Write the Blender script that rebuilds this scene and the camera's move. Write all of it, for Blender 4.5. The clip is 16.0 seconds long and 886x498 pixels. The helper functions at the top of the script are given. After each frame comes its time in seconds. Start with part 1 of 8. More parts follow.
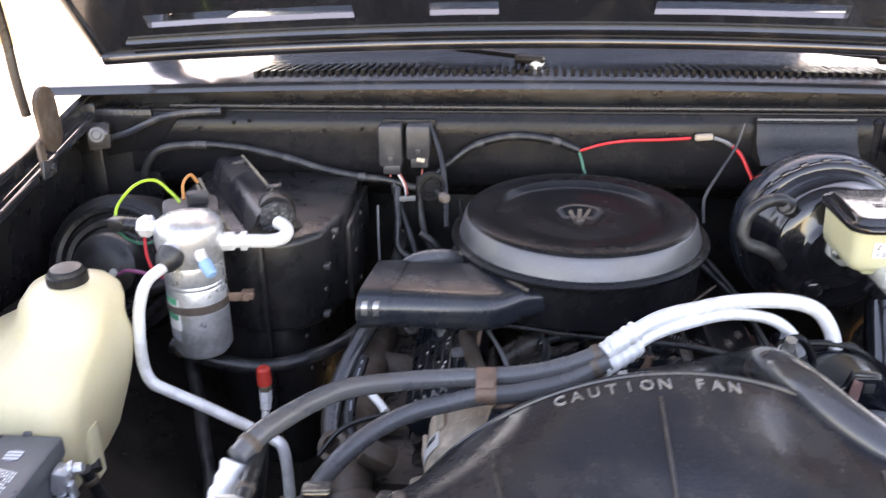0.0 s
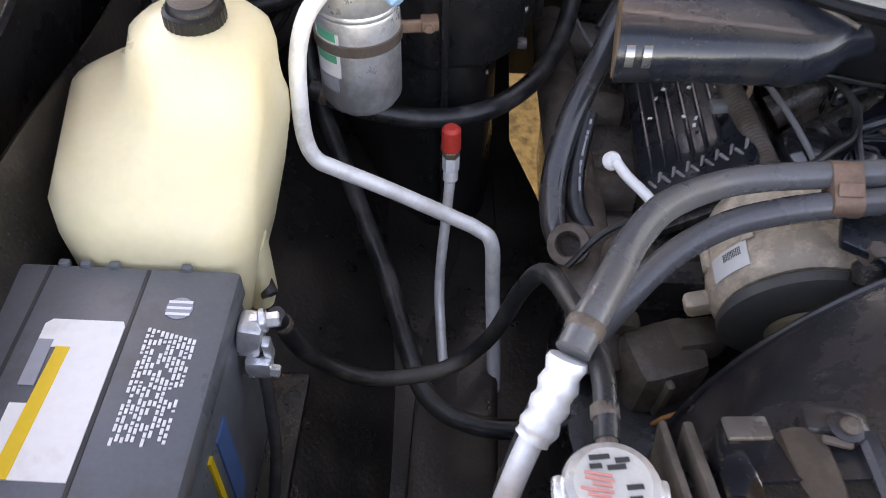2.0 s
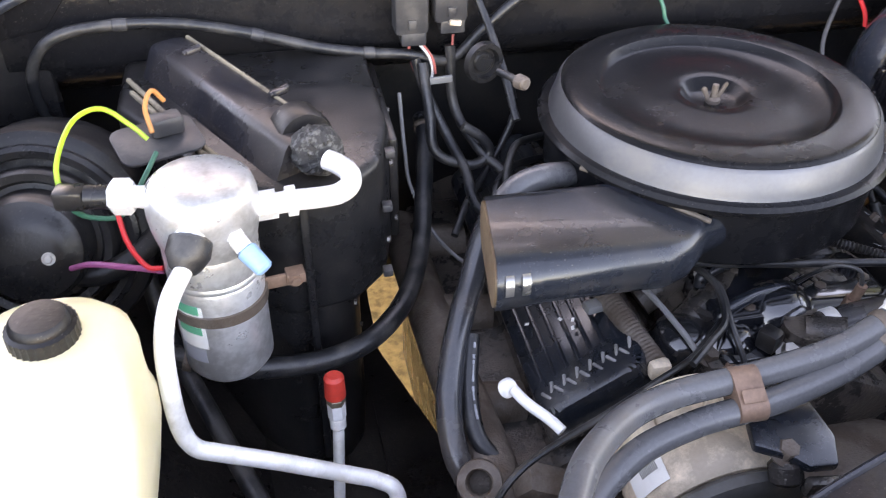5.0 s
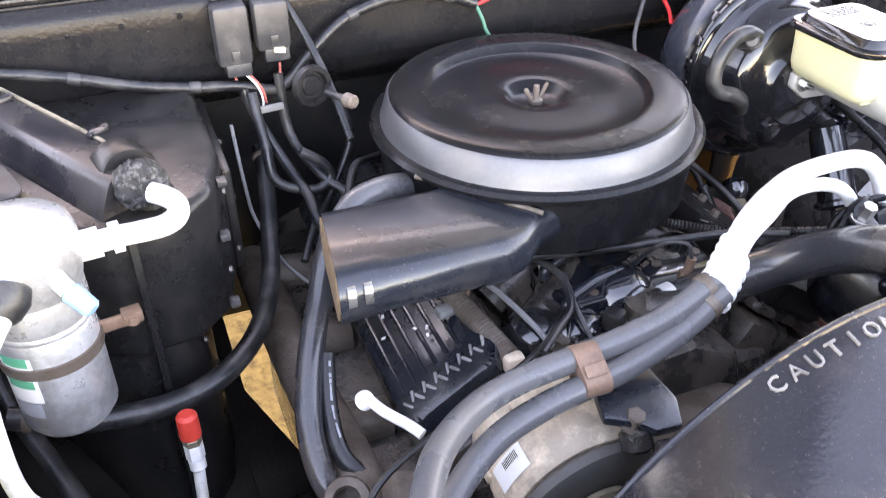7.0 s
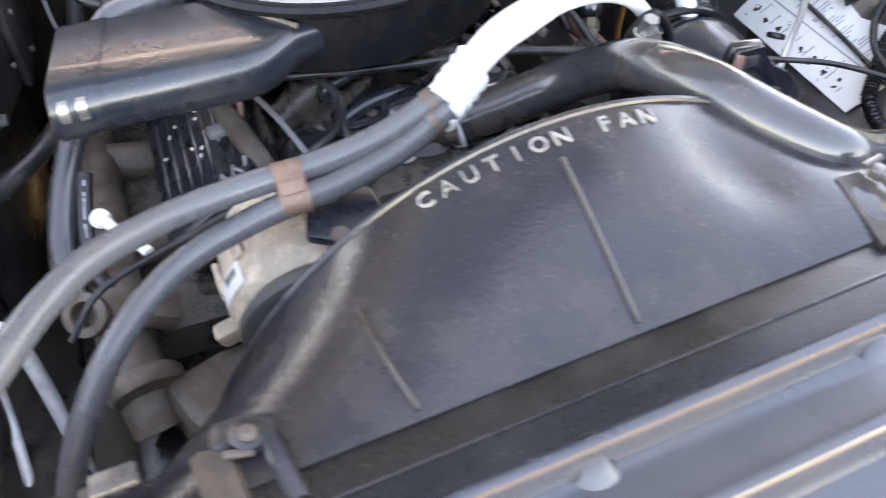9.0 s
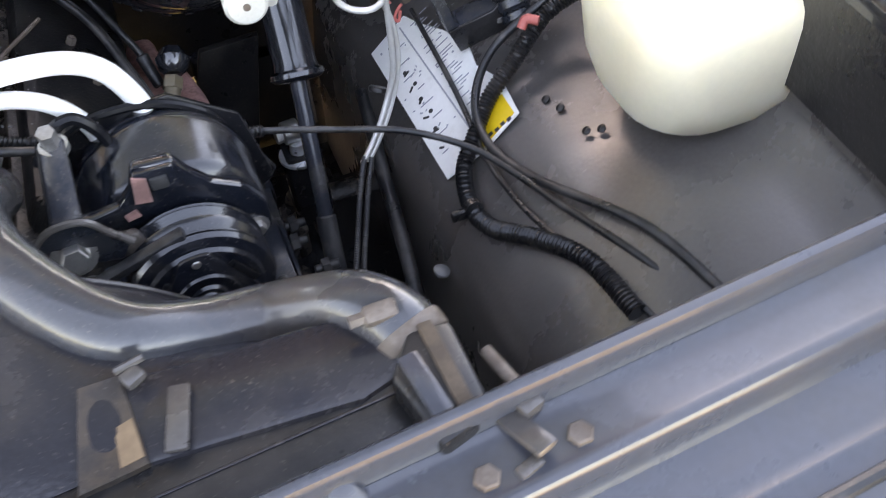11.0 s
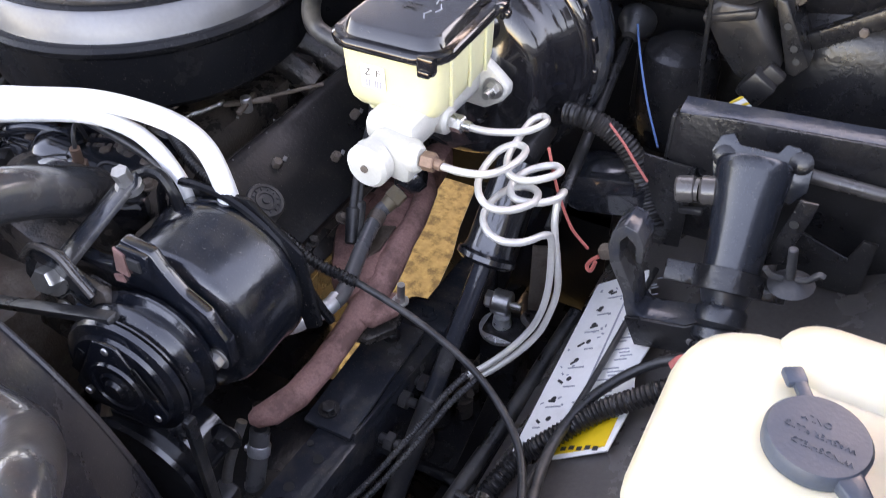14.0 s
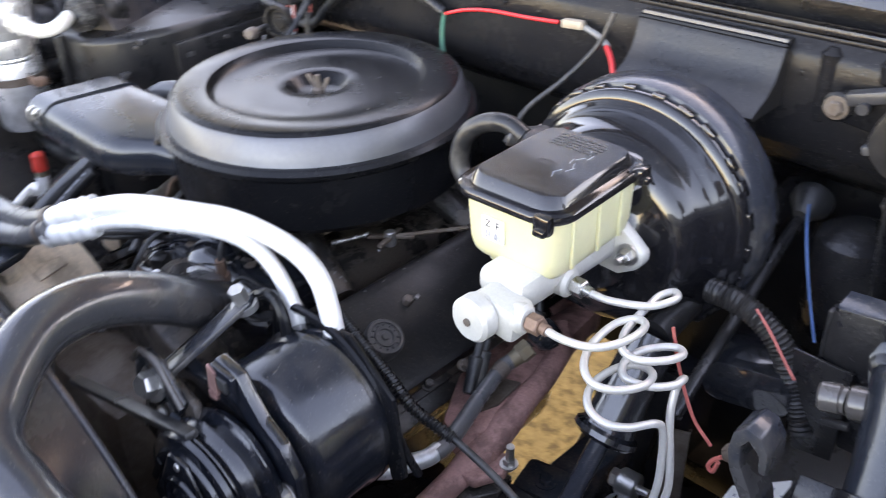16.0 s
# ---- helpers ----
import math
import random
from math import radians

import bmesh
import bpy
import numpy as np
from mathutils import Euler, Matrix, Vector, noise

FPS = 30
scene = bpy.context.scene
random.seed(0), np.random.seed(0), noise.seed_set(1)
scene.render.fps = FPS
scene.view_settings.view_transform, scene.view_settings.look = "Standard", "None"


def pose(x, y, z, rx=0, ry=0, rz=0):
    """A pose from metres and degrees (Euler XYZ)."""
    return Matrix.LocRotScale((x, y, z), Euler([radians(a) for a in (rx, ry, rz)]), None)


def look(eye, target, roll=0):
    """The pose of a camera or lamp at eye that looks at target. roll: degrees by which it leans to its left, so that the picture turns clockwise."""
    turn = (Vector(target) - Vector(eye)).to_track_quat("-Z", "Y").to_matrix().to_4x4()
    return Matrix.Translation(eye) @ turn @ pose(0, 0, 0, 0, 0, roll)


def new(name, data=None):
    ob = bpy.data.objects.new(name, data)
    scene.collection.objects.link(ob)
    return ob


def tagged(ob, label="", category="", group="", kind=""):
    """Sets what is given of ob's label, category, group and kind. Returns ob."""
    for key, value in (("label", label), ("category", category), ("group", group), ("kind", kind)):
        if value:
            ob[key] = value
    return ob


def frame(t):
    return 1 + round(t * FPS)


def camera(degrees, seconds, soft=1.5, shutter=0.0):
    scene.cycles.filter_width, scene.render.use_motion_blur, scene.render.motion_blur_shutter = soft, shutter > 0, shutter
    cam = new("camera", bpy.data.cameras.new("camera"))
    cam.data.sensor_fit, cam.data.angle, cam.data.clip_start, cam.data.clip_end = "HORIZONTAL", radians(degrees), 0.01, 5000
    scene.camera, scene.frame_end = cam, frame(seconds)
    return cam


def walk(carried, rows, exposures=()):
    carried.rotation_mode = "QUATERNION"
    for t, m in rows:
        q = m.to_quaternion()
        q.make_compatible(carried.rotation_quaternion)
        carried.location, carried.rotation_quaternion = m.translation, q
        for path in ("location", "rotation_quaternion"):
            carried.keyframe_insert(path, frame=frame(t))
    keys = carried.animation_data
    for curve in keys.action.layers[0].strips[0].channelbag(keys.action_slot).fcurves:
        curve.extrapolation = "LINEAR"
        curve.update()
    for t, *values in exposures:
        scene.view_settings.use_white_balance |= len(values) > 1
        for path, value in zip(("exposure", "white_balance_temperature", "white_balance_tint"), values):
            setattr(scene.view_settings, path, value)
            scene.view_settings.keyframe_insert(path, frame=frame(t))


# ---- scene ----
cam = camera(54.6, 16.0, 0.8, 0.4)
PATH = [
    (0, (-0.116, -1.117, 1.556), (-0.239, 0.705, 0.74), -0.6),
    (0.5, (-0.245, -1.124, 1.545), (-0.303, 0.651, 0.625), 0.7),
    (1, (-0.327, -1.049, 1.521), (-0.375, 0.669, 0.499), 1.0),
    (1.5, (-0.378, -0.914, 1.497), (-0.456, 0.678, 0.288), 0.8),
    (2, (-0.399, -0.805, 1.472), (-0.454, 0.556, 0.007), 0.7),
    (2.5, (-0.441, -0.742, 1.466), (-0.339, 0.571, -0.039), 1.9),
    (3, (-0.458, -0.723, 1.478), (-0.253, 0.611, 0.001), 0.8),
    (3.5, (-0.46, -0.714, 1.493), (-0.256, 0.719, 0.113), 0.6),
    (3.7, (-0.467, -0.709, 1.497), (-0.247, 0.742, 0.139), 1.4),
    (5.8, (-0.417, -0.722, 1.514), (0.041, 0.842, 0.354), -0.4),
    (6, (-0.414, -0.725, 1.513), (0.09, 0.829, 0.36), -0.3),
    (6.5, (-0.396, -0.735, 1.514), (0.169, 0.81, 0.377), -0.8),
    (7, (-0.406, -0.74, 1.492), (0.201, 0.787, 0.353), -0.4),
    (7.5, (-0.399, -0.745, 1.458), (0.165, 0.69, 0.183), -0.6),
    (8, (-0.387, -0.735, 1.453), (0.128, 0.615, 0.07), -1.1),
    (8.5, (-0.299, -0.763, 1.462), (0.144, 0.578, 0.046), -3.3),
    (9, (-0.171, -0.824, 1.463), (0.271, 0.507, 0.037), -2.2),
    (9.5, (-0.051, -0.869, 1.473), (0.372, 0.467, 0.047), -2.6),
    (10, (0.085, -0.845, 1.477), (0.595, 0.375, -0.024), -3.0),
    (10.2, (0.142, -0.836, 1.475), (0.643, 0.356, -0.051), -3.9),
    (12.3, (0.555, -0.723, 1.451), (0.445, 0.636, -0.012), -0.5),
    (12.5, (0.591, -0.704, 1.45), (0.316, 0.637, -0.008), -1.0),
    (13, (0.671, -0.649, 1.452), (0.155, 0.659, 0.029), -1.0),
    (13.5, (0.698, -0.618, 1.458), (0.031, 0.694, 0.103), -0.9),
    (14, (0.7, -0.611, 1.461), (-0.022, 0.702, 0.137), -0.7),
    (14.5, (0.694, -0.601, 1.473), (-0.106, 0.774, 0.261), -0.8),
    (15, (0.682, -0.604, 1.486), (-0.185, 0.806, 0.362), -0.8),
    (15.5, (0.665, -0.596, 1.48), (-0.22, 0.823, 0.383), -1.2),
    (16, (0.739, -0.536, 1.452), (-0.467, 0.654, 0.39), -2.4),
]
walk(cam, [(t, look(eye, target, roll)) for t, eye, target, roll in PATH],
     [(0, 3.15, 9300, 29), (0.5, 3.0, 9600, 29), (1, 2.7, 10000, 28), (1.5, 2.78, 10200, 28), (2, 3.0, 10200, 29), (3, 3.42, 10200, 31), (3.5, 3.24, 10100, 31), (6, 4.0, 9600, 29), (7, 4.2, 9800, 30), (7.5, 4.25, 10000, 31), (8, 4.18, 10000, 29), (8.5, 4.2, 10000, 27), (9, 4.12, 9900, 24), (10, 3.78, 10000, 22), (13, 3.7, 9800, 31), (15, 3.68, 9600, 28), (16, 3.6, 9400, 27)])

# ---- light ----
world = bpy.data.worlds.new("sky")
scene.world = world
world.use_nodes = True
wn = world.node_tree.nodes
sky = wn.new("ShaderNodeTexSky")
sky.sky_type, sky.sun_disc = "NISHITA", False
sky.sun_elevation, sky.sun_rotation = radians(27), 0.0
sky.air_density, sky.dust_density = 1.0, 0.7
wn["Background"].inputs["Strength"].default_value = 0.15
world.node_tree.links.new(sky.outputs["Color"], wn["Background"].inputs["Color"])
sun_data = bpy.data.lights.new("sun", "SUN")
sun_data.energy, sun_data.angle, sun_data.color = 4.0, radians(0.6), (1.0, 0.93, 0.82)
sun = new("sun", sun_data)
sun.matrix_world = look((0, 6.2, 3.16), (0, 0, 0))


# ---- materials ----
def mat(name, base, rough=0.5, metal=0.0, scale=30.0, var=0.25, bump=0.15, stain=None, amount=0.45, stain_scale=9.0, coat=0.0,
        rough_var=0.15, edge=0.12, specks=0.0, spec=0.5):
    """A procedural surface: fine grain, a coarser stain of another colour, uneven gloss and relief."""
    m = bpy.data.materials.new(name)
    m.use_nodes = True
    n, k = m.node_tree.nodes, m.node_tree.links
    p = n["Principled BSDF"]
    tc = n.new("ShaderNodeTexCoord")
    fine = n.new("ShaderNodeTexNoise")
    fine.inputs["Scale"].default_value, fine.inputs["Detail"].default_value = scale * 6, 6
    k.new(tc.outputs["Object"], fine.inputs["Vector"])
    ramp = n.new("ShaderNodeMix")
    ramp.data_type = "RGBA"
    ramp.inputs["A"].default_value = (*[c * (1 - var) for c in base], 1)
    ramp.inputs["B"].default_value = (*[min(1, c * (1 + var)) for c in base], 1)
    k.new(fine.outputs["Fac"], ramp.inputs["Factor"])
    colour = ramp.outputs["Result"]
    coarse = n.new("ShaderNodeTexNoise")
    coarse.inputs["Scale"].default_value, coarse.inputs["Detail"].default_value, coarse.inputs["Roughness"].default_value = stain_scale, 8, 0.65
    k.new(tc.outputs["Object"], coarse.inputs["Vector"])
    cut = n.new("ShaderNodeMapRange")
    cut.inputs["From Min"].default_value, cut.inputs["From Max"].default_value = 0.62 - amount * 0.35, 0.62 - amount * 0.35 + edge
    k.new(coarse.outputs["Fac"], cut.inputs["Value"])
    if stain:
        mix = n.new("ShaderNodeMix")
        mix.data_type = "RGBA"
        mix.inputs["B"].default_value = (*stain, 1)
        scaled = n.new("ShaderNodeMath")
        scaled.operation = "MULTIPLY"
        scaled.inputs[1].default_value = min(1, 0.35 + amount)
        k.new(cut.outputs["Result"], scaled.inputs[0])
        k.new(scaled.outputs[0], mix.inputs["Factor"])
        k.new(colour, mix.inputs["A"])
        colour = mix.outputs["Result"]
    if specks:
        # light dust grains that lie here and there
        grain = n.new("ShaderNodeTexNoise")
        grain.inputs["Scale"].default_value, grain.inputs["Detail"].default_value = 520, 2
        k.new(tc.outputs["Object"], grain.inputs["Vector"])
        few = n.new("ShaderNodeMapRange")
        few.inputs["From Min"].default_value, few.inputs["From Max"].default_value = 0.695 - 0.05 * specks, 0.76 - 0.05 * specks
        k.new(grain.outputs["Fac"], few.inputs["Value"])
        where = n.new("ShaderNodeMath")
        where.operation, where.use_clamp = "MULTIPLY", True
        k.new(few.outputs["Result"], where.inputs[0])
        k.new(coarse.outputs["Fac"], where.inputs[1])
        dusty = n.new("ShaderNodeMix")
        dusty.data_type = "RGBA"
        dusty.inputs["B"].default_value = (0.13, 0.115, 0.10, 1)
        k.new(where.outputs[0], dusty.inputs["Factor"])
        k.new(colour, dusty.inputs["A"])
        colour = dusty.outputs["Result"]
    k.new(colour, p.inputs["Base Color"])
    gloss = n.new("ShaderNodeMapRange")
    gloss.inputs["To Min"].default_value, gloss.inputs["To Max"].default_value = max(0.03, rough - rough_var), min(1, rough + rough_var)
    k.new(coarse.outputs["Fac"], gloss.inputs["Value"])
    gloss.inputs["From Min"].default_value, gloss.inputs["From Max"].default_value = 0.3, 0.7
    k.new(gloss.outputs["Result"], p.inputs["Roughness"])
    p.inputs["Metallic"].default_value = metal
    p.inputs["Coat Weight"].default_value = coat
    p.inputs["Specular IOR Level"].default_value = spec
    if bump:
        b = n.new("ShaderNodeBump")
        b.inputs["Strength"].default_value, b.inputs["Distance"].default_value = bump, 0.001
        k.new(fine.outputs["Fac"], b.inputs["Height"])
        k.new(b.outputs["Normal"], p.inputs["Normal"])
    return m


DUST = (0.16, 0.14, 0.12)
M = {
    "paint": mat("black_body_paint", (0.012, 0.013, 0.016), 0.16, 0, 12, 0.2, 0.03, (0.05, 0.048, 0.045), 0.2, coat=0.6, rough_var=0.08),
    "bay": mat("dusty_black_bay_paint", (0.0125, 0.0125, 0.014), 0.28, 0, 25, 0.3, 0.7, (0.040, 0.036, 0.033), 0.40, 11, specks=0.7, edge=0.35),
    "floorpan": mat("brown_dusty_black_floor_paint", (0.017, 0.0148, 0.0135), 0.34, 0, 30, 0.35, 0.8, (0.062, 0.049, 0.039), 0.46, 13, specks=0.9, edge=0.35),
    "compaint": mat("satin_blue_black_enamel", (0.013, 0.0165, 0.0225), 0.26, 0, 30, 0.25, 0.12, (0.030, 0.029, 0.029), 0.3, 14, rough_var=0.08, specks=0.6, coat=0.15, spec=0.6),
    "wall": mat("dull_black_firewall_paint", (0.0115, 0.0115, 0.013), 0.27, 0, 30, 0.3, 0.5, (0.026, 0.0225, 0.020), 0.34, 12, specks=0.55, edge=0.3, spec=0.22),
    "plastic": mat("black_moulded_plastic", (0.013, 0.013, 0.014), 0.31, 0, 60, 0.25, 0.22, (0.035, 0.031, 0.029), 0.36, 12, specks=0.5, spec=0.42),
    "shroud": mat("worn_black_shroud_plastic", (0.019, 0.019, 0.023), 0.22, 0, 50, 0.25, 0.22, (0.074, 0.060, 0.052), 0.46, 9, edge=0.35, specks=0.7, rough_var=0.2),
    "rubber": mat("black_hose_rubber", (0.014, 0.015, 0.017), 0.36, 0, 70, 0.25, 0.3, (0.07, 0.066, 0.062), 0.4, 18, specks=0.5),
    "shroudrib": mat("dust_rubbed_shroud_rib", (0.034, 0.029, 0.027), 0.30, 0, 50, 0.25, 0.22, (0.08, 0.062, 0.05), 0.5, 25, edge=0.35, specks=0.6),
    "compgloss": mat("oily_glossy_black_enamel", (0.0075, 0.0095, 0.014), 0.17, 0, 24, 0.25, 0.16, (0.026, 0.024, 0.023), 0.32, 22, rough_var=0.11, specks=0.7, spec=0.8),
    "wheelhouse": mat("sheeny_dark_wheelhouse_plastic", (0.082, 0.075, 0.072), 0.27, 0, 40, 0.25, 0.2, (0.125, 0.110, 0.10), 0.42, 7, rough_var=0.12, edge=0.4, specks=0.6, spec=1.0),
    "hose": mat("aged_grey_black_hose_rubber", (0.100, 0.101, 0.106), 0.28, 0, 60, 0.2, 0.2, (0.12, 0.095, 0.075), 0.34, 10, edge=0.3),
    "moulded": mat("brown_black_moulded_hose_rubber", (0.034, 0.036, 0.041), 0.22, 0, 60, 0.2, 0.2, (0.105, 0.076, 0.055), 0.34, 8, edge=0.3, specks=0.6, coat=0.45),
    "lineside": mat("bare_steel_brake_tube", (0.58, 0.565, 0.53), 0.4, 0.4, 60, 0.1, 0.1, (0.5, 0.47, 0.42), 0.3, 30),
    "shine": mat("polished_black_enamel", (0.009, 0.009, 0.011), 0.12, 0, 30, 0.2, 0.05, (0.028, 0.027, 0.026), 0.2, 16, coat=0.5, rough_var=0.06, specks=0.3, spec=0.5),
    "satin": mat("satin_black_enamel", (0.007, 0.0075, 0.009), 0.25, 0.0, 40, 0.2, 0.10, (0.017, 0.016, 0.016), 0.38, 9, rough_var=0.09, edge=0.3, specks=0.5, spec=0.2),
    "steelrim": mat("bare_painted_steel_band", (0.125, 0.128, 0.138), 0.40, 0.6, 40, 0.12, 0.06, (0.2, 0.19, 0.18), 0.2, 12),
    "gloss": mat("glossy_black_enamel", (0.011, 0.0125, 0.016), 0.15, 0, 30, 0.2, 0.06, (0.032, 0.031, 0.031), 0.3, 14, coat=0.6, rough_var=0.07, specks=0.6, spec=0.8),
    "alu": mat("dull_aluminium", (0.74, 0.75, 0.76), 0.33, 0.7, 30, 0.2, 0.2, (0.42, 0.42, 0.42), 0.4, 22),
    "pipe": mat("bright_aluminium_pipe", (0.85, 0.85, 0.84), 0.45, 0.25, 40, 0.1, 0.15, (0.58, 0.57, 0.54), 0.35, 24),
    "cast": mat("dirty_cast_aluminium", (0.74, 0.60, 0.46), 0.5, 0.1, 60, 0.25, 0.4, (0.30, 0.245, 0.19), 0.4, 18),
    "iron": mat("oily_black_cast_iron", (0.034, 0.031, 0.030), 0.28, 0.1, 60, 0.35, 0.9, (0.125, 0.10, 0.082), 0.45, 20, specks=1.0),
    "rust": mat("rusty_cast_iron", (0.37, 0.19, 0.165), 0.7, 0, 60, 0.4, 0.8, (0.16, 0.082, 0.070), 0.42, 30, specks=0.4),
    "greyiron": mat("grey_brown_cast_iron", (0.135, 0.108, 0.090), 0.55, 0.1, 60, 0.35, 0.7, (0.085, 0.06, 0.045), 0.5, 26),
    "steel": mat("worn_steel", (0.52, 0.51, 0.49), 0.35, 0.9, 50, 0.2, 0.15, (0.32, 0.26, 0.2), 0.25, 20),
    "zinc": mat("pale_zinc_casting", (0.55, 0.54, 0.50), 0.5, 0.25, 60, 0.1, 0.25, (0.6, 0.57, 0.5), 0.3, 18),
    "copper": mat("rusty_orange_strap", (0.23, 0.14, 0.10), 0.6, 0.3, 50, 0.3, 0.3, (0.13, 0.08, 0.06), 0.4, 16),
    "cover": mat("flat_black_valve_cover_paint", (0.011, 0.011, 0.012), 0.36, 0, 40, 0.3, 0.35, (0.026, 0.0235, 0.021), 0.36, 14, specks=0.7, spec=0.3),
    "dustedge": mat("dusty_brown_edge", (0.11, 0.086, 0.066), 0.6, 0, 60, 0.3, 0.3, (0.035, 0.030, 0.027), 0.55, 40, edge=0.3),
    "foam": mat("crumbling_black_foam", (0.02, 0.02, 0.021), 0.75, 0, 20, 0.5, 1.0, (0.16, 0.16, 0.155), 0.35, 160),
    "relay": mat("grey_black_relay_plastic", (0.040, 0.040, 0.043), 0.42, 0, 60, 0.2, 0.2, (0.09, 0.085, 0.08), 0.35, 30),
    "chassis": mat("blue_black_chassis_paint", (0.028, 0.032, 0.041), 0.17, 0, 30, 0.25, 0.3, (0.075, 0.07, 0.066), 0.38, 18, specks=1.0),
    "browndust": mat("brown_dust_on_plastic", (0.080, 0.055, 0.036), 0.8, 0, 60, 0.3, 0.4, (0.05, 0.035, 0.025), 0.45, 30),
    "tanseam": mat("tan_dusty_bead", (0.26, 0.215, 0.15), 0.8, 0, 60, 0.3, 0.3, (0.08, 0.065, 0.05), 0.4, 40),
    "alufan": mat("dull_grey_fan_steel", (0.095, 0.095, 0.093), 0.45, 0.2, 50, 0.2, 0.15, (0.08, 0.07, 0.06), 0.35, 20),
    "brasspul": mat("brassy_zinc_plating", (0.20, 0.165, 0.115), 0.45, 0.4, 50, 0.2, 0.15, (0.20, 0.15, 0.09), 0.4, 30),
    "castgrey": mat("dusty_grey_brown_casting", (0.38, 0.32, 0.27), 0.65, 0.05, 60, 0.3, 0.5, (0.14, 0.11, 0.09), 0.42, 22),
    "dustfloor": mat("brown_dust_in_the_pocket", (0.050, 0.036, 0.026), 0.6, 0, 60, 0.3, 0.4, (0.024, 0.020, 0.018), 0.5, 35, specks=0.6),
    "tan": mat("tan_dust_lining", (0.20, 0.13, 0.075), 0.85, 0, 40, 0.25, 0.3, (0.14, 0.085, 0.05), 0.4, 12),
    "red": mat("red_plastic", (0.62, 0.045, 0.03), 0.45, 0, 50, 0.15, 0.05),
    "pinkwire": mat("faded_red_wire_insulation", (0.50, 0.12, 0.10), 0.5, 0, 50, 0.1, 0.0),
    "redwire": mat("red_wire_insulation", (0.70, 0.03, 0.035), 0.4, 0, 50, 0.1, 0.0),
    "bluecap": mat("pale_blue_plastic", (0.22, 0.42, 0.66), 0.5, 0, 50, 0.15, 0.05),
    "greenwire": mat("lime_green_wire", (0.32, 0.52, 0.04), 0.4, 0, 50, 0.1, 0.0),
    "darkgreen": mat("dark_green_wire", (0.02, 0.14, 0.09), 0.45, 0, 50, 0.1, 0.0),
    "purple": mat("purple_wire", (0.30, 0.07, 0.17), 0.45, 0, 50, 0.1, 0.0),
    "orange": mat("orange_wire", (0.55, 0.22, 0.07), 0.5, 0, 50, 0.1, 0.0),
    "bluewire": mat("blue_wire", (0.05, 0.13, 0.30), 0.45, 0, 50, 0.1, 0.0),
    "greywire": mat("grey_wire", (0.20, 0.20, 0.20), 0.5, 0, 50, 0.1, 0.0),
    "paper": mat("white_label", (0.80, 0.79, 0.76), 0.6, 0, 30, 0.06, 0.03, (0.6, 0.57, 0.52), 0.12, 20),
    "yellow": mat("yellow_print", (0.80, 0.50, 0.02), 0.55, 0, 30, 0.08, 0.0),
    "ink": mat("black_print", (0.03, 0.03, 0.03), 0.6, 0, 30, 0.1, 0.0),
    "inkred": mat("red_print", (0.58, 0.22, 0.19), 0.6, 0, 30, 0.1, 0.0),
    "inkgreen": mat("green_print", (0.05, 0.40, 0.24), 0.6, 0, 30, 0.1, 0.0),
    "inkgrey": mat("grey_print", (0.30, 0.31, 0.34), 0.6, 0, 30, 0.1, 0.0),
    # worn raised plastic, also the painted highlights on the fin ends
    "worn": mat("worn_grey_plastic_and_glint", (0.25, 0.24, 0.23), 0.5, 0, 60, 0.2, 0.1, (0.10, 0.095, 0.09), 0.4, 40),
    "white": mat("white_plastic", (0.82, 0.81, 0.78), 0.45, 0, 40, 0.06, 0.05, (0.62, 0.58, 0.52), 0.2, 16),
    "battery": mat("dark_grey_battery_plastic", (0.115, 0.124, 0.134), 0.4, 0, 50, 0.15, 0.1, (0.09, 0.085, 0.08), 0.3, 12),
    "capgrey": mat("blue_grey_cap_plastic", (0.050, 0.066, 0.092), 0.38, 0, 60, 0.2, 0.15, (0.075, 0.085, 0.10), 0.3, 24, spec=0.35),
    "earth": mat("dry_yellow_dirt", (0.34, 0.205, 0.065), 0.95, 0, 9, 0.6, 0.8, (0.10, 0.058, 0.018), 0.38, 26),
    # paler ground colour with the overexposure put into it
    "brightground": mat("pale_overexposed_ground", (0.52, 0.49, 0.43), 0.85, 0, 6, 0.2, 0.4, (0.40, 0.37, 0.31), 0.4, 3),
    "wheelarch": mat("dusty_wheelhouse_plastic", (0.068, 0.061, 0.057), 0.27, 0, 40, 0.25, 0.2, (0.12, 0.105, 0.094), 0.45, 7, edge=0.4, specks=0.5, spec=0.7),
    "support": mat("blue_black_radiator_support_paint", (0.048, 0.052, 0.063), 0.26, 0, 30, 0.2, 0.08, (0.075, 0.066, 0.058), 0.25, 8, coat=0.3, edge=0.3),
}


def translucent(name, base, deep):
    """Milky plastic with light scattered in it."""
    m = mat(name, base, 0.38, 0, 25, 0.06, 0.05, deep, 0.25, 5, edge=0.4)
    p = m.node_tree.nodes["Principled BSDF"]
    p.inputs["Subsurface Weight"].default_value = 0.35
    p.inputs["Subsurface Radius"].default_value = (0.02, 0.016, 0.01)
    p.inputs["Subsurface Scale"].default_value = 0.6
    return m


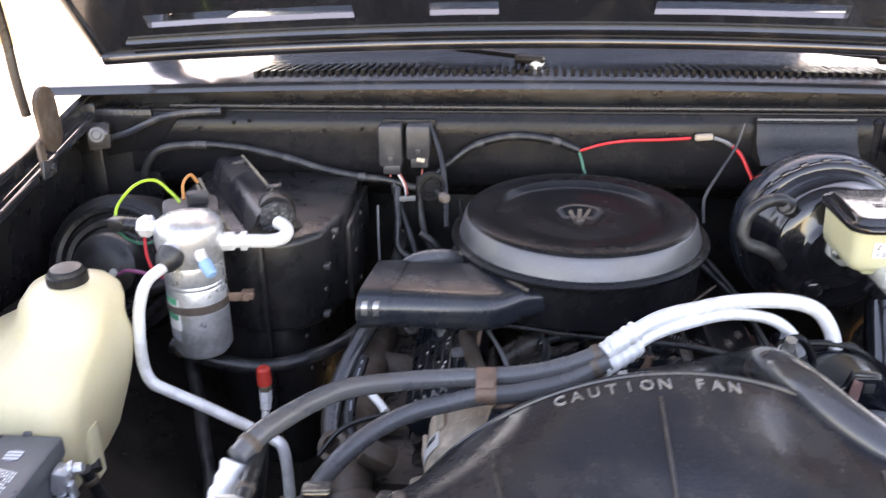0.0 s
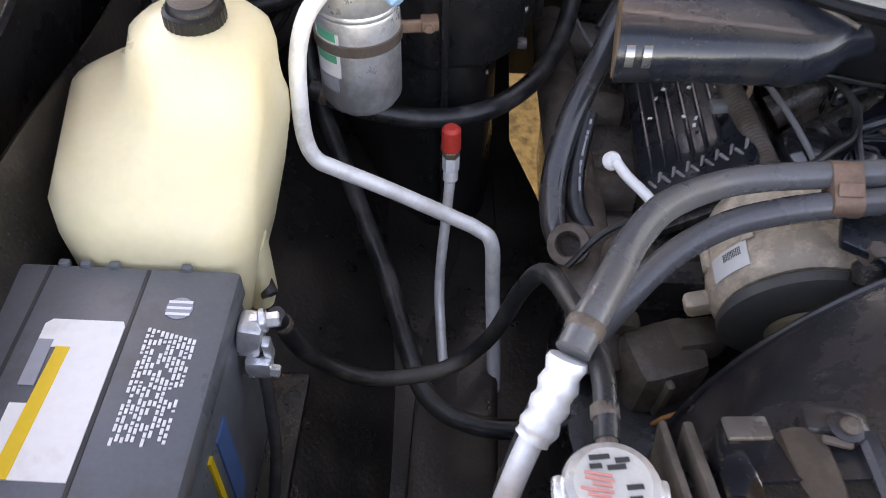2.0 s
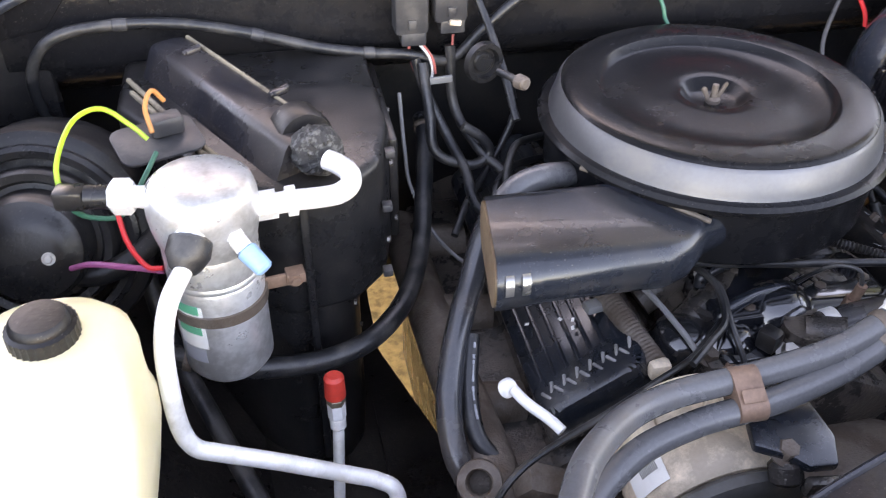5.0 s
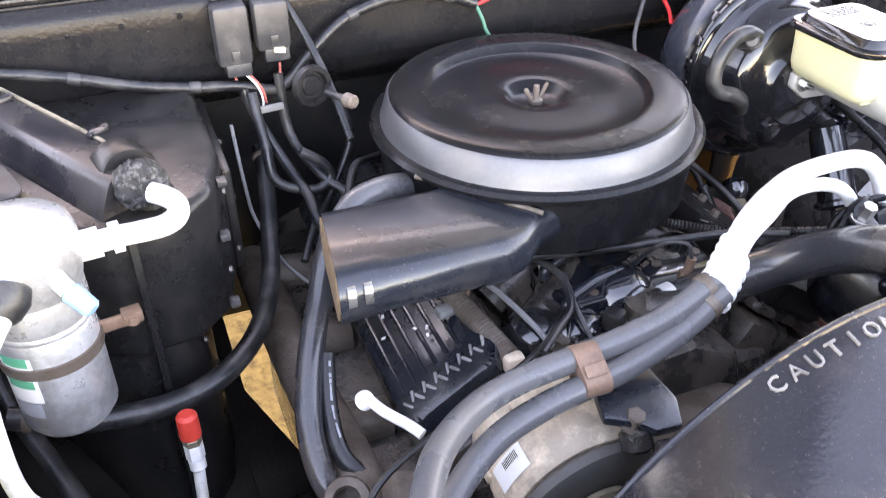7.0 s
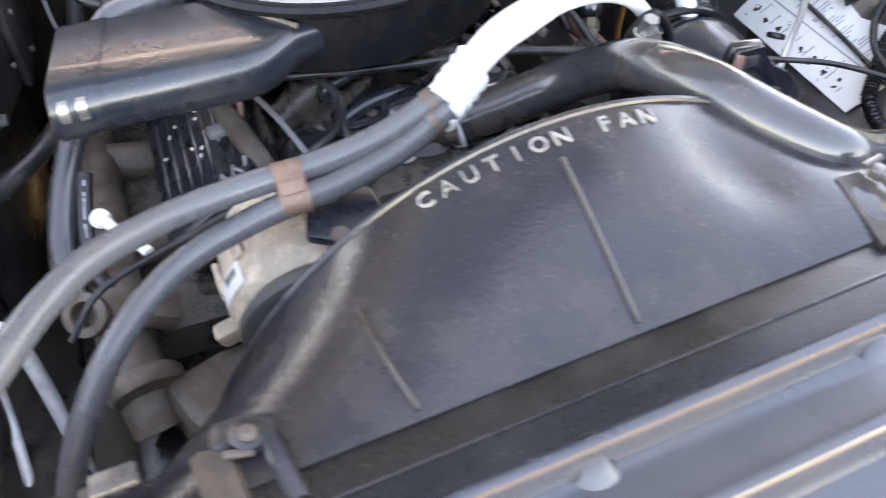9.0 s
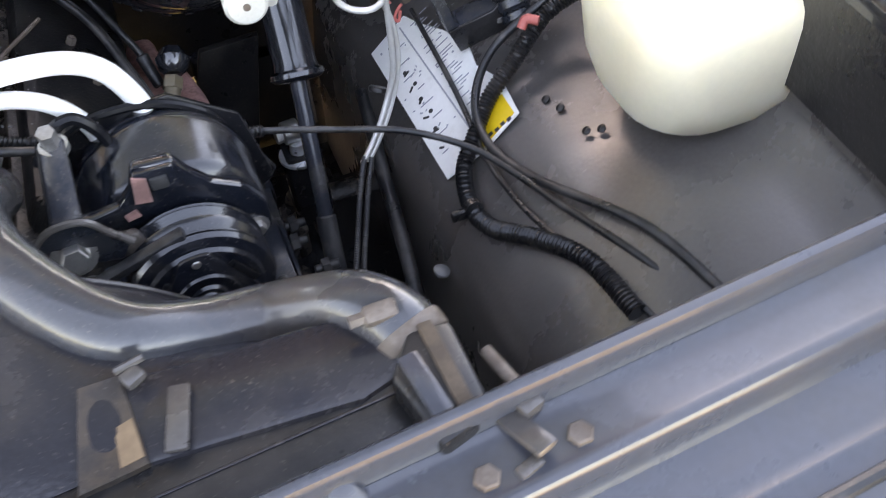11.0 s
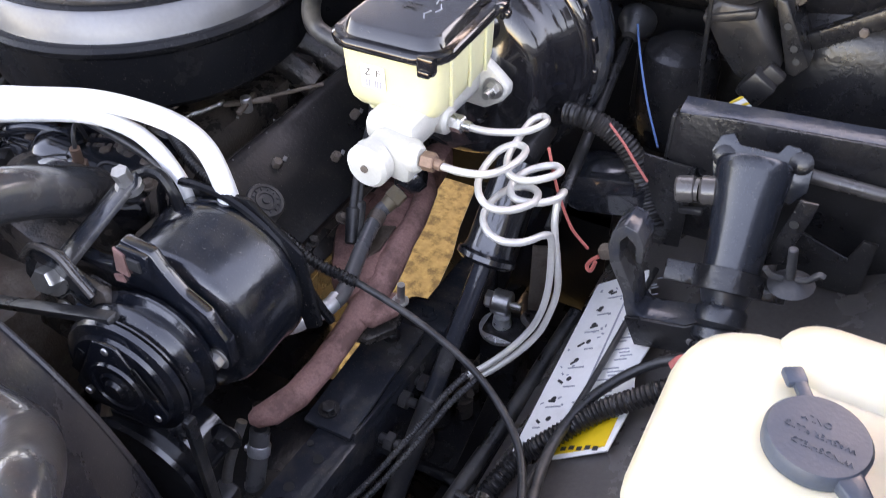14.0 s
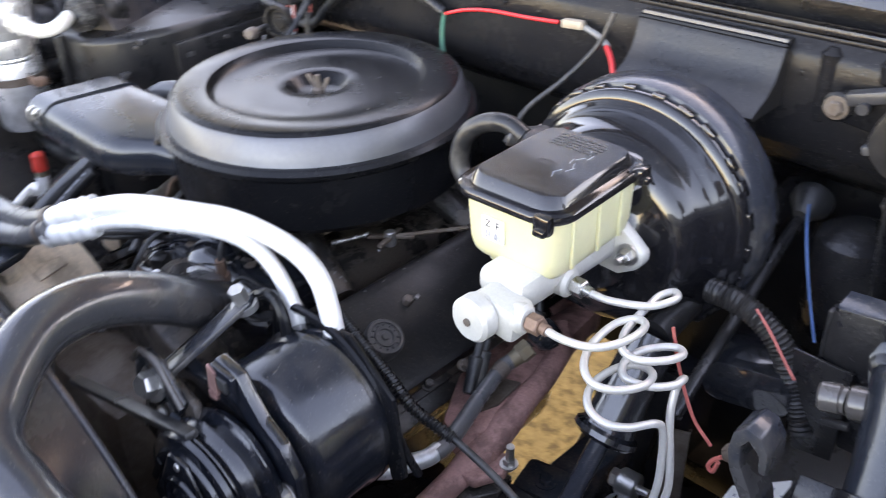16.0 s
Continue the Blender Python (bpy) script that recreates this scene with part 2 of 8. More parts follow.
M["milk"] = translucent("yellowed_milky_plastic", (0.77, 0.67, 0.43), (0.66, 0.53, 0.29))
M["milkwhite"] = translucent("milky_white_plastic", (0.78, 0.70, 0.52), (0.74, 0.63, 0.42))
M["reservoir"] = translucent("yellow_green_reservoir_plastic", (0.58, 0.56, 0.36), (0.50, 0.48, 0.28))
glass = bpy.data.materials.new("windscreen_glass")
glass.use_nodes = True
gp = glass.node_tree.nodes["Principled BSDF"]
gp.inputs["Base Color"].default_value, gp.inputs["Roughness"].default_value = (0.7, 0.78, 0.8, 1), 0.03
gp.inputs["Transmission Weight"].default_value = 1.0
M["glass"] = glass


# ---- builders ----
def thing(name, at, label, category, group="", kind=""):
    ob = new(name)
    ob.empty_display_size = 0.02
    ob.location = at
    return tagged(ob, label, category, group, kind)


def mesh_of(name, bm, material, smooth=40):
    bmesh.ops.recalc_face_normals(bm, faces=bm.faces[:])
    me = bpy.data.meshes.new(name)
    bm.to_mesh(me)
    bm.free()
    me.materials.append(M[material])
    if smooth:
        for p in me.polygons:
            p.use_smooth = True
        me.set_sharp_from_angle(angle=radians(smooth))
    return me


def part(name, bm, material, parent=None, label="", smooth=40):
    """One mesh object, in world places, under a thing or a part."""
    ob = new(name, mesh_of(name, bm, material, smooth))
    if parent is not None:
        ob.parent = parent
        ob.matrix_parent_inverse = Matrix.Translation(-Vector(parent.location))
    if label:
        ob["label"] = label
    return ob


def single(name, bm, material, label, category, group="", kind="", smooth=40):
    return tagged(part(name, bm, material, None, "", smooth), label, category, group, kind)


def join(*bms):
    out = bms[0]
    for b in bms[1:]:
        me = bpy.data.meshes.new("tmp")
        b.to_mesh(me)
        b.free()
        out.from_mesh(me)
        bpy.data.meshes.remove(me)
    return out


def moved(bm, m):
    bmesh.ops.transform(bm, matrix=m, verts=bm.verts[:])
    return bm


def box(c, s, bevel=0.0, turn=(0, 0, 0), seg=2):
    bm = bmesh.new()
    bmesh.ops.create_cube(bm, size=1)
    bmesh.ops.scale(bm, vec=s, verts=bm.verts[:])
    if bevel:
        bmesh.ops.bevel(bm, geom=bm.edges[:], offset=min(bevel, min(s) * 0.45), segments=seg, affect="EDGES", profile=0.5)
    return moved(bm, pose(*c, *turn))


def between(a, b):
    """The pose whose z axis runs from a to b."""
    a, b = Vector(a), Vector(b)
    return Matrix.Translation(a) @ (b - a).to_track_quat("Z", "Y").to_matrix().to_4x4()


def lathe(profile, m=None, seg=32):
    """Turns (radius, height) pairs about z."""
    bm = bmesh.new()
    rings = []
    for r, h in profile:
        if r < 1e-6:
            rings.append([bm.verts.new((0, 0, h))])
        else:
            rings.append([bm.verts.new((r * math.cos(2 * math.pi * i / seg), r * math.sin(2 * math.pi * i / seg), h)) for i in range(seg)])
    for a, b in zip(rings[:-1], rings[1:]):
        for i in range(seg):
            j = (i + 1) % seg
            f = [a[i % len(a)], a[j % len(a)], b[j % len(b)], b[i % len(b)]]
            f = [v for q, v in enumerate(f) if v not in f[:q]]
            if len(f) > 2:
                bm.faces.new(f)
    for ring in (rings[0], rings[-1]):
        if len(ring) > 2:
            bm.faces.new(ring)
    return moved(bm, m) if m is not None else bm


def rod(a, b, r, seg=16, r2=None, round_=0.0):
    L = (Vector(b) - Vector(a)).length
    r2 = r if r2 is None else r2
    e = min(round_, L * 0.3, r * 0.6, r2 * 0.6)
    prof = [(r - e, 0), (r, e), (r2, L - e), (r2 - e, L)] if e else [(r, 0), (r2, L)]
    return lathe(prof, between(a, b), seg)


def smooth_path(pts, steps=6):
    """A Catmull-Rom curve through the points."""
    P = [Vector(p) for p in pts]
    if len(P) < 3:
        return P
    P = [P[0] * 2 - P[1]] + P + [P[-1] * 2 - P[-2]]
    out = []
    for i in range(1, len(P) - 2):
        a, b, c, d = P[i - 1:i + 3]
        for s in range(steps):
            t = s / steps
            out.append(0.5 * (2 * b + (c - a) * t + (2 * a - 5 * b + 4 * c - d) * t * t + (3 * b - a - 3 * c + d) * t ** 3))
    out.append(P[-2])
    return out


def tube(pts, r, seg=12, steps=6, ribs=0.0, pitch=0.006):
    """A round hose, pipe or wire through the points; ribs: depth of a corrugation."""
    path = smooth_path(pts, steps)
    if ribs:
        dense = [path[0]]
        for a, b in zip(path[:-1], path[1:]):
            n = max(1, int((b - a).length / (pitch / 4)))
            dense += [a.lerp(b, (q + 1) / n) for q in range(n)]
        path = dense
    bm = bmesh.new()
    rings, up, along = [], Vector((0, 0, 1)), 0.0
    for i, p in enumerate(path):
        d = (path[min(i + 1, len(path) - 1)] - path[max(i - 1, 0)]).normalized()
        if i == 0:
            up = d.orthogonal().normalized()
        up = (up - d * up.dot(d)).normalized()
        side = d.cross(up)
        if i:
            along += (p - path[i - 1]).length
        rr = r + (ribs * math.sin(2 * math.pi * along / pitch) if ribs else 0)
        rings.append([bm.verts.new(p + (up * math.cos(2 * math.pi * k / seg) + side * math.sin(2 * math.pi * k / seg)) * rr) for k in range(seg)])
    for a, b in zip(rings[:-1], rings[1:]):
        for k in range(seg):
            j = (k + 1) % seg
            bm.faces.new((a[k], a[j], b[j], b[k]))
    bm.faces.new(rings[0][::-1])
    bm.faces.new(rings[-1])
    return bm


def prism(outline, h, m=None, bevel=0.0, seg=2):
    """A flat outline in x and y, raised to h along z."""
    bm = bmesh.new()
    lo = [bm.verts.new((x, y, 0)) for x, y in outline]
    hi = [bm.verts.new((x, y, h)) for x, y in outline]
    bm.faces.new(lo[::-1])
    bm.faces.new(hi)
    n = len(lo)
    for i in range(n):
        bm.faces.new((lo[i], lo[(i + 1) % n], hi[(i + 1) % n], hi[i]))
    if bevel:
        bmesh.ops.recalc_face_normals(bm, faces=bm.faces[:])
        bmesh.ops.bevel(bm, geom=bm.edges[:], offset=bevel, segments=seg, affect="EDGES", profile=0.5)
    return moved(bm, m) if m is not None else bm


def rounded(cx, cy, sx, sy, r, n=5):
    """The outline of a rounded rectangle."""
    out = []
    for qx, qy, a0 in ((1, 1, 0), (-1, 1, 90), (-1, -1, 180), (1, -1, 270)):
        for i in range(n + 1):
            a = radians(a0 + 90 * i / n)
            out.append((cx + qx * (sx / 2 - r) + r * math.cos(a), cy + qy * (sy / 2 - r) + r * math.sin(a)))
    return out


def loft(sections, close=True):
    """Skin over rings of points, all of one length."""
    bm = bmesh.new()
    rings = [[bm.verts.new(p) for p in s] for s in sections]
    n = len(rings[0])
    for a, b in zip(rings[:-1], rings[1:]):
        for i in range(n):
            bm.faces.new((a[i], a[(i + 1) % n], b[(i + 1) % n], b[i]))
    if close:
        bm.faces.new(rings[0][::-1])
        bm.faces.new(rings[-1])
    return bm


def sheet(fn, nu, nv, thick):
    """A curved panel fn(u, v), with thickness along its normal's far side."""
    bm = bmesh.new()
    g = [[Vector(fn(i / nu, j / nv)) for j in range(nv + 1)] for i in range(nu + 1)]
    top, low = [], []
    for i in range(nu + 1):
        ra, rb = [], []
        for j in range(nv + 1):
            du = g[min(i + 1, nu)][j] - g[max(i - 1, 0)][j]
            dv = g[i][min(j + 1, nv)] - g[i][max(j - 1, 0)]
            nn = du.cross(dv).normalized()
            ra.append(bm.verts.new(g[i][j]))
            rb.append(bm.verts.new(g[i][j] - nn * thick))
        top.append(ra)
        low.append(rb)
    for i in range(nu):
        for j in range(nv):
            bm.faces.new((top[i][j], top[i + 1][j], top[i + 1][j + 1], top[i][j + 1]))
            bm.faces.new((low[i][j], low[i][j + 1], low[i + 1][j + 1], low[i + 1][j]))
    for i in range(nu):
        bm.faces.new((top[i][0], low[i][0], low[i + 1][0], top[i + 1][0]))
        bm.faces.new((top[i][nv], top[i + 1][nv], low[i + 1][nv], low[i][nv]))
    for j in range(nv):
        bm.faces.new((top[0][j], top[0][j + 1], low[0][j + 1], low[0][j]))
        bm.faces.new((top[nu][j], low[nu][j], low[nu][j + 1], top[nu][j + 1]))
    return bm


def bolt_bm(at, axis, r=0.007, h=0.006, washer=True):
    """A hexagon head on a washer, standing along axis."""
    m = between(at, Vector(at) + Vector(axis))
    bm = lathe([(r, 0), (r, h * 0.85), (r * 0.85, h)], m, 6)
    if washer:
        bm = join(lathe([(r * 1.5, -0.0005), (r * 1.5, 0.001)], m, 16), bm)
    return bm


def letters(text, size, depth=0.0008):
    """Flat raised writing in the plane z = 0, centred."""
    cu = bpy.data.curves.new("writing", "FONT")
    cu.body, cu.size, cu.extrude, cu.align_x, cu.align_y = text, size, depth, "CENTER", "CENTER"
    cu.resolution_u = 2
    ob = bpy.data.objects.new("writing", cu)
    me = bpy.data.meshes.new_from_object(ob)
    bm = bmesh.new()
    bm.from_mesh(me)
    bpy.data.objects.remove(ob)
    bpy.data.curves.remove(cu)
    bpy.data.meshes.remove(me)
    return bm


def frame_at(at, right, up):
    """The pose at a point with x along right and y along up."""
    x = Vector(right).normalized()
    z = x.cross(Vector(up)).normalized()
    y = z.cross(x)
    m = Matrix((x, y, z)).transposed().to_4x4()
    m.translation = at
    return m


# ---- setting: ground, body shell ----
g = bmesh.new()
bmesh.ops.create_grid(g, x_segments=8, y_segments=8, size=300)
single("ground", g, "earth", "dry yellow dirt and gravel ground", "ground", kind="structure")

# added slab whose pale colour imitates sunlit ground burnt out to white
single("driveway", box((-4.1, -1.0, 0.004), (6.0, 16.0, 0.008), 0.002), "brightground", "pale slab standing in for overexposed ground beside the truck", "driveway", kind="structure")

# wheelhouses: inner fenders rising from the frame to the fender lip
def wheelhouse(side):
    def fn(u, v):
        y = -0.80 + 1.05 * u
        arch = (0.036 if side > 0 else 0.05) * math.exp(-((y + 0.42) / 0.22) ** 2)
        pts = [(0.50, 0.45), (0.510, 0.71), (0.520, 0.796), (0.538, 0.822), (0.585, 0.860), (0.64, 0.892), (0.70, 0.912), (0.75, 0.925), (0.79, 0.95), (0.803, 1.16)] if side > 0 else \
              [(0.42, 0.42), (0.44, 0.66), (0.47, 0.72), (0.54, 0.78), (0.62, 0.83), (0.68, 0.86), (0.715, 0.90), (0.752, 1.03)]
        q = v * (len(pts) - 1)
        i = min(int(q), len(pts) - 2)
        f = q - i
        x, z = pts[i][0] * (1 - f) + pts[i + 1][0] * f, pts[i][1] * (1 - f) + pts[i + 1][1] * f
        x += 0.075 * y * v if side < 0 else 0
        return (side * x, y, z + arch * min(1, v * 1.4))
    return sheet(fn, 30, 27, side * 0.003)


single("wheelhouse_passenger", wheelhouse(-1), "floorpan", "black painted inner fender panel of the engine bay", "inner fender", kind="structure")
single("wheelhouse_driver", wheelhouse(1), "wheelhouse", "dusty dark plastic wheelhouse panel", "inner fender", kind="structure")

# fenders: outer wings whose top edge folds down to a bolted shelf
def fender(side):
    f = thing(f"fender_{'driver' if side > 0 else 'passenger'}", (side * 0.86, -0.3, 1.0), "glossy black painted front fender", "fender", kind="structure")
    def crest(y):
        return (0.772 + 0.075 * y, 1.198 + 0.10 * y) if side < 0 else (0.815, 1.183 + 0.048 * y)
    def strip_of(pts, nv, material, name, thick):
        def skin(u, v):
            y = -0.95 + 1.27 * u
            q = v * (len(pts) - 1)
            i = min(int(q), len(pts) - 2)
            k = q - i
            cx, cz = crest(y)
            return (side * (cx + pts[i][0] * (1 - k) + pts[i + 1][0] * k), y, cz + pts[i][1] * (1 - k) + pts[i + 1][1] * k)
        part(name, sheet(skin, 20, nv, side * thick), material, f)
    outer = [(0.003, 0.0), (0.010, 0.0), (0.045, -0.006), (0.115, -0.042), (0.140, -0.13), (0.150, -0.41)] if side > 0 else [(0.003, 0.0), (0.008, -0.002), (0.022, -0.013), (0.036, -0.029), (0.055, -0.06), (0.110, -0.41)]
    strip_of([(-0.002, -0.008), (-0.001, -0.003)] + outer, 28, "paint", "panel", 0.002)
    k = 1.0 if side > 0 else 0.56
    strip_of([(-0.034, -0.160), (-0.0335, -0.062)] if side > 0 else [(-0.06, -0.30), (0.045, -0.31), (0.016, -0.05)], 4, "bay", "inner_wall", 0.002)
    strip_of([(-0.0335 * k, -0.062 * k), (-0.0325 * k, -0.056 * k), (-0.031 * k, -0.050 * k), (-0.026 * k, -0.047 * k), (-0.006, -0.047 * k), (-0.003, -0.044 * k), (-0.002, -0.008)], 24, "paint", "inner_shelf", 0.002)
    for y in (-0.62, -0.44, -0.30, -0.14, 0.05):
        cx, cz = crest(y)
        part("bolt", bolt_bm((side * (cx - 0.016 * k), y, cz - 0.046 * k), (0, 0, 1), 0.0065, 0.006), "chassis", f)
    return f


fender(-1)
fender(1)

# firewall: upper plenum panel and lower wall set back
fw = thing("firewall", (0, 0.24, 0.9), "dull black painted steel firewall", "firewall", kind="structure")
def plenum(u, v):
    x = -0.72 + 1.44 * u
    pts = [(0.30, 1.03), (0.225, 1.075), (0.212, 1.10), (0.214, 1.18), (0.222, 1.193)]
    q = v * (len(pts) - 1)
    i = min(int(q), len(pts) - 2)
    k = q - i
    return (x, pts[i][0] * (1 - k) + pts[i + 1][0] * k, pts[i][1] * (1 - k) + pts[i + 1][1] * k)
part("upper_panel", sheet(plenum, 24, 16, -0.003), "wall", fw)
part("lower_panel", box((0, 0.312, 0.867), (1.56, 0.02, 0.366), 0.004), "cover", fw)
part("toe_board", box((0.56, 0.312, 0.565), (0.44, 0.02, 0.29), 0.004), "cover", fw)
part("cowl_riser", box((0, 0.262, 1.215), (1.60, 0.012, 0.05), 0.003), "bay", fw)
part("top_flange", box((0.0, 0.25, 1.196), (1.46, 0.06, 0.006), 0.002), "wall", fw)
part("ledge", box((0.0, 0.226, 1.203), (1.30, 0.012, 0.008), 0.003), "bay", fw)
part("gusset_bead", tube([(-0.56, 0.207, 1.199), (-0.61, 0.205, 1.197), (-0.655, 0.203, 1.190), (-0.69, 0.202, 1.176), (-0.725, 0.201, 1.161), (-0.775, 0.200, 1.150)], 0.006, 10), "chassis", fw)
for i in range(9):
    part("rib", box((-0.60 + 0.15 * i, 0.2115, 1.165), (0.006, 0.004, 0.006), 0.002), "wall", fw)
for x, z in ((-0.543, 1.180), (-0.517, 1.183), (-0.444, 1.162), (-0.395, 1.168), (-0.334, 1.171), (-0.345, 1.133), (0.06, 1.165), (0.10, 1.168), (-0.60, 1.17)):
    part("stud", bolt_bm((x, 0.211, z), (0, -1, 0), 0.0035, 0.003, False), "wall", fw)

# sides that close the bay behind the wheelhouses
for side, n in ((-1, "passenger"), (1, "driver")):
    single(f"cowl_side_{n}", box((side * 0.79, 0.27, 0.9), (0.04, 0.12, 0.62), 0.006), "bay", "black painted cowl side panel", "panel", kind="structure")
for side, n in ((-1, "passenger"), (1, "driver")):
    single(f"cowl_end_{n}", box((side * 0.748, 0.222, 1.05), (0.14, 0.02, 0.30), 0.004), "bay", "black painted panel closing the cowl end", "panel", kind="structure")
single("cowl_lower_driver", box((0.63, 0.262, 0.75), (0.31, 0.010, 0.50), 0.003), "floorpan", "dusty black panel behind the wheelhouse", "panel", kind="structure")
single("fender_brace", prism([(0, 0), (0.16, 0.0), (0.12, -0.05), (0.03, -0.07)], 0.012, frame_at((-0.79, 0.22, 1.19), (1, 0, 0), (0, 0, 1)), 0.003),
       "wall", "black steel corner brace beside the firewall", "bracket", kind="structure")

# cowl with louvred vent, windscreen and wiper arms
cowl = thing("cowl", (0, 0.32, 1.24), "glossy black cowl panel with a louvred air intake", "cowl", kind="structure")
def cowl_skin(u, v):
    x = -0.84 + 1.68 * u
    bow = 0.035 * (1 - (x / 0.84) ** 2)
    pts = [(0.205, 1.222), (0.21, 1.234), (0.235, 1.238), (0.33, 1.246), (0.42, 1.252)]
    q = v * (len(pts) - 1)
    i = min(int(q), len(pts) - 2)
    k = q - i
    return (x, pts[i][0] * (1 - k) + pts[i + 1][0] * k + bow * 0.4, pts[i][1] * (1 - k) + pts[i + 1][1] * k + bow * 0.35)
part("panel", sheet(cowl_skin, 28, 12, -0.002), "paint", cowl)
for i in range(76):
    x = -0.50 + i * 0.0132
    bow = 0.035 * (1 - (x / 0.84) ** 2)
    lean = -25 + 50 * i / 75
    part("louvre", box((x, 0.262 + bow * 0.4, 1.2445 + bow * 0.35), (0.0068, 0.05, 0.006), 0.0, (2.5, 0, lean)), "satin", cowl, smooth=0)
glassw = thing("windscreen", (0, 0.6, 1.4), "sloping windscreen glass behind the cowl", "windscreen", kind="structure")
part("pane", sheet(lambda u, v: ((-0.72 + 1.44 * u) * (1 + 0.15 * v), 0.44 + 0.42 * v - 0.08 * (2 * u - 1) ** 2 * -1, 1.262 + 0.52 * v), 16, 6, 0.005), "glass", glassw).visible_shadow = False
cab = thing("cab", (0, 1.2, 1.3), "black truck cab behind the windscreen", "cab", kind="structure")
part("roof", box((0, 1.35, 1.80), (1.86, 1.0, 0.04), 0.015), "paint", cab)
part("rear_wall", box((0, 1.86, 1.3), (1.86, 0.04, 1.0), 0.01), "paint", cab)
part("floor", box((0, 1.35, 0.70), (1.66, 1.0, 0.03), 0.01), "bay", cab)
# unseen block behind the cab, added to keep sun off the ground below
part("unseen_bed", box((0, 3.15, 0.95), (1.86, 2.5, 0.60), 0.03), "paint", cab)
part("dash", box((0, 0.75, 1.2), (1.5, 0.35, 0.1), 0.03), "plastic", cab)
for sx in (-1, 1):
    part("pillar", rod((sx * 0.76, 0.46, 1.25), (sx * 0.84, 0.88, 1.79), 0.03), "paint", cab)
    part("door", box((sx * 0.86, 1.2, 0.9), (0.08, 1.3, 0.75), 0.03), "paint", cab)
def wiper(x0, x1):
    w = thing("wiper", (x0, 0.30, 1.26), "black wiper arm on the cowl with a bright pivot cap", "wiper", "wipers")
    part("pivot", lathe([(0.012, 0), (0.012, 0.012), (0.008, 0.018)], Matrix.Translation((x0, 0.283, 1.252)), 16), "alu", w)
    part("arm", tube([(x0, 0.283, 1.268), (x0 - 0.03, 0.29, 1.272), (x0 - 0.18, 0.33, 1.285), (x1, 0.40, 1.31)], 0.005, 8), "satin", w)
    part("arm_head", box((x0 - 0.012, 0.286, 1.268), (0.05, 0.02, 0.014), 0.005, (0, 0, -12)), "satin", w)
wiper(-0.055, -0.30)
wiper(0.52, 0.27)

# open hood, hinged at the cowl
hood = thing("hood", (0, 0.12, 1.30), "open black hood seen from below, with slotted inner panel", "hood")
HA = radians(66)
def half(d):
    return min(0.80, 0.70 + 0.26 * max(0, d))
def hp(s, d, off):
    """Place on the hood: across from -1 to 1, up its length, off its underside."""
    lift = 0.026 * (1 - s * s)
    return (s * half(d), 0.125 - d * math.cos(HA) - off * math.sin(HA), 1.303 + lift + d * math.sin(HA) - off * math.cos(HA))
part("outer_skin", sheet(lambda u, v: hp(2 * u - 1, 0.12 + 1.14 * v, -0.035), 20, 10, 0.002), "paint", hood)
def strip(s0, s1, d0, d1, off=0.0, h=0.014):
    """A pressed strip of the inner panel."""
    return sheet(lambda u, v: hp(s0 + (s1 - s0) * u, d0 + (d1 - d0) * v, off), 8, 2, h)
part("inner_panel", join(strip(-1, 1, 0.0, 0.042), strip(-1, -0.87, 0.042, 0.062), strip(-0.45, -0.30, 0.042, 0.062), strip(-0.165, 0.135, 0.042, 0.062), strip(0.50, 1, 0.042, 0.062),
     strip(-1, 1, 0.062, 0.34), strip(-1, -0.70, 0.34, 1.22), strip(0.70, 1, 0.34, 1.22), strip(-0.12, 0.12, 0.34, 1.22), strip(-1, 1, 1.05, 1.24)), "gloss", hood)
part("rear_edge", tube([hp(-1 + i / 8, -0.004, 0.0) for i in range(17)], 0.010, 10, 3), "gloss", hood)
part("bead", tube([hp(-0.93 + 1.86 * i / 16, 0.020, 0.004) for i in range(17)], 0.006, 8, 3), "gloss", hood)
for s in (-1, 1):
    part("side_edge", tube([hp(s, 1.24 * i / 10, -0.008) for i in range(11)], 0.012, 10, 3), "gloss", hood)
for sx in (-1, 1):
    hinge = part("hinge", join(prism(rounded(0, 0, 0.056, 0.094, 0.026), 0.008, frame_at((sx * 0.752, 0.022, 1.236), (0, 1, 0.1), (0, -0.25, 1)), 0.003), prism(rounded(0, 0, 0.016, 0.05, 0.005), 0.006, frame_at((sx * 0.752, -0.010, 1.188), (0, 1, 0), (0, -0.1, 1)), 0.002)), "greyiron", hood, "grimy steel hood hinge")
    part("link", tube([(sx * 0.757, -0.014, 1.25), (sx * 0.76, -0.016, 1.30), (sx * 0.765, -0.012, 1.37), (sx * 0.77, -0.02, 1.45), (sx * 0.78, -0.05, 1.55)], 0.007, 10), "bay", hinge)
    part("foot", join(prism([(-0.012, 0), (0.03, 0.0), (0.022, 0.022), (-0.006, 0.026)], 0.004, frame_at((sx * 0.748, -0.012, 1.160), (0, 1, 0), (0, 0, 1)), 0.001), bolt_bm((sx * 0.744, 0.0, 1.172), (-sx, 0, 0.2), 0.006, 0.005)), "chassis", hinge)
    part("bracket", join(box((sx * 0.755, 0.18, 1.165), (0.035, 0.05, 0.03), 0.006, (10, 0, 20)), bolt_bm((sx * 0.745, 0.15, 1.175), (-sx * 0.4, -1, 0.3), 0.008, 0.008)), "wheelarch", hinge, "dusty grey hinge bracket")

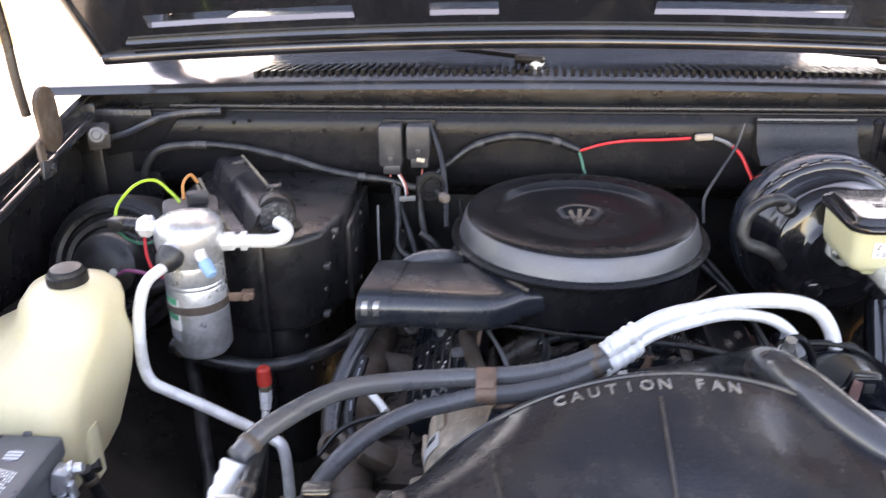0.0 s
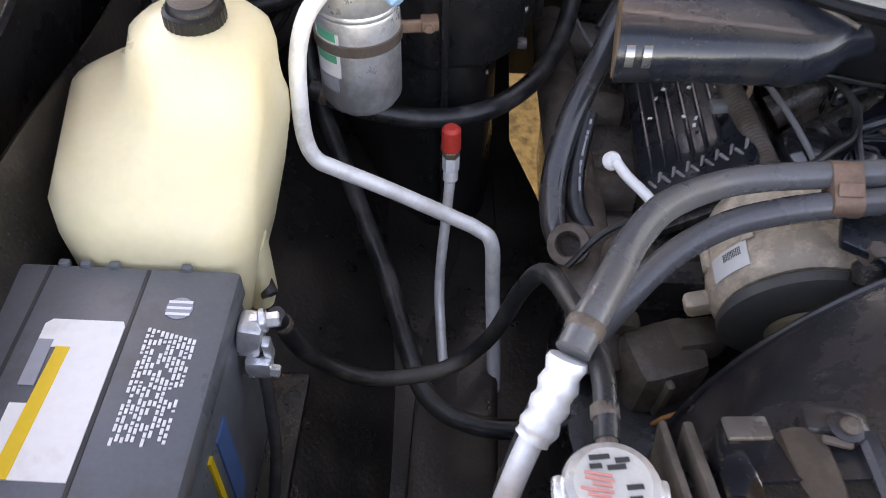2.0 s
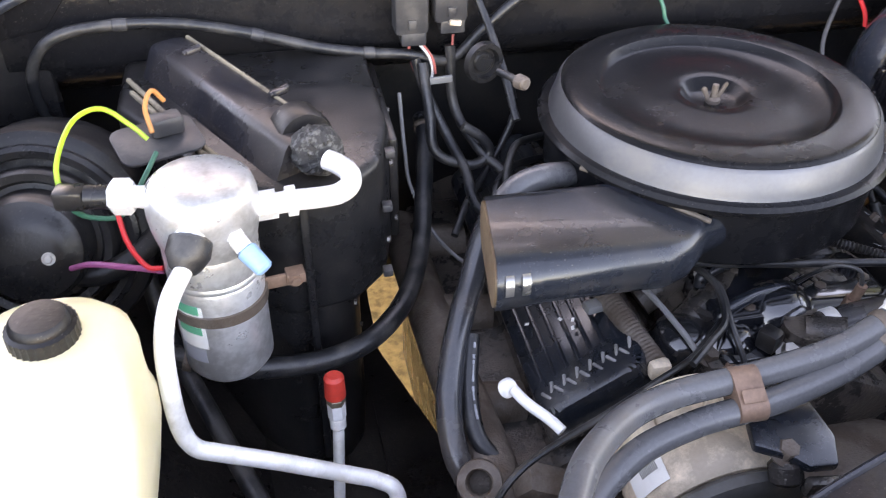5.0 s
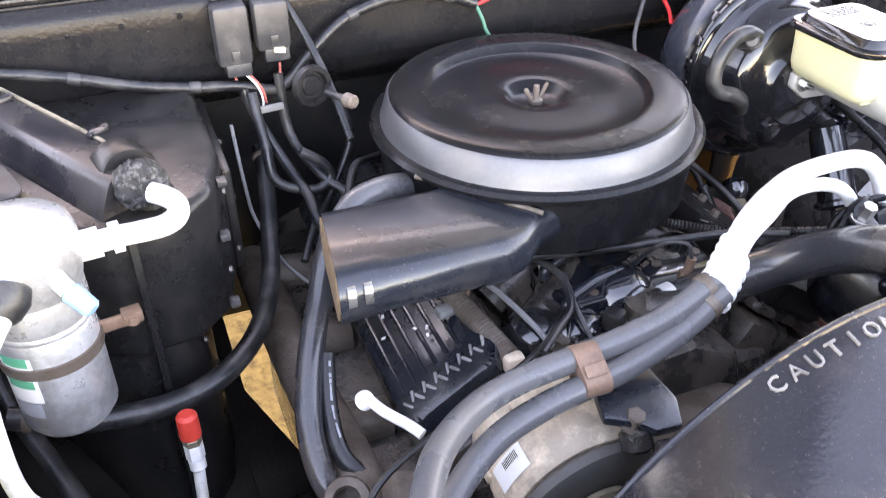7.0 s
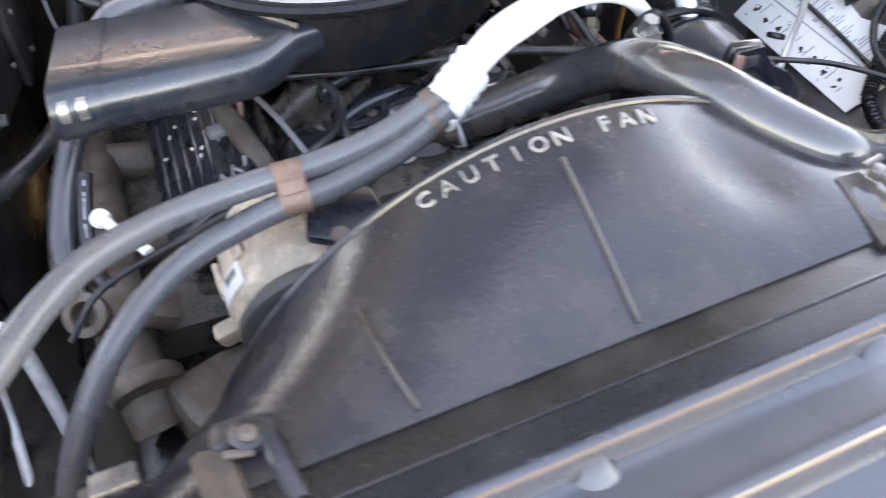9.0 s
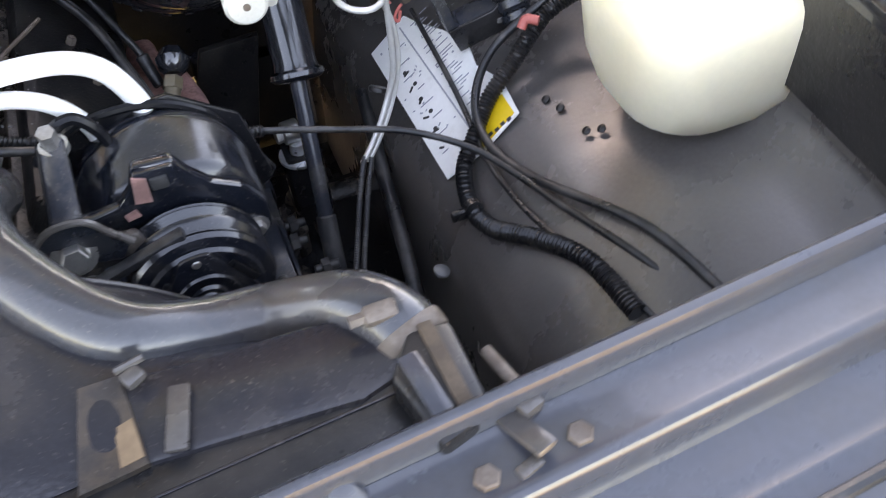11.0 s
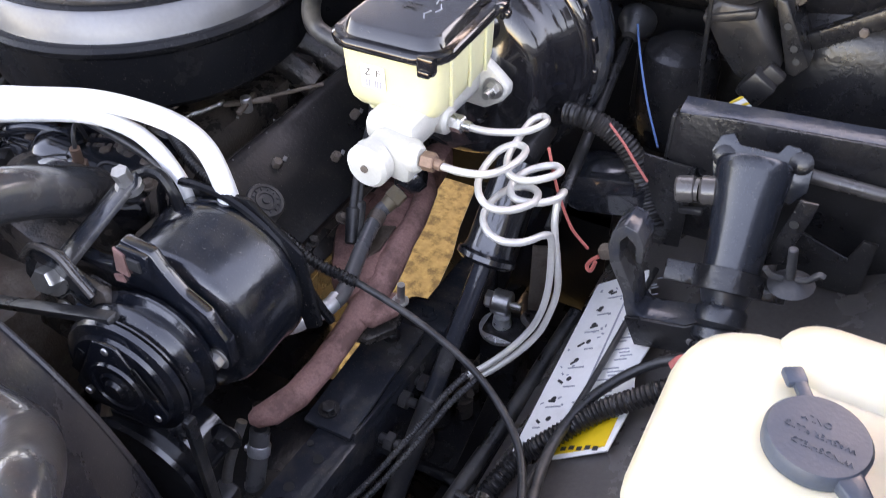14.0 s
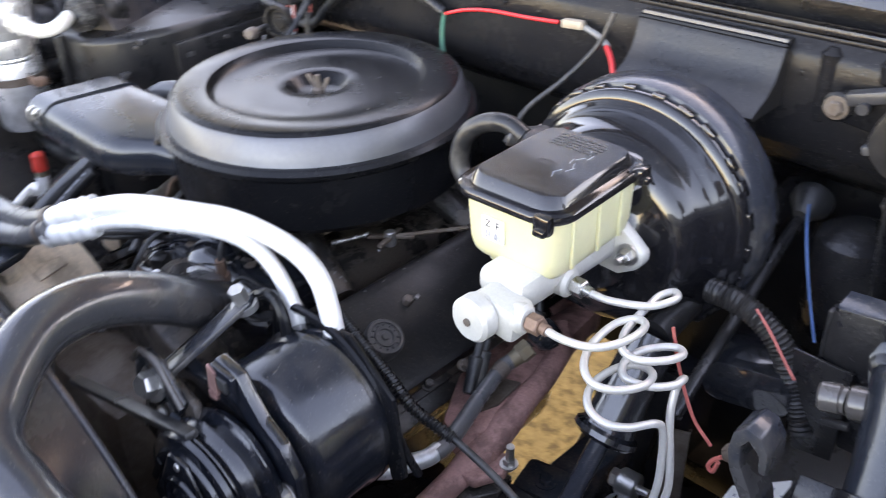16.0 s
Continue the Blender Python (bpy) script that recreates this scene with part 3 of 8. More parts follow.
# radiator support with ribs, holes and bolts
sup = thing("radiator_support", (0.0, -0.63, 1.03), "blue-black painted radiator support with pressed ribs", "radiator support", kind="structure")
def skew(x):
    """The support stands a little askew to the firewall."""
    return 0.073 * (x - 0.20)
def rise(x):
    """It sits a little higher on the passenger's side."""
    return 0.004 * min(1.0, max(0.0, (0.02 - x) / 0.24))
def sup_skin(u, v):
    x = -0.86 + 1.72 * u
    pts = [(-0.606, 1.040), (-0.6075, 1.080), (-0.6095, 1.0875), (-0.6120, 1.0902), (-0.6150, 1.0897), (-0.6158, 1.0875), (-0.6160, 1.0730), (-0.6170, 1.0698), (-0.6195, 1.0688), (-0.640, 1.0698), (-0.652, 1.0708), (-0.6555, 1.0716), (-0.6590, 1.0712),
           (-0.6605, 1.0690), (-0.6625, 1.0520), (-0.6655, 1.0476), (-0.6720, 1.0462), (-0.690, 1.0460), (-0.7015, 1.0458), (-0.704, 1.0468), (-0.7065, 1.0458), (-0.722, 1.0448), (-0.74, 1.0430), (-0.80, 1.020), (-0.83, 0.95)]
    q = v * (len(pts) - 1)
    i = min(int(q + 1e-6), len(pts) - 2)
    k = q - i
    return (x, pts[i][0] * (1 - k) + pts[i + 1][0] * k + skew(x), pts[i][1] * (1 - k) + pts[i + 1][1] * k + rise(x))
part("crossmember", sheet(sup_skin, 40, 48, 0.002), "support", sup, smooth=40)
def pressed(x, y, z, w, d, h):
    """A pressed stiffener that leans on the step behind it and dies away towards the flat."""
    return loft([[(x + w * math.cos(a) * k, y + d * math.sin(a) * k + 0.85 * d * (1 - k) + skew(x), z + lift + rise(x)) for a in [math.pi * i / 10 for i in range(20)]] for k, lift in ((1.0, -0.003), (0.9, 0.0006), (0.78, h * 0.22), (0.55, h * 0.6), (0.3, h * 0.92), (0.05, h))])
for x in (-0.39, -0.21, -0.032, 0.152, 0.333):
    part("stiffener", pressed(x, -0.6225, 1.0690, 0.015, 0.011, 0.0125), "support", sup)
for x in (-0.25, -0.05, 0.150, 0.352):
    part("stiffener", pressed(x, -0.6735, 1.0465, 0.020, 0.014, 0.0170), "support", sup)
for x in (0.373, 0.485, 0.512, -0.185, -0.325):
    part("hole", lathe([(0.0066, 0), (0.0066, 0.0012)], Matrix.Translation((x, -0.641 + skew(x), 1.0693 + rise(x))), 18), "ink", sup)
for x in (0.401, 0.454, -0.225, -0.28):
    part("bolt", bolt_bm((x, -0.6435 + skew(x), 1.0697 + rise(x)), (0, 0.08, 1), 0.0074, 0.006), "greyiron", sup)
part("bolt", bolt_bm((0.414, -0.735 + skew(0.414), 1.0430), (0, -0.1, 1), 0.0095, 0.008), "steel", sup)
part("rubber_seal", tube([(-0.84 + 0.14 * i, -0.7215 + skew(-0.84 + 0.14 * i), 1.0475 + rise(-0.84 + 0.14 * i)) for i in range(13)], 0.0042, 8), "rubber", sup)
part("lower_wall", box((0, -0.80, 0.6), (1.70, 0.02, 0.60), 0.004), "bay", sup)
for sx in (-1, 1):
    part("side_panel", box((sx * 0.62, -0.60, 0.75), (0.36, 0.02, 0.50), 0.004), "bay", sup)

# underbody: aprons and floor that leave a gap beside the engine
single("apron_passenger", prism([(-0.56, 0.30), (-0.347, 0.30), (-0.347, 0.10), (-0.292, -0.073), (-0.27, -0.16), (-0.30, -0.30), (-0.30, -0.72), (-0.56, -0.72)], 0.012, Matrix.Translation((0, 0, 0.708)), 0.002), "floorpan", "black painted splash apron below the hoses", "apron", kind="structure")
single("apron_driver", box((0.43, -0.23, 0.52), (0.25, 1.04, 0.02), 0.004), "bay", "black painted splash apron beside the frame", "apron", kind="structure")
single("apron_front", box((0.0, -0.52, 0.55), (0.72, 0.40, 0.02), 0.004), "bay", "black painted lower front panel", "apron", kind="structure")
single("crossmember", box((0.0, -0.18, 0.50), (0.50, 0.30, 0.10), 0.02), "bay", "black steel engine crossmember", "crossmember", kind="structure")
single("starter_shield", box((0.24, -0.36, 0.60), (0.20, 0.46, 0.22), 0.03), "bay", "dark steel starter and linkage housing beside the frame", "housing", kind="structure")
single("engine_mount", box((0.19, -0.10, 0.62), (0.07, 0.16, 0.14), 0.02), "bay", "dark steel engine mount under the exhaust manifold", "engine mount", kind="structure")
single("pan_shield", box((-0.195, -0.33, 0.66), (0.23, 0.20, 0.30), 0.03), "bay", "dark steel engine mount beside the frame", "housing", kind="structure")


# ---- engine and what sits on it ----
# air cleaner
air = thing("air_cleaner", (0, 0.009, 1.02), "round black air cleaner with a bare steel band and side snorkel", "air cleaner")
AC = Matrix.Translation((0.0, 0.009, 0))
part("housing", lathe([(0.05, 1.008), (0.160, 1.008), (0.168, 1.016), (0.170, 1.070), (0.178, 1.076), (0.1795, 1.081), (0.176, 1.085), (0.166, 1.085), (0.16, 1.08), (0.05, 1.08)], AC, 72), "satin", air)
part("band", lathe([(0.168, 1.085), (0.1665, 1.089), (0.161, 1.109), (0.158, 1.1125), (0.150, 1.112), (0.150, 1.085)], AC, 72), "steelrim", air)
lid = part("lid", lathe([(0.0, 1.083), (0.146, 1.083), (0.1575, 1.1128), (0.155, 1.1155), (0.150, 1.1165), (0.123, 1.1165), (0.1208, 1.1158), (0.1165, 1.1085), (0.112, 1.1062), (0.08, 1.1068), (0.05, 1.1078),
            (0.037, 1.1076), (0.034, 1.1062), (0.027, 1.0985), (0.022, 1.0965), (0.0, 1.0960)], AC, 72), "satin", air)
wing = join(lathe([(0.0075, 1.0950), (0.0075, 1.100), (0.0035, 1.102), (0.0032, 1.116), (0.0, 1.1168)], AC, 12),
            *[prism([(0.0, 0.0), (0.006, 0.0), (0.0145, 0.0135), (0.0125, 0.0165), (0.009, 0.0150), (0.004, 0.006)], 0.0022, frame_at((sx * 0.002, 0.010 + sx * 0.001, 1.0995), (sx, 0.25 * sx, 0), (0, 0, 1)), 0.0006) for sx in (-1, 1)])
part("wing_nut", wing, "greyiron", lid, "dull rusty wing nut")
# snorkel: a flat tapering box that leaves the housing and ends in an oval mouth
def snork_ring(x, y0, y1, z0, z1, r):
    return [(x + (0.14 * (a + 0.148) if x < -0.23 else 0), a, b) for a, b in rounded((y0 + y1) / 2, (z0 + z1) / 2, y1 - y0, z1 - z0, r)]
part("snorkel", loft([snork_ring(-0.255, -0.207, -0.088, 1.034, 1.083, 0.022), snork_ring(-0.23, -0.207, -0.085, 1.034, 1.083, 0.022), snork_ring(-0.13, -0.200, -0.075, 1.028, 1.077, 0.02),
                      snork_ring(-0.105, -0.190, -0.07, 1.028, 1.074, 0.02), snork_ring(-0.078, -0.163, -0.06, 1.028, 1.071, 0.018), snork_ring(-0.05, -0.15, -0.02, 1.03, 1.066, 0.015)]), "compaint", air)
mouth = part("mouth_ring", loft([snork_ring(-0.275, -0.210, -0.085, 1.0315, 1.0855, 0.025), snork_ring(-0.236, -0.209, -0.084, 1.0325, 1.0855, 0.025)]), "compaint", air)
part("mouth_lining", loft([snork_ring(-0.2765, -0.207, -0.088, 1.0345, 1.0825, 0.023), snork_ring(-0.273, -0.207, -0.088, 1.0345, 1.0825, 0.023)]), "tan", mouth, "dusty tan inside of the snorkel mouth")
# bright bars in place of the narrow vertical highlights on the mouth
for x in (-0.268, -0.254):
    part("clip", loft([snork_ring(x, -0.2115, -0.188, 1.056, 1.0765, 0.008), snork_ring(x + 0.007, -0.2115, -0.188, 1.056, 1.0765, 0.008)]), "steel", mouth, "bright clip standing in for a highlight")
part("joint_bead", tube([(-0.165, -0.062, 1.079), (-0.135, -0.09, 1.077), (-0.105, -0.128, 1.075), (-0.075, -0.157, 1.071)], 0.0026, 8), "dustedge", air, "dusty seam")
part("hot_air_stub", tube([(-0.155, -0.03, 1.05), (-0.19, -0.045, 1.062), (-0.225, -0.06, 1.062), (-0.25, -0.075, 1.045)], 0.013, 14), "hose", air)

# engine block with manifold and heads
eng = thing("engine", (0.0, 0.0, 0.75), "grimy black V8 engine block and intake manifold", "engine")
part("block", box((-0.065, 0.0, 0.70), (0.46, 0.52, 0.30), 0.03), "iron", eng)
part("upper_block", box((0.02, 0.0, 0.80), (0.30, 0.50, 0.20), 0.03), "iron", eng)
part("bell_housing", box((-0.09, 0.40, 0.68), (0.36, 0.30, 0.34), 0.06), "iron", eng)
for sx, cx in ((-1, 0.02), (1, 0.02)):
    part("cylinder_head", box((cx + sx * 0.165, 0.0, 0.86), (0.15, 0.46, 0.07), 0.012, (0, sx * 33, 0)), "iron", eng)
part("intake_manifold", box((0.02, -0.02, 0.925), (0.20, 0.40, 0.05), 0.015), "iron", eng)
for i, (y, h) in enumerate(((-0.16, 0.955), (-0.10, 0.965), (0.10, 0.965), (0.16, 0.955))):
    for sx in (-1, 1):
        part("runner", tube([(0.02 + sx * 0.02, y * 0.6, h), (0.02 + sx * 0.07, y * 0.9, h), (0.02 + sx * 0.12, y, h - 0.03)], 0.019, 12), "iron", eng)
part("throttle_body", box((0.0, 0.0, 0.985), (0.13, 0.12, 0.055), 0.012), "cast", eng)
part("thermostat_housing", join(lathe([(0.03, 0), (0.03, 0.012), (0.022, 0.02), (0.022, 0.03)], Matrix.Translation((0.02, -0.205, 0.945)), 20), rod((0.02, -0.205, 0.965), (0.05, -0.222, 0.972), 0.017)), "iron", eng)
part("water_pump", box((0.02, -0.30, 0.83), (0.16, 0.09, 0.16), 0.03), "greyiron", eng)
part("accessory_bracket", join(box((-0.225, -0.345, 0.815), (0.070, 0.060, 0.12), 0.014, (8, 0, 20)), box((-0.195, -0.335, 0.862), (0.055, 0.035, 0.03), 0.010, (0, 12, 20)), rod((-0.238, -0.378, 0.850), (-0.232, -0.362, 0.850), 0.014, 16, None, 0.003)), "greyiron", eng, "dusty grey-brown cast bracket")
part("bracket_rib", box((-0.224, -0.379, 0.815), (0.008, 0.010, 0.10), 0.003, (8, 0, 20)), "greyiron", eng)
part("front_cover", box((0.02, -0.26, 0.72), (0.26, 0.04, 0.24), 0.02), "iron", eng)

def valve_cover(sx):
    v = thing("valve_cover", (0.02 + sx * 0.195, 0, 0.92), "black ribbed valve cover spotted with white flecks" if sx < 0 else "black valve cover with embossed writing", "valve cover", "valve covers")
    m = frame_at((0.02 + sx * 0.19, 0.0, 0.915), (sx * 0.84, 0, -0.545), (0, 1, 0)) if sx > 0 else frame_at((0.02 - 0.195, 0.0, 0.918), (0.84, 0, 0.545), (0, 1, 0))
    part("cover", moved(prism(rounded(0, 0, 0.115, 0.43, 0.02), 0.035, None, 0.008), m @ Matrix.Translation((0, 0, -0.012))), "compaint" if sx < 0 else "cover", v)
    part("rail", moved(prism(rounded(0, 0, 0.13, 0.44, 0.015), 0.01, None, 0.002), m @ Matrix.Translation((0, 0, -0.02))), "iron", v)
    if sx < 0:
        for i in range(7):
            part("rib", moved(box((-0.042 + i * 0.014, 0.01, 0.0225), (0.005, 0.37, 0.005), 0.002), m), "compaint", v)
            for k in (0, 1):
                # pale slivers that paint the zigzag highlights on the fin ends
                part("rib_glint", moved(box((-0.042 + i * 0.014 + 0.006 * k, -0.194 + 0.006 * k, 0.0225), (0.0032, 0.016, 0.004), 0.0012, (24, 0, 34 - 60 * k)), m), "worn", v, "pale fin end painted as a highlight")
        part("filler_stud", join(moved(lathe([(0.008, 0.02), (0.008, 0.026), (0.006, 0.028), (0.006, 0.034), (0.008, 0.036), (0.008, 0.044)], None, 14), m @ Matrix.Translation((-0.005, -0.03, 0)))), "steel", v)
        rnd = random.Random(5)
        for i in range(12):
            part("fleck", moved(box((rnd.uniform(-0.035, 0.04), rnd.uniform(-0.14, -0.06), 0.0285), (0.003, 0.0045, 0.001), 0.0, (0, 0, rnd.uniform(-30, 60))), m), "white", v)
    else:
        cap_ = part("oil_cap", moved(lathe([(0.019, 0.018), (0.0195, 0.034), (0.018, 0.0365), (0.0150, 0.0365), (0.0145, 0.0350), (0.0110, 0.0350), (0.0105, 0.0365), (0.0080, 0.0365), (0.0075, 0.0350), (0.0040, 0.0350), (0.0035, 0.0370), (0.0, 0.0370)], None, 32), m @ Matrix.Translation((0.004, -0.124, 0.012))), "relay", v, "grey-black ringed oil filler cap")
        for a in range(12):
            part("cap_rib", moved(box((0.0128, 0.0, 0.0355), (0.003, 0.0022, 0.0022), 0.0005), m @ Matrix.Translation((0.004, -0.124, 0.012)) @ pose(0, 0, 0, 0, 0, 30 * a)), "relay", cap_)
    return v
valve_cover(-1)
valve_cover(1)

# exhaust manifolds
exl = thing("exhaust_manifold", (-0.30, -0.1, 0.85), "grey-brown cast iron exhaust manifold with an open port ring", "exhaust manifold", "exhaust manifolds")
part("log", tube([(-0.30, 0.2, 0.84), (-0.30, 0.05, 0.86), (-0.295, -0.1, 0.87), (-0.29, -0.22, 0.885), (-0.285, -0.30, 0.87), (-0.275, -0.35, 0.83)], 0.025, 16), "greyiron", exl)
part("port_ring", lathe([(0.010, 0.0), (0.0105, 0.018), (0.012, 0.020), (0.019, 0.018), (0.020, 0.012), (0.016, 0.0)], between((-0.305, -0.268, 0.905), (-0.318, -0.30, 0.945)), 24), "greyiron", exl)
part("flange", lathe([(0.030, 0), (0.033, 0.004), (0.033, 0.012), (0.030, 0.016)], between((-0.278, -0.325, 0.875), (-0.272, -0.36, 0.86)), 24), "greyiron", exl)
part("boss", box((-0.255, -0.28, 0.905), (0.045, 0.03, 0.03), 0.008, (20, 30, 0)), "greyiron", exl)
for y in (-0.14, 0.0, 0.14):
    part("branch", tube([(-0.23, y, 0.85), (-0.27, y, 0.855), (-0.295, y, 0.86)], 0.024, 12), "greyiron", exl)
exr = thing("exhaust_manifold", (0.31, -0.1, 0.82), "pinkish rusty cast iron exhaust manifold beside the frame", "exhaust manifold", "exhaust manifolds")
part("log", prism([(0.248, -0.035), (0.252, 0.05), (0.264, 0.16), (0.296, 0.16), (0.306, 0.07), (0.314, 0.03), (0.320, -0.03), (0.330, -0.085), (0.318, -0.112), (0.286, -0.102)], 0.034, Matrix.Translation((0, 0, 0.828)), 0.010), "rust", exr)
ARMS = [(0.286, 0.090, 0.866, 0.011), (0.300, 0.075, 0.866, 0.012), (0.312, 0.058, 0.865, 0.0125), (0.323, 0.013, 0.860, 0.0125), (0.326, -0.021, 0.856, 0.0135), (0.330, -0.054, 0.851, 0.016), (0.332, -0.094, 0.841, 0.0175), (0.329, -0.132, 0.829, 0.0165), (0.327, -0.182, 0.818, 0.0165), (0.322, -0.218, 0.811, 0.0175), (0.310, -0.243, 0.806, 0.0170), (0.299, -0.254, 0.803, 0.013), (0.294, -0.258, 0.802, 0.006)]
rings = []
for i, (x, y, z, r) in enumerate(ARMS):
    r *= 0.84 if y < -0.1 else 1.0
    a, b = ARMS[max(i - 1, 0)], ARMS[min(i + 1, len(ARMS) - 1)]
    t = (Vector(b[:3]) - Vector(a[:3])).normalized()
    side = t.cross(Vector((0, 0, 1))).normalized()
    up = side.cross(t)
    rings.append([Vector((x, y, z)) + side * r * math.cos(math.pi * k / 8) + up * r * 0.85 * math.sin(math.pi * k / 8) for k in range(16)])
part("downpipe_arm", loft(rings), "rust", exr)
part("shield_plate", prism([(0.294, -0.018), (0.312, -0.010), (0.316, -0.050), (0.308, -0.072), (0.296, -0.060)], 0.004, pose(0, 0, 0.861, 0, 0, 0), 0.001), "greyiron", exr, "grey steel plate with two bolts")
part("end_flange", prism([(0.325, -0.085), (0.358, -0.076), (0.366, -0.098), (0.352, -0.126), (0.332, -0.130)], 0.012, Matrix.Translation((0, 0, 0.830)), 0.003), "rust", exr)
part("gasket", prism([(0.330, -0.090), (0.362, -0.082), (0.366, -0.108), (0.350, -0.134), (0.333, -0.136)], 0.010, Matrix.Translation((0, 0, 0.812)), 0.002), "iron", exr)
part("bolt", join(rod((0.362, -0.088, 0.835), (0.364, -0.088, 0.866), 0.0042, 10), bolt_bm((0.362, -0.088, 0.842), (0, 0, 1), 0.006, 0.007)), "steel", exr)
for y in (0.02, 0.13):
    part("branch", tube([(0.22, y, 0.840), (0.245, y, 0.845), (0.262, y, 0.845)], 0.020, 12), "rust", exr)

# alternator
alt = thing("alternator", (-0.125, -0.31, 0.92), "dirty cast aluminium alternator with a black fan and pulley", "alternator")
AM = between((-0.128, -0.275, 0.935), (-0.122, -0.40, 0.912))
part("rear_housing", lathe([(0.03, -0.03), (0.055, -0.025), (0.064, -0.01), (0.066, 0.03), (0.068, 0.032), (0.068, 0.036)], AM, 40), "cast", alt)
part("front_housing", lathe([(0.068, 0.036), (0.069, 0.04), (0.068, 0.060), (0.062, 0.068), (0.03, 0.07)], AM, 40), "cast", alt)
part("fan", lathe([(0.02, 0.069), (0.062, 0.070), (0.066, 0.074), (0.066, 0.082), (0.058, 0.086), (0.03, 0.088), (0.02, 0.088)], AM, 40), "alufan", alt, "dull grey fan disc")
part("pulley", lathe([(0.026, 0.088), (0.030, 0.090), (0.030, 0.094), (0.024, 0.100), (0.030, 0.106), (0.030, 0.11), (0.020, 0.111), (0.017, 0.100), (0.0, 0.10)], AM, 36), "brasspul", alt, "brassy worn pulley")
part("pulley_nut", lathe([(0.011, 0.100), (0.011, 0.112), (0.009, 0.114)], AM, 6), "steel", alt)
for a in range(0, 360, 45):
    part("rib", moved(box((0.068, 0, 0.018), (0.006, 0.012, 0.034), 0.002), AM @ pose(0, 0, 0, 0, 0, a)), "cast", alt)
for a in (60, 200, 320):
    part("ear", moved(join(box((0.076, 0, 0.052), (0.026, 0.022, 0.018), 0.006)), AM @ pose(0, 0, 0, 0, 0, a)), "cast", alt)
lab = part("label", moved(sheet(lambda u, v: (0.0698 * math.cos(u * 0.56 - 0.06), 0.0698 * math.sin(u * 0.56 - 0.06), 0.035 + 0.022 * v), 8, 1, 0.0004), AM @ pose(0, 0, 0, 0, 0, 140)), "paper", alt, "white label with a barcode")
for i in range(11):
    part("bar", moved(sheet(lambda u, v: (0.0702 * math.cos(0.03 + 0.024 * i + u * 0.010), 0.0702 * math.sin(0.03 + 0.024 * i + u * 0.010), 0.038 + 0.007 * v), 2, 1, 0.0003), AM @ pose(0, 0, 0, 0, 0, 140)), "ink", lab)
part("bracket", prism([(-0.106, -0.313), (-0.077, -0.306), (-0.062, -0.328), (-0.058, -0.360), (-0.068, -0.384), (-0.090, -0.382), (-0.101, -0.370), (-0.123, -0.358), (-0.118, -0.336)], 0.010, pose(0, 0, 1.055, 8, 0, 0), 0.003), "compaint", alt)
part("bracket_bolt", bolt_bm((-0.098, -0.360, 1.006), (0, -0.3, 1), 0.0085, 0.010), "greyiron", alt)
part("bracket_ear", join(rod((-0.098, -0.362, 1.000), (-0.098, -0.372, 0.985), 0.013, 18, None, 0.003), box((-0.075, -0.383, 0.990), (0.034, 0.010, 0.016), 0.003, (0, 10, 0))), "iron", alt)

# fan and shroud
fan = thing("engine_fan", (0.03, -0.44, 0.86), "dark engine cooling fan inside the shroud", "fan")
part("hub", lathe([(0.0, -0.03), (0.06, -0.03), (0.075, 0.0), (0.06, 0.02), (0.0, 0.025)], between((0.03, -0.45, 0.86), (0.03, -0.40, 0.86)), 28), "cast", fan)
for i in range(6):
    a = math.radians(15 + 60 * i)
    part("blade", moved(box((0.14, 0, 0), (0.15, 0.055, 0.003), 0.001, (35, 0, 0)), between((0.03, -0.45, 0.86), (0.03, -0.40, 0.86)) @ pose(0, 0, 0, 0, 0, 15 + 60 * i)), "plastic", fan)
shr = thing("fan_shroud", (0.03, -0.5, 0.95), "worn black plastic fan shroud with raised CAUTION FAN lettering", "fan shroud")
SC, SR = (0.050, 0.83), 0.290
DA, DV = 71, 0.42  # a shallow dished hollow in the shoulder
def shroud(u, v):
    a = radians(188 - 196 * u)
    rear = (SC[0] + SR * math.cos(a), SC[1] + SR * math.sin(a))
    flat = 1.068 if 0.16 < u < 0.84 else 1.068 - 0.30 * (max(0.16 - u, u - 0.84) / 0.16)
    fx = SC[0] + 0.350 * math.cos(a) * (1.0 + 0.18 * abs(math.sin(2 * a)))
    front = (fx, min(flat, SC[1] + 0.33 * math.sin(a) + 0.05) if math.sin(a) > -0.2 else SC[1] + 0.33 * math.sin(a) + 0.05)
    k = v ** 1.22
    x = rear[0] * (1 - k) + front[0] * k
    return (x, -0.421 + 0.075 * (x - 0.03) - v * 0.142, rear[1] * (1 - k) + front[1] * k - 0.011 * math.exp(-((math.degrees(a) - DA) / 5.0) ** 2 - ((v - DV) / 0.30) ** 2))
part("hood", sheet(shroud, 64, 12, -0.003), "shroud", shr)
part("rear_lip", tube([(SC[0] + SR * math.cos(radians(188 - 196 * i / 40)), -0.420 + 0.075 * (SC[0] - 0.03 + SR * math.cos(radians(188 - 196 * i / 40))), SC[1] + SR * math.sin(radians(188 - 196 * i / 40))) for i in range(41)], 0.0028, 8, 2), "shroud", shr)
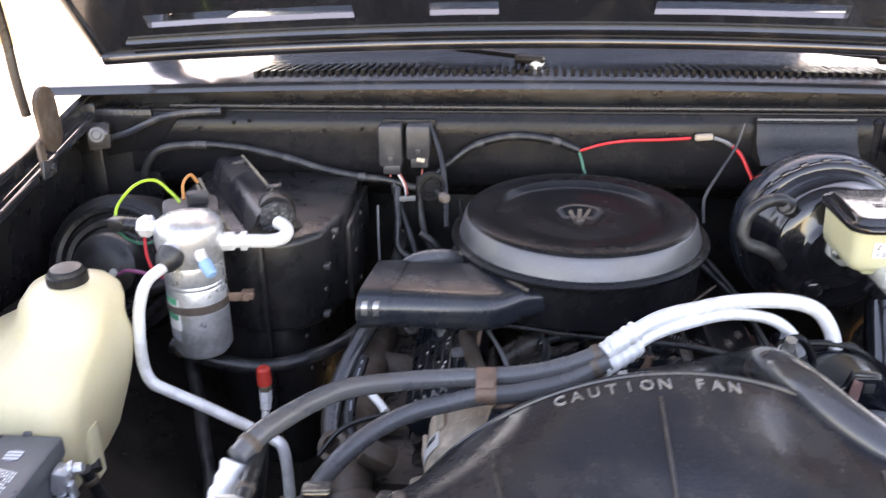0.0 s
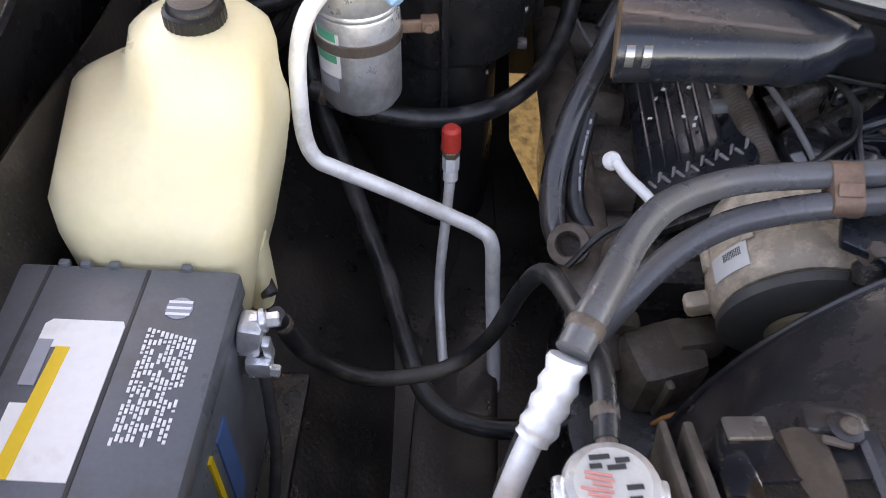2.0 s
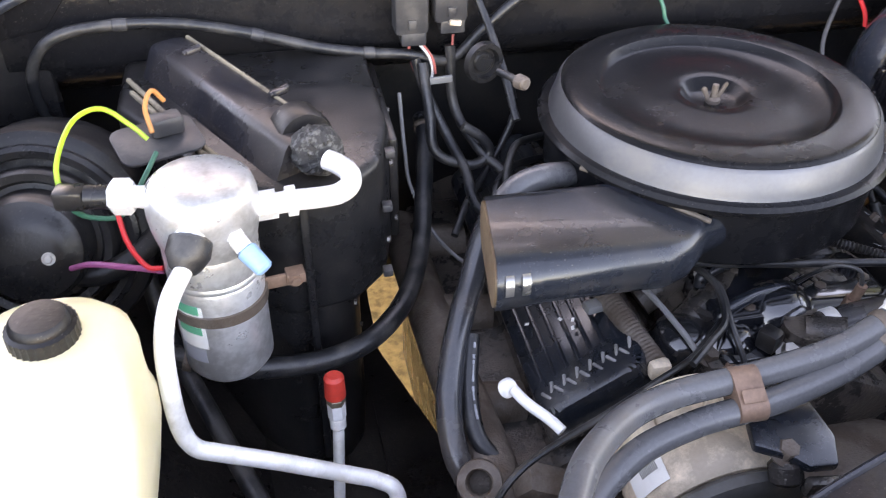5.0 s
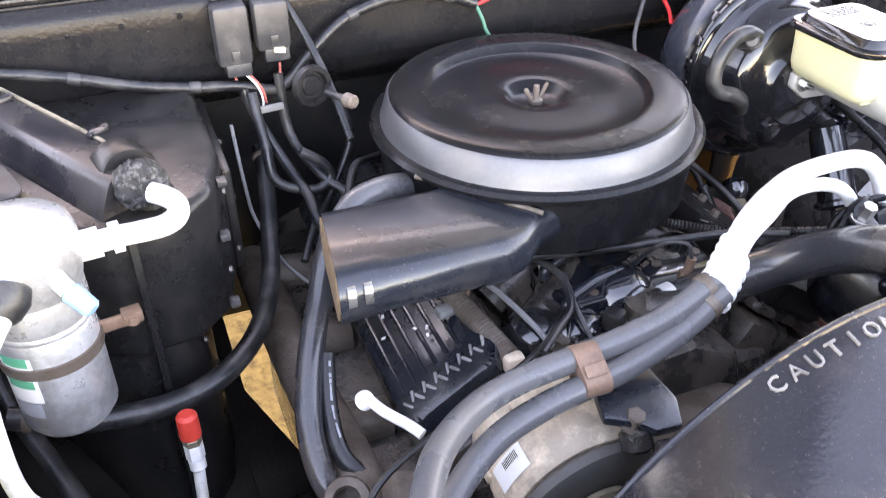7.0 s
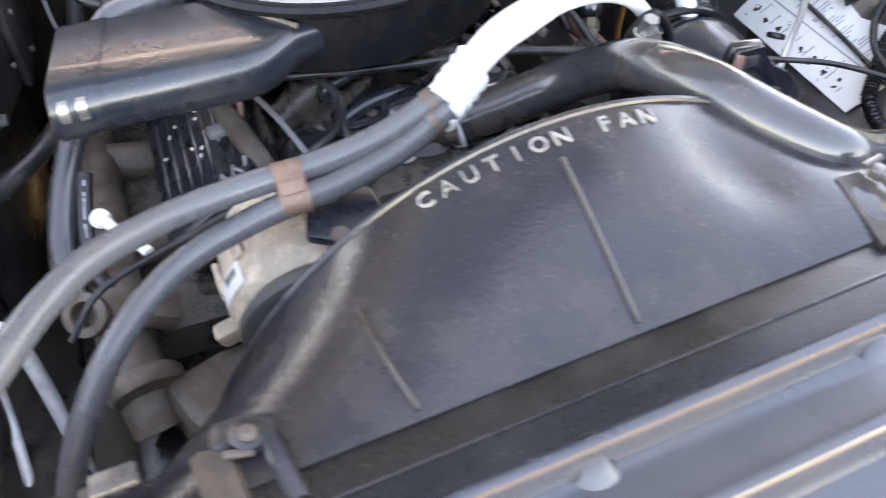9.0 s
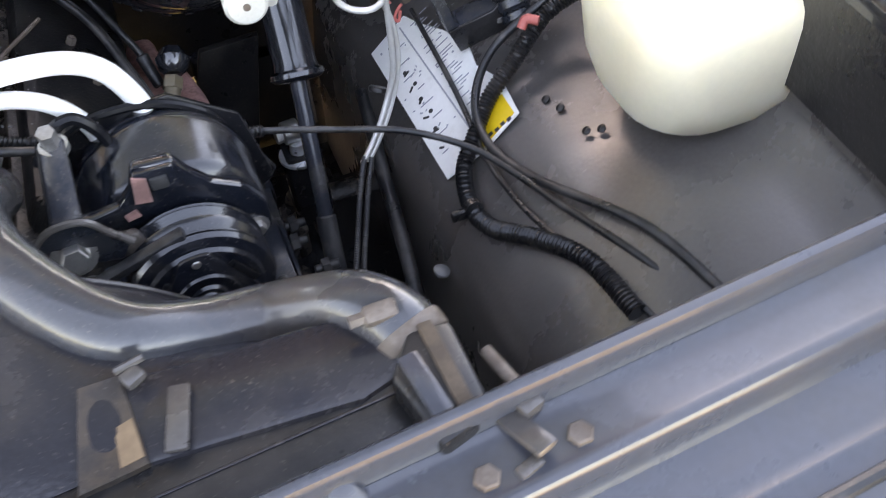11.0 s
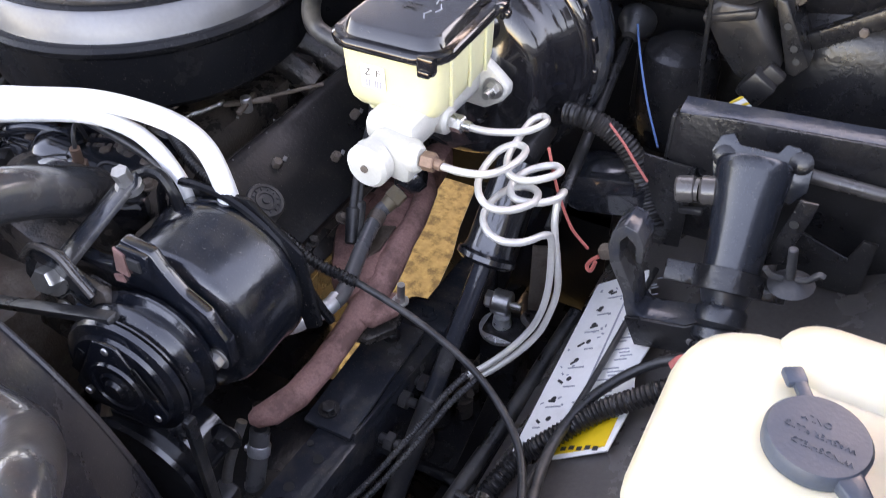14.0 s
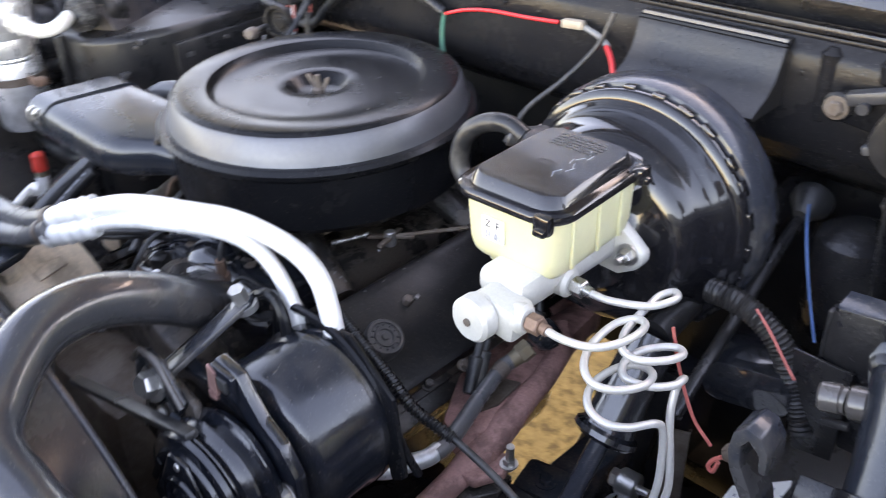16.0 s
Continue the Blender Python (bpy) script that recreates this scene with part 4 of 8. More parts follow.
def on_shroud(a, v, lift=0.0):
    u = (188 - a) / 196
    p = Vector(shroud(u, v))
    du = Vector(shroud(u + 0.004, v)) - Vector(shroud(u - 0.004, v))
    dv = Vector(shroud(u, v + 0.02)) - Vector(shroud(u, max(0, v - 0.02)))
    nrm = du.cross(dv).normalized()
    if nrm.z < 0:
        nrm.negate()
    return p + nrm * lift, du.normalized(), -dv.normalized()
word = "CAUTION FAN"
for i, ch in enumerate(word):
    if ch == " ":
        continue
    p, ax, up = on_shroud(110.6 - i * 3.16, 0.10, 0.0008)
    part("letter", moved(letters(ch, 0.017, 0.0010), frame_at(p, ax, up)), "worn", shr, "worn raised letter", smooth=0)
for a, drift, v0, v1 in ((92.8, 0.1, 0.20, 0.96), (120, 1.15, 0.42, 0.96)):
    pts = [on_shroud(a - drift * k, v0 + (v1 - v0) * k / 6, 0.001)[0] for k in range(7)]
    part("rib", tube(pts, 0.0019, 8, 3), "shroudrib", shr, "low rib with rubbed-in brown dust")
part("front_flange", box((0.0, -0.5775, 1.0475), (0.60, 0.010, 0.035), 0.002, (0, 0, 4.6)), "plastic", shr)
part("screw_boss", join(box((-0.196, -0.548, 1.063), (0.036, 0.022, 0.020), 0.005, (-14, 0, -6)), lathe([(0.010, 0), (0.010, 0.008), (0.006, 0.010)], Matrix.Translation((-0.193, -0.553, 1.068)), 16)), "shroud", shr)
part("tan_ramp", loft([[(x, y, z) for x, z in ((-0.226 + k, zt - 0.03), (-0.226 + k, zt - 0.004), (-0.220 + k, zt), (-0.206 + k, zt), (-0.203 + k, zt - 0.004), (-0.203 + k, zt - 0.03))] for y, zt, k in ((-0.552, 1.071, 0.0), (-0.575, 1.072, 0.003), (-0.594, 1.0685, 0.006))]), "browndust", shr, "tan dusty ramp beside the screw")
part("ramp", loft([[(x, y, z) for x, z in ((-0.189 + k, zt - 0.03), (-0.189 + k, zt - 0.003), (-0.186 + k, zt), (-0.180 + k, zt), (-0.176 + k, zt - 0.005), (-0.174 + k, zt - 0.03))] for y, zt, k in ((-0.556, 1.077, 0.0), (-0.575, 1.075, 0.003), (-0.594, 1.0685, 0.008))]), "shroud", shr)
part("post_screw", join(lathe([(0.0050, 0.0), (0.0056, 0.003), (0.003, 0.006), (0.0, 0.006)], Matrix.Translation((-0.193, -0.555, 1.077)), 12), box((-0.200, -0.562, 1.074), (0.016, 0.005, 0.003), 0.001, (0, 0, -12))), "greyiron", shr)
part("clip_post", join(box((-0.2565, -0.574, 1.074), (0.023, 0.017, 0.052), 0.003, (-6, 0, 4)), box((-0.254, -0.598, 1.056), (0.022, 0.036, 0.040), 0.004, (-6, 0, 4))), "shine", shr, "glossy black clip post")
part("post_strap", loft([[(x, y, z) for x in (-0.266, -0.249)] + [(x, y, z - 0.003) for x in (-0.249, -0.266)] for y, z in ((-0.615, 1.086), (-0.640, 1.099), (-0.650, 1.099), (-0.658, 1.080), (-0.690, 1.0765))]), "castgrey", shr, "pale steel strap over the support")
part("post_cap", box((-0.2565, -0.573, 1.101), (0.022, 0.014, 0.003), 0.001, (-10, 0, 4)), "wheelarch", shr, "grey top of the post")
for x, w in ((-0.2745, 0.006), (-0.288, 0.005)):
    part("edge_strip", box((x, -0.582, 1.062), (w, 0.052, 0.036), 0.002, (-10, 0, 6)), "dustedge", shr, "tan dusty bracket edge")
part("shoulder", prism([(0.238, -0.552), (0.232, -0.492), (0.262, -0.497), (0.306, -0.499), (0.343, -0.501), (0.404, -0.510), (0.410, -0.545), (0.36, -0.560)], 0.012, Matrix.Translation((0, 0, 1.058)), 0.003), "shroud", shr)
def pocket(u, v, lift=0.0):
    a, b, c, d = Vector((0.219, -0.497, 1.0762)), Vector((0.240, -0.495, 1.0735)), Vector((0.247, -0.553, 1.0705)), Vector((0.211, -0.557, 1.0700))
    return (a.lerp(b, u)).lerp(d.lerp(c, u), v) + Vector((0, 0, lift - 0.003 * math.sin(math.pi * u) * math.sin(math.pi * v)))
part("pocket_floor", sheet(lambda u, v: pocket(1 - u, v, 0.0005), 8, 8, 0.004), "dustfloor", shr, "brown dusty mounting pocket")
part("mount_tab", sheet(lambda u, v: pocket(0.98 - 0.36 * u, 0.50 + 0.42 * v, 0.0012), 6, 6, 0.003), "tan", shr, "tan dusty boss in the pocket")
part("pocket_clip", join(box((0.248, -0.502, 1.077), (0.012, 0.010, 0.008), 0.002, (10, 0, 30)), rod((0.240, -0.497, 1.080), (0.256, -0.494, 1.081), 0.0026, 8), box((0.266, -0.534, 1.0735), (0.012, 0.040, 0.004), 0.0015, (0, 0, -12))), "wheelarch", shr, "bare metal clip")

# radiator
rad = thing("radiator", (0.02, -0.60, 0.8), "black radiator behind the support", "radiator")
part("core", box((0.03, -0.605, 0.76), (0.62, 0.035, 0.50), 0.004), "iron", rad)
part("top_bar", box((0.07, -0.5860, 1.0565), (0.66, 0.064, 0.020), 0.003, (0, 0, 4.2)), "plastic", rad)
part("bar_crease", box((0.07, -0.5835, 1.0668), (0.64, 0.0022, 0.0016), 0.0006, (0, 0, 4.2)), "shroud", rad)
for sx in (-1, 1):
    part("tank", box((0.03 + sx * 0.345, -0.603, 0.80), (0.07, 0.055, 0.48), 0.018), "satin", rad)
RC = (-0.325, -0.606)
neck = part("filler_neck", join(lathe([(0.017, 1.02), (0.017, 1.0840), (0.0225, 1.0860), (0.0225, 1.0880)], Matrix.Translation((*RC, 0)), 28), rod((-0.322, -0.592, 1.0760), (-0.322, -0.560, 1.0790), 0.006)), "greyiron", rad)
cap = part("radiator_cap", join(lathe([(0.0205, 1.0860), (0.0238, 1.0880), (0.0245, 1.0955), (0.0228, 1.0990), (0.018, 1.1002), (0.0, 1.1002)], Matrix.Translation((*RC, 0)), 36),
           box((RC[0] - 0.0225, RC[1], 1.0910), (0.012, 0.014, 0.008), 0.003), box((RC[0] + 0.0225, RC[1], 1.0910), (0.012, 0.014, 0.008), 0.003)), "alu", rad, "silver radiator cap with red and black print")
part("cap_label", lathe([(0.0188, 1.1001), (0.0188, 1.1008), (0, 1.1008)], Matrix.Translation((*RC, 0)), 32), "zinc", cap)
rnd = random.Random(3)
for i in range(7):
    part("print_bar", box((RC[0] - 0.008 + 0.004 * rnd.random(), RC[1] + 0.004 - i * 0.0028, 1.1014), (0.009 + 0.008 * rnd.random(), 0.0014, 0.0006), 0.0, (0, 0, -6)), "inkred", cap, smooth=0)
for i, (dx, dy, sx) in enumerate(((-0.006, 0.013, 0.010), (0.005, 0.012, 0.007), (-0.008, 0.008, 0.006), (0.002, 0.008, 0.009), (0.010, -0.002, 0.008), (0.010, -0.008, 0.006))):
    part("print_mark", box((RC[0] + dx, RC[1] + dy, 1.1014), (sx, 0.0026, 0.0006), 0.0, (0, 0, 8)), "ink", cap, smooth=0)

dip = thing("refrigerant_line", (0.30, -0.06, 0.88), "grey-black hose with a brass nut below a black ball fitting", "hose")
part("ball", lathe([(0.0, -0.016), (0.012, -0.012), (0.0185, 0.0), (0.016, 0.010), (0.009, 0.017)], between((0.314, 0.026, 0.908), (0.309, 0.004, 0.896)), 24), "gloss", dip)
part("nut", join(rod((0.309, 0.008, 0.899), (0.304, -0.004, 0.892), 0.0110, 6, None, 0.001), rod((0.304, -0.004, 0.892), (0.301, -0.014, 0.888), 0.0092, 16, 0.0080)), "brasspul", dip, "brass hexagon nut")
part("hose", tube([(0.303, -0.006, 0.890), (0.299, -0.023, 0.886), (0.302, -0.045, 0.882), (0.309, -0.073, 0.880), (0.322, -0.114, 0.880), (0.328, -0.138, 0.880), (0.328, -0.152, 0.880)], 0.0082, 16), "hose", dip)
part("sleeve_end", rod((0.299, -0.022, 0.886), (0.3005, -0.036, 0.8835), 0.0092, 16, None, 0.001), "greyiron", dip)
part("end_pipe", tube([(0.327, -0.145, 0.880), (0.326, -0.160, 0.880), (0.318, -0.177, 0.880), (0.314, -0.197, 0.885), (0.305, -0.210, 0.890)], 0.0085, 16), "alu", dip)


# ---- air conditioning: accumulator, compressor, pipes and hoses ----
acc = thing("accumulator", (-0.505, -0.136, 0.95), "dull aluminium air conditioning accumulator can with fittings and a rusty strap", "accumulator")
ACC = Matrix.Translation((-0.505, -0.136, 0))
can = part("can", lathe([(0.02, 0.963), (0.033, 0.966), (0.038, 0.974), (0.0385, 1.064), (0.0375, 1.066), (0.0385, 1.068), (0.0385, 1.070), (0.0375, 1.072), (0.0385, 1.074), (0.0385, 1.096), (0.0375, 1.0985)], ACC, 56), "alu", acc)
part("dome", lathe([(0.0380, 1.0975), (0.0400, 1.106), (0.0425, 1.118), (0.0435, 1.130), (0.0430, 1.142), (0.0405, 1.1495), (0.036, 1.1535), (0.02, 1.1555), (0.0, 1.156)], ACC, 56), "alu", acc)
part("strap", lathe([(0.0388, 1.034), (0.0402, 1.0345), (0.0402, 1.0445), (0.0388, 1.045)], ACC, 56), "greyiron", acc)
part("strap_end", join(box((-0.460, -0.132, 1.041), (0.034, 0.004, 0.012), 0.001, (0, 0, 8)), box((-0.441, -0.128, 1.043), (0.016, 0.014, 0.010), 0.001, (0, 0, 8)), bolt_bm((-0.441, -0.136, 1.043), (0, -1, 0), 0.004, 0.004)), "copper", acc, "rusty orange strap end")
stick = part("label", moved(sheet(lambda u, v: (0.0389 * math.cos(u * 0.75), 0.0389 * math.sin(u * 0.75), 1.010 + 0.045 * v), 8, 1, 0.0003), ACC @ pose(0, 0, 0, 0, 0, 208)), "paper", acc, "white and green sticker")
for z0, z1, mt in ((1.047, 1.056, "inkgreen"), (1.025, 1.033, "inkgreen"), (0.994, 1.009, "inkgrey")):
    part("print_bar", moved(sheet(lambda u, v: (0.0392 * math.cos(u * 0.6), 0.0392 * math.sin(u * 0.6), z0 + (z1 - z0) * v), 8, 1, 0.0003), ACC @ pose(0, 0, 0, 0, 0, 212)), mt, stick)
# fittings
part("inlet_nut", join(rod((-0.466, -0.134, 1.121), (-0.449, -0.132, 1.121), 0.012, 6), rod((-0.449, -0.132, 1.121), (-0.441, -0.131, 1.121), 0.009, 16), rod((-0.441, -0.131, 1.121), (-0.433, -0.130, 1.121), 0.0125, 6)), "pipe", acc)
part("switch_nut", join(rod((-0.545, -0.128, 1.136), (-0.556, -0.125, 1.136), 0.009, 16), rod((-0.556, -0.125, 1.136), (-0.574, -0.122, 1.136), 0.0145, 6, None, 0.003)), "pipe", acc)
sw = part("pressure_switch", join(rod((-0.574, -0.122, 1.136), (-0.592, -0.119, 1.136), 0.010, 16), box((-0.604, -0.117, 1.136), (0.024, 0.018, 0.017), 0.003, (0, 0, -10))), "plastic", acc, "grey-black pressure switch plug")
part("outlet_fitting", rod((-0.512, -0.165, 1.128), (-0.516, -0.182, 1.121), 0.015, 12, 0.013), "alu", acc)
part("collar", lathe([(0.012, -0.004), (0.0165, 0.0), (0.017, 0.012), (0.012, 0.022), (0.008, 0.026)], between((-0.514, -0.174, 1.124), (-0.521, -0.192, 1.108)), 20), "rubber", acc, "black rubber collar")
part("service_port", join(rod((-0.485, -0.166, 1.122), (-0.476, -0.176, 1.112), 0.007, 12), rod((-0.487, -0.162, 1.124), (-0.482, -0.170, 1.118), 0.009, 6)), "pipe", acc)
part("port_cap", rod((-0.476, -0.176, 1.112), (-0.462, -0.190, 1.100), 0.0085, 12, 0.0075, 0.002), "bluecap", acc, "pale blue service port cap")

def line(name, pts, r, material, label, category, group="", seg=14, steps=6, ribs=0.0, pitch=0.006):
    return single(name, tube(pts, r, seg, steps, ribs, pitch), material, label, category, group)
line("suction_pipe", [(-0.435, -0.130, 1.121), (-0.412, -0.129, 1.1205), (-0.398, -0.126, 1.1205), (-0.388, -0.117, 1.122), (-0.387, -0.104, 1.125), (-0.395, -0.092, 1.127), (-0.404, -0.084, 1.128)], 0.0088, "pipe", "bright bent aluminium pipe from the accumulator", "pipe")
line("liquid_pipe", [(-0.519, -0.188, 1.112), (-0.531, -0.222, 1.106), (-0.5385, -0.236, 1.08), (-0.540, -0.246, 1.045), (-0.5385, -0.252, 1.008), (-0.531, -0.254, 0.986), (-0.514, -0.253, 0.974), (-0.47, -0.251, 0.950), (-0.41, -0.248, 0.914), (-0.390, -0.249, 0.903),
                      (-0.376, -0.255, 0.890), (-0.372, -0.262, 0.83), (-0.367, -0.285, 0.755), (-0.364, -0.31, 0.70)], 0.0072, "pipe", "bright aluminium pipe bent down from the accumulator", "pipe")
thin = thing("service_line", (-0.42, -0.2, 0.85), "thin bright pipe with a red plastic service cap", "pipe")
part("pipe", tube([(-0.418, -0.172, 0.925), (-0.418, -0.176, 0.90), (-0.421, -0.190, 0.86), (-0.426, -0.216, 0.79), (-0.423, -0.25, 0.755), (-0.417, -0.30, 0.735)], 0.0055, 12), "pipe", thin)
part("fitting", join(rod((-0.418, -0.174, 0.908), (-0.418, -0.171, 0.924), 0.0085, 6), rod((-0.418, -0.178, 0.896), (-0.418, -0.174, 0.908), 0.0075, 16, None, 0.002)), "pipe", thin)
part("collar", rod((-0.418, -0.171, 0.923), (-0.418, -0.171, 0.931), 0.0088, 6, None, 0.001), "brasspul", thin, "brass collar")
part("cap", rod((-0.418, -0.171, 0.930), (-0.418, -0.170, 0.958), 0.0098, 16, 0.0092, 0.003), "red", thin, "red plastic cap")
def clamped(name, pts, r, material, label, category, group="", seg=16, steps=6):
    """A hose with a steel band at each end."""
    h = thing(name, pts[0], label, category, group)
    part("hose_body", tube(pts, r, seg, steps), material, h)
    for p, q in ((pts[0], pts[1]), (pts[-1], pts[-2])):
        d = (Vector(q) - Vector(p)).normalized() * 0.012
        part("end_band", lathe([(r + 0.0004, 0), (r + 0.0012, 0.001), (r + 0.0012, 0.007), (r + 0.0004, 0.008)], between(Vector(p) + d, Vector(p) + d * 2), seg), "greyiron", h)
    return h
# hoses from the compressor
clamped("suction_hose", [(0.010, -0.302, 1.075), (-0.04, -0.312, 1.058), (-0.09, -0.315, 1.048), (-0.133, -0.319, 1.047), (-0.18, -0.324, 1.046), (-0.222, -0.342, 1.052), (-0.266, -0.383, 1.069), (-0.293, -0.425, 1.080), (-0.311, -0.466, 1.089), (-0.326, -0.497, 1.092), (-0.338, -0.520, 1.086)],
     0.0105, "hose", "thick grey-black rubber refrigerant hose", "hose", "refrigerant hoses", 18)
clamped("discharge_hose", [(0.008, -0.312, 1.066), (-0.037, -0.322, 1.046), (-0.09, -0.332, 1.036), (-0.122, -0.338, 1.036), (-0.16, -0.335, 1.024), (-0.205, -0.343, 1.014), (-0.244, -0.364, 1.003), (-0.275, -0.390, 0.988), (-0.30, -0.410, 0.962), (-0.323, -0.425, 0.925), (-0.34, -0.437, 0.88), (-0.36, -0.47, 0.82)],
     0.0105, "hose", "thick grey-black rubber refrigerant hose", "hose", "refrigerant hoses", 18)
strap = thing("hose_strap", (-0.122, -0.33, 1.045), "rusty steel strap round two refrigerant hoses", "strap")
SM = frame_at((-0.124, -0.3285, 1.0415), (0, 0.5, -0.866), (0, -0.866, -0.5))
part("band", loft([[SM @ Vector((x, y, h)) for x, y in rounded(0, 0, 0.0235, 0.043, 0.0112, 8)] for h in (-0.011, 0.011)]), "copper", strap)
part("crease", box((-0.124, -0.3285 - 0.0125 * 0.87, 1.0415 + 0.0125 * 0.75), (0.018, 0.010, 0.0016), 0.0006, (40, 0, 0)), "copper", strap)
crimp = thing("hose_crimp", (0.022, -0.29, 1.08), "bright aluminium crimp sleeve where two pipes enter the hoses", "hose fitting")
part("sleeve", tube([(0.002, -0.305, 1.071), (0.018, -0.295, 1.079), (0.038, -0.281, 1.086)], 0.0116, 18, 4, 0.0011, 0.011), "pipe", crimp)
part("sleeve", tube([(0.000, -0.314, 1.058), (0.020, -0.301, 1.064), (0.042, -0.284, 1.071)], 0.0116, 18, 4, 0.0011, 0.011), "pipe", crimp)
line("suction_pipe", [(0.032, -0.285, 1.084), (0.06, -0.265, 1.091), (0.085, -0.249, 1.092), (0.11, -0.234, 1.090), (0.154, -0.215, 1.090), (0.20, -0.211, 1.092), (0.24, -0.208, 1.087), (0.265, -0.208, 1.073), (0.280, -0.212, 1.048), (0.287, -0.215, 1.020), (0.290, -0.216, 0.975)],
     0.0088, "pipe", "bright aluminium refrigerant pipe arched over the engine", "pipe", "refrigerant pipes")
line("discharge_pipe", [(0.036, -0.288, 1.071), (0.065, -0.268, 1.077), (0.10, -0.25, 1.080), (0.147, -0.222, 1.077), (0.186, -0.215, 1.074), (0.215, -0.216, 1.065), (0.235, -0.218, 1.046), (0.2445, -0.219, 1.020), (0.247, -0.220, 0.965)],
     0.0068, "pipe", "bright aluminium refrigerant pipe arched over the engine", "pipe", "refrigerant pipes")
cr2 = thing("hose_crimp", (-0.33, -0.51, 1.06), "bright ribbed crimp sleeve and pipe at the condenser", "hose fitting")
part("sleeve", tube([(-0.340, -0.522, 1.083), (-0.346, -0.534, 1.068), (-0.354, -0.547, 1.052), (-0.358, -0.552, 1.046)], 0.0112, 20, 6, 0.0010, 0.013), "pipe", cr2)
part("pipe", tube([(-0.356, -0.549, 1.050), (-0.366, -0.566, 1.030), (-0.376, -0.582, 0.99), (-0.385, -0.60, 0.92)], 0.0075, 14), "pipe", cr2)

# compressor
comp = thing("compressor", (0.29, -0.3, 0.93), "black air conditioning compressor with clutch pulley and bracket", "compressor")
CM = between((0.289, -0.361, 0.965), (0.279, -0.211, 0.961))
part("clutch_plate", lathe([(0.0, -0.004), (0.014, -0.004), (0.016, -0.001), (0.028, 0.0), (0.030, -0.003), (0.043, -0.003), (0.0465, 0.002)], CM, 40), "compgloss", comp)
part("clutch_hub", lathe([(0.0, -0.0125), (0.007, -0.0125), (0.009, -0.0095), (0.013, -0.0100), (0.015, -0.0078), (0.020, -0.0078), (0.021, -0.0094), (0.024, -0.0094), (0.0255, -0.006)], CM, 36), "compgloss", comp)
part("pulley", lathe([(0.0465, 0.0), (0.053, 0.002), (0.055, 0.006), (0.048, 0.013), (0.055, 0.020), (0.0555, 0.024), (0.048, 0.031), (0.0555, 0.038), (0.053, 0.043), (0.042, 0.045)], CM, 48), "compgloss", comp)
part("body", lathe([(0.05, 0.060), (0.066, 0.066), (0.071, 0.074), (0.0715, 0.118), (0.0735, 0.122), (0.0735, 0.140), (0.069, 0.150), (0.05, 0.156), (0.0, 0.156)], CM, 56), "compgloss", comp)
TRI = []
for flat_at in (30, 150, 270):
    for q in range(7):
        a = radians(flat_at + 46 + 4.6 * q * 28 / 27.6)
        TRI.append((0.0450 * math.cos(a), 0.0450 * math.sin(a)))
part("drive_plate", prism(TRI, 0.0035, CM @ Matrix.Translation((0, 0, -0.0070)), 0.0008), "compgloss", comp)
for a in range(3):
    part("clutch_rivet", moved(lathe([(0.0, -0.0085), (0.003, -0.0082), (0.0035, -0.0068)], None, 10), CM @ pose(0, 0, 0, 0, 0, 120 * a + 90) @ Matrix.Translation((0.038, 0, 0))), "steel", comp)
    part("leaf_spring", moved(box((0.035, 0, -0.0078), (0.006, 0.030, 0.0012), 0.0004), CM @ pose(0, 0, 0, 0, 0, 120 * a + 30)), "satin", comp)
    part("groove_rib", lathe([(0.0545, 0.0085 + 0.014 * a), (0.0552, 0.0095 + 0.014 * a), (0.0545, 0.0105 + 0.014 * a)], CM, 40), "shine", comp)
part("rear_band", lathe([(0.0705, 0.128), (0.0742, 0.129), (0.0742, 0.133), (0.0705, 0.134)], CM, 56), "compgloss", comp)
bk = part("mount_bracket", join(prism([(0.204, 1.000), (0.226, 1.003), (0.246, 0.998), (0.272, 1.008), (0.300, 1.008), (0.316, 0.992), (0.322, 0.970), (0.330, 0.957), (0.344, 0.955), (0.352, 0.964), (0.352, 0.990), (0.338, 1.012),
     (0.318, 1.024), (0.305, 1.040), (0.296, 1.056), (0.268, 1.058), (0.262, 1.040), (0.250, 1.026), (0.228, 1.022), (0.206, 1.026), (0.198, 1.014)], 0.011, frame_at((0, -0.301, 0), (1, 0, 0), (0, 0, 1)), 0.0025),
     prism(rounded(0.281, 1.043, 0.030, 0.024, 0.003, 2), 0.005, frame_at((0, -0.311, 0), (1, 0, 0), (0, 0, 1)), 0.001)), "compgloss", comp)
part("bracket_bolt", bolt_bm((0.340, -0.312, 0.968), (0, -1, 0), 0.0065, 0.007), "steel", bk)
part("square_hole", box((0.283, -0.3165, 1.043), (0.012, 0.003, 0.011), 0.001), "ink", bk)
part("rust_patch", prism([(0.262, 1.030), (0.274, 1.028), (0.2755, 1.050), (0.266, 1.054)], 0.002, frame_at((0, -0.3155, 0), (1, 0, 0), (0, 0, 1))), "rust", bk, "rusty spot")
part("rust_patch", prism([(0.252, 1.012), (0.262, 1.014), (0.260, 1.021), (0.251, 1.018)], 0.002, frame_at((0, -0.3115, 0), (1, 0, 0), (0, 0, 1))), "rust", bk, "rusty spot")
part("lower_bolt", bolt_bm((0.352, -0.335, 0.905), (0.2, -1, 0.1), 0.009, 0.010), "bay", comp)
part("spacer", rod((0.225, -0.33, 0.984), (0.252, -0.332, 0.984), 0.012, 18, None, 0.002), "capgrey", comp, "grey sleeve")
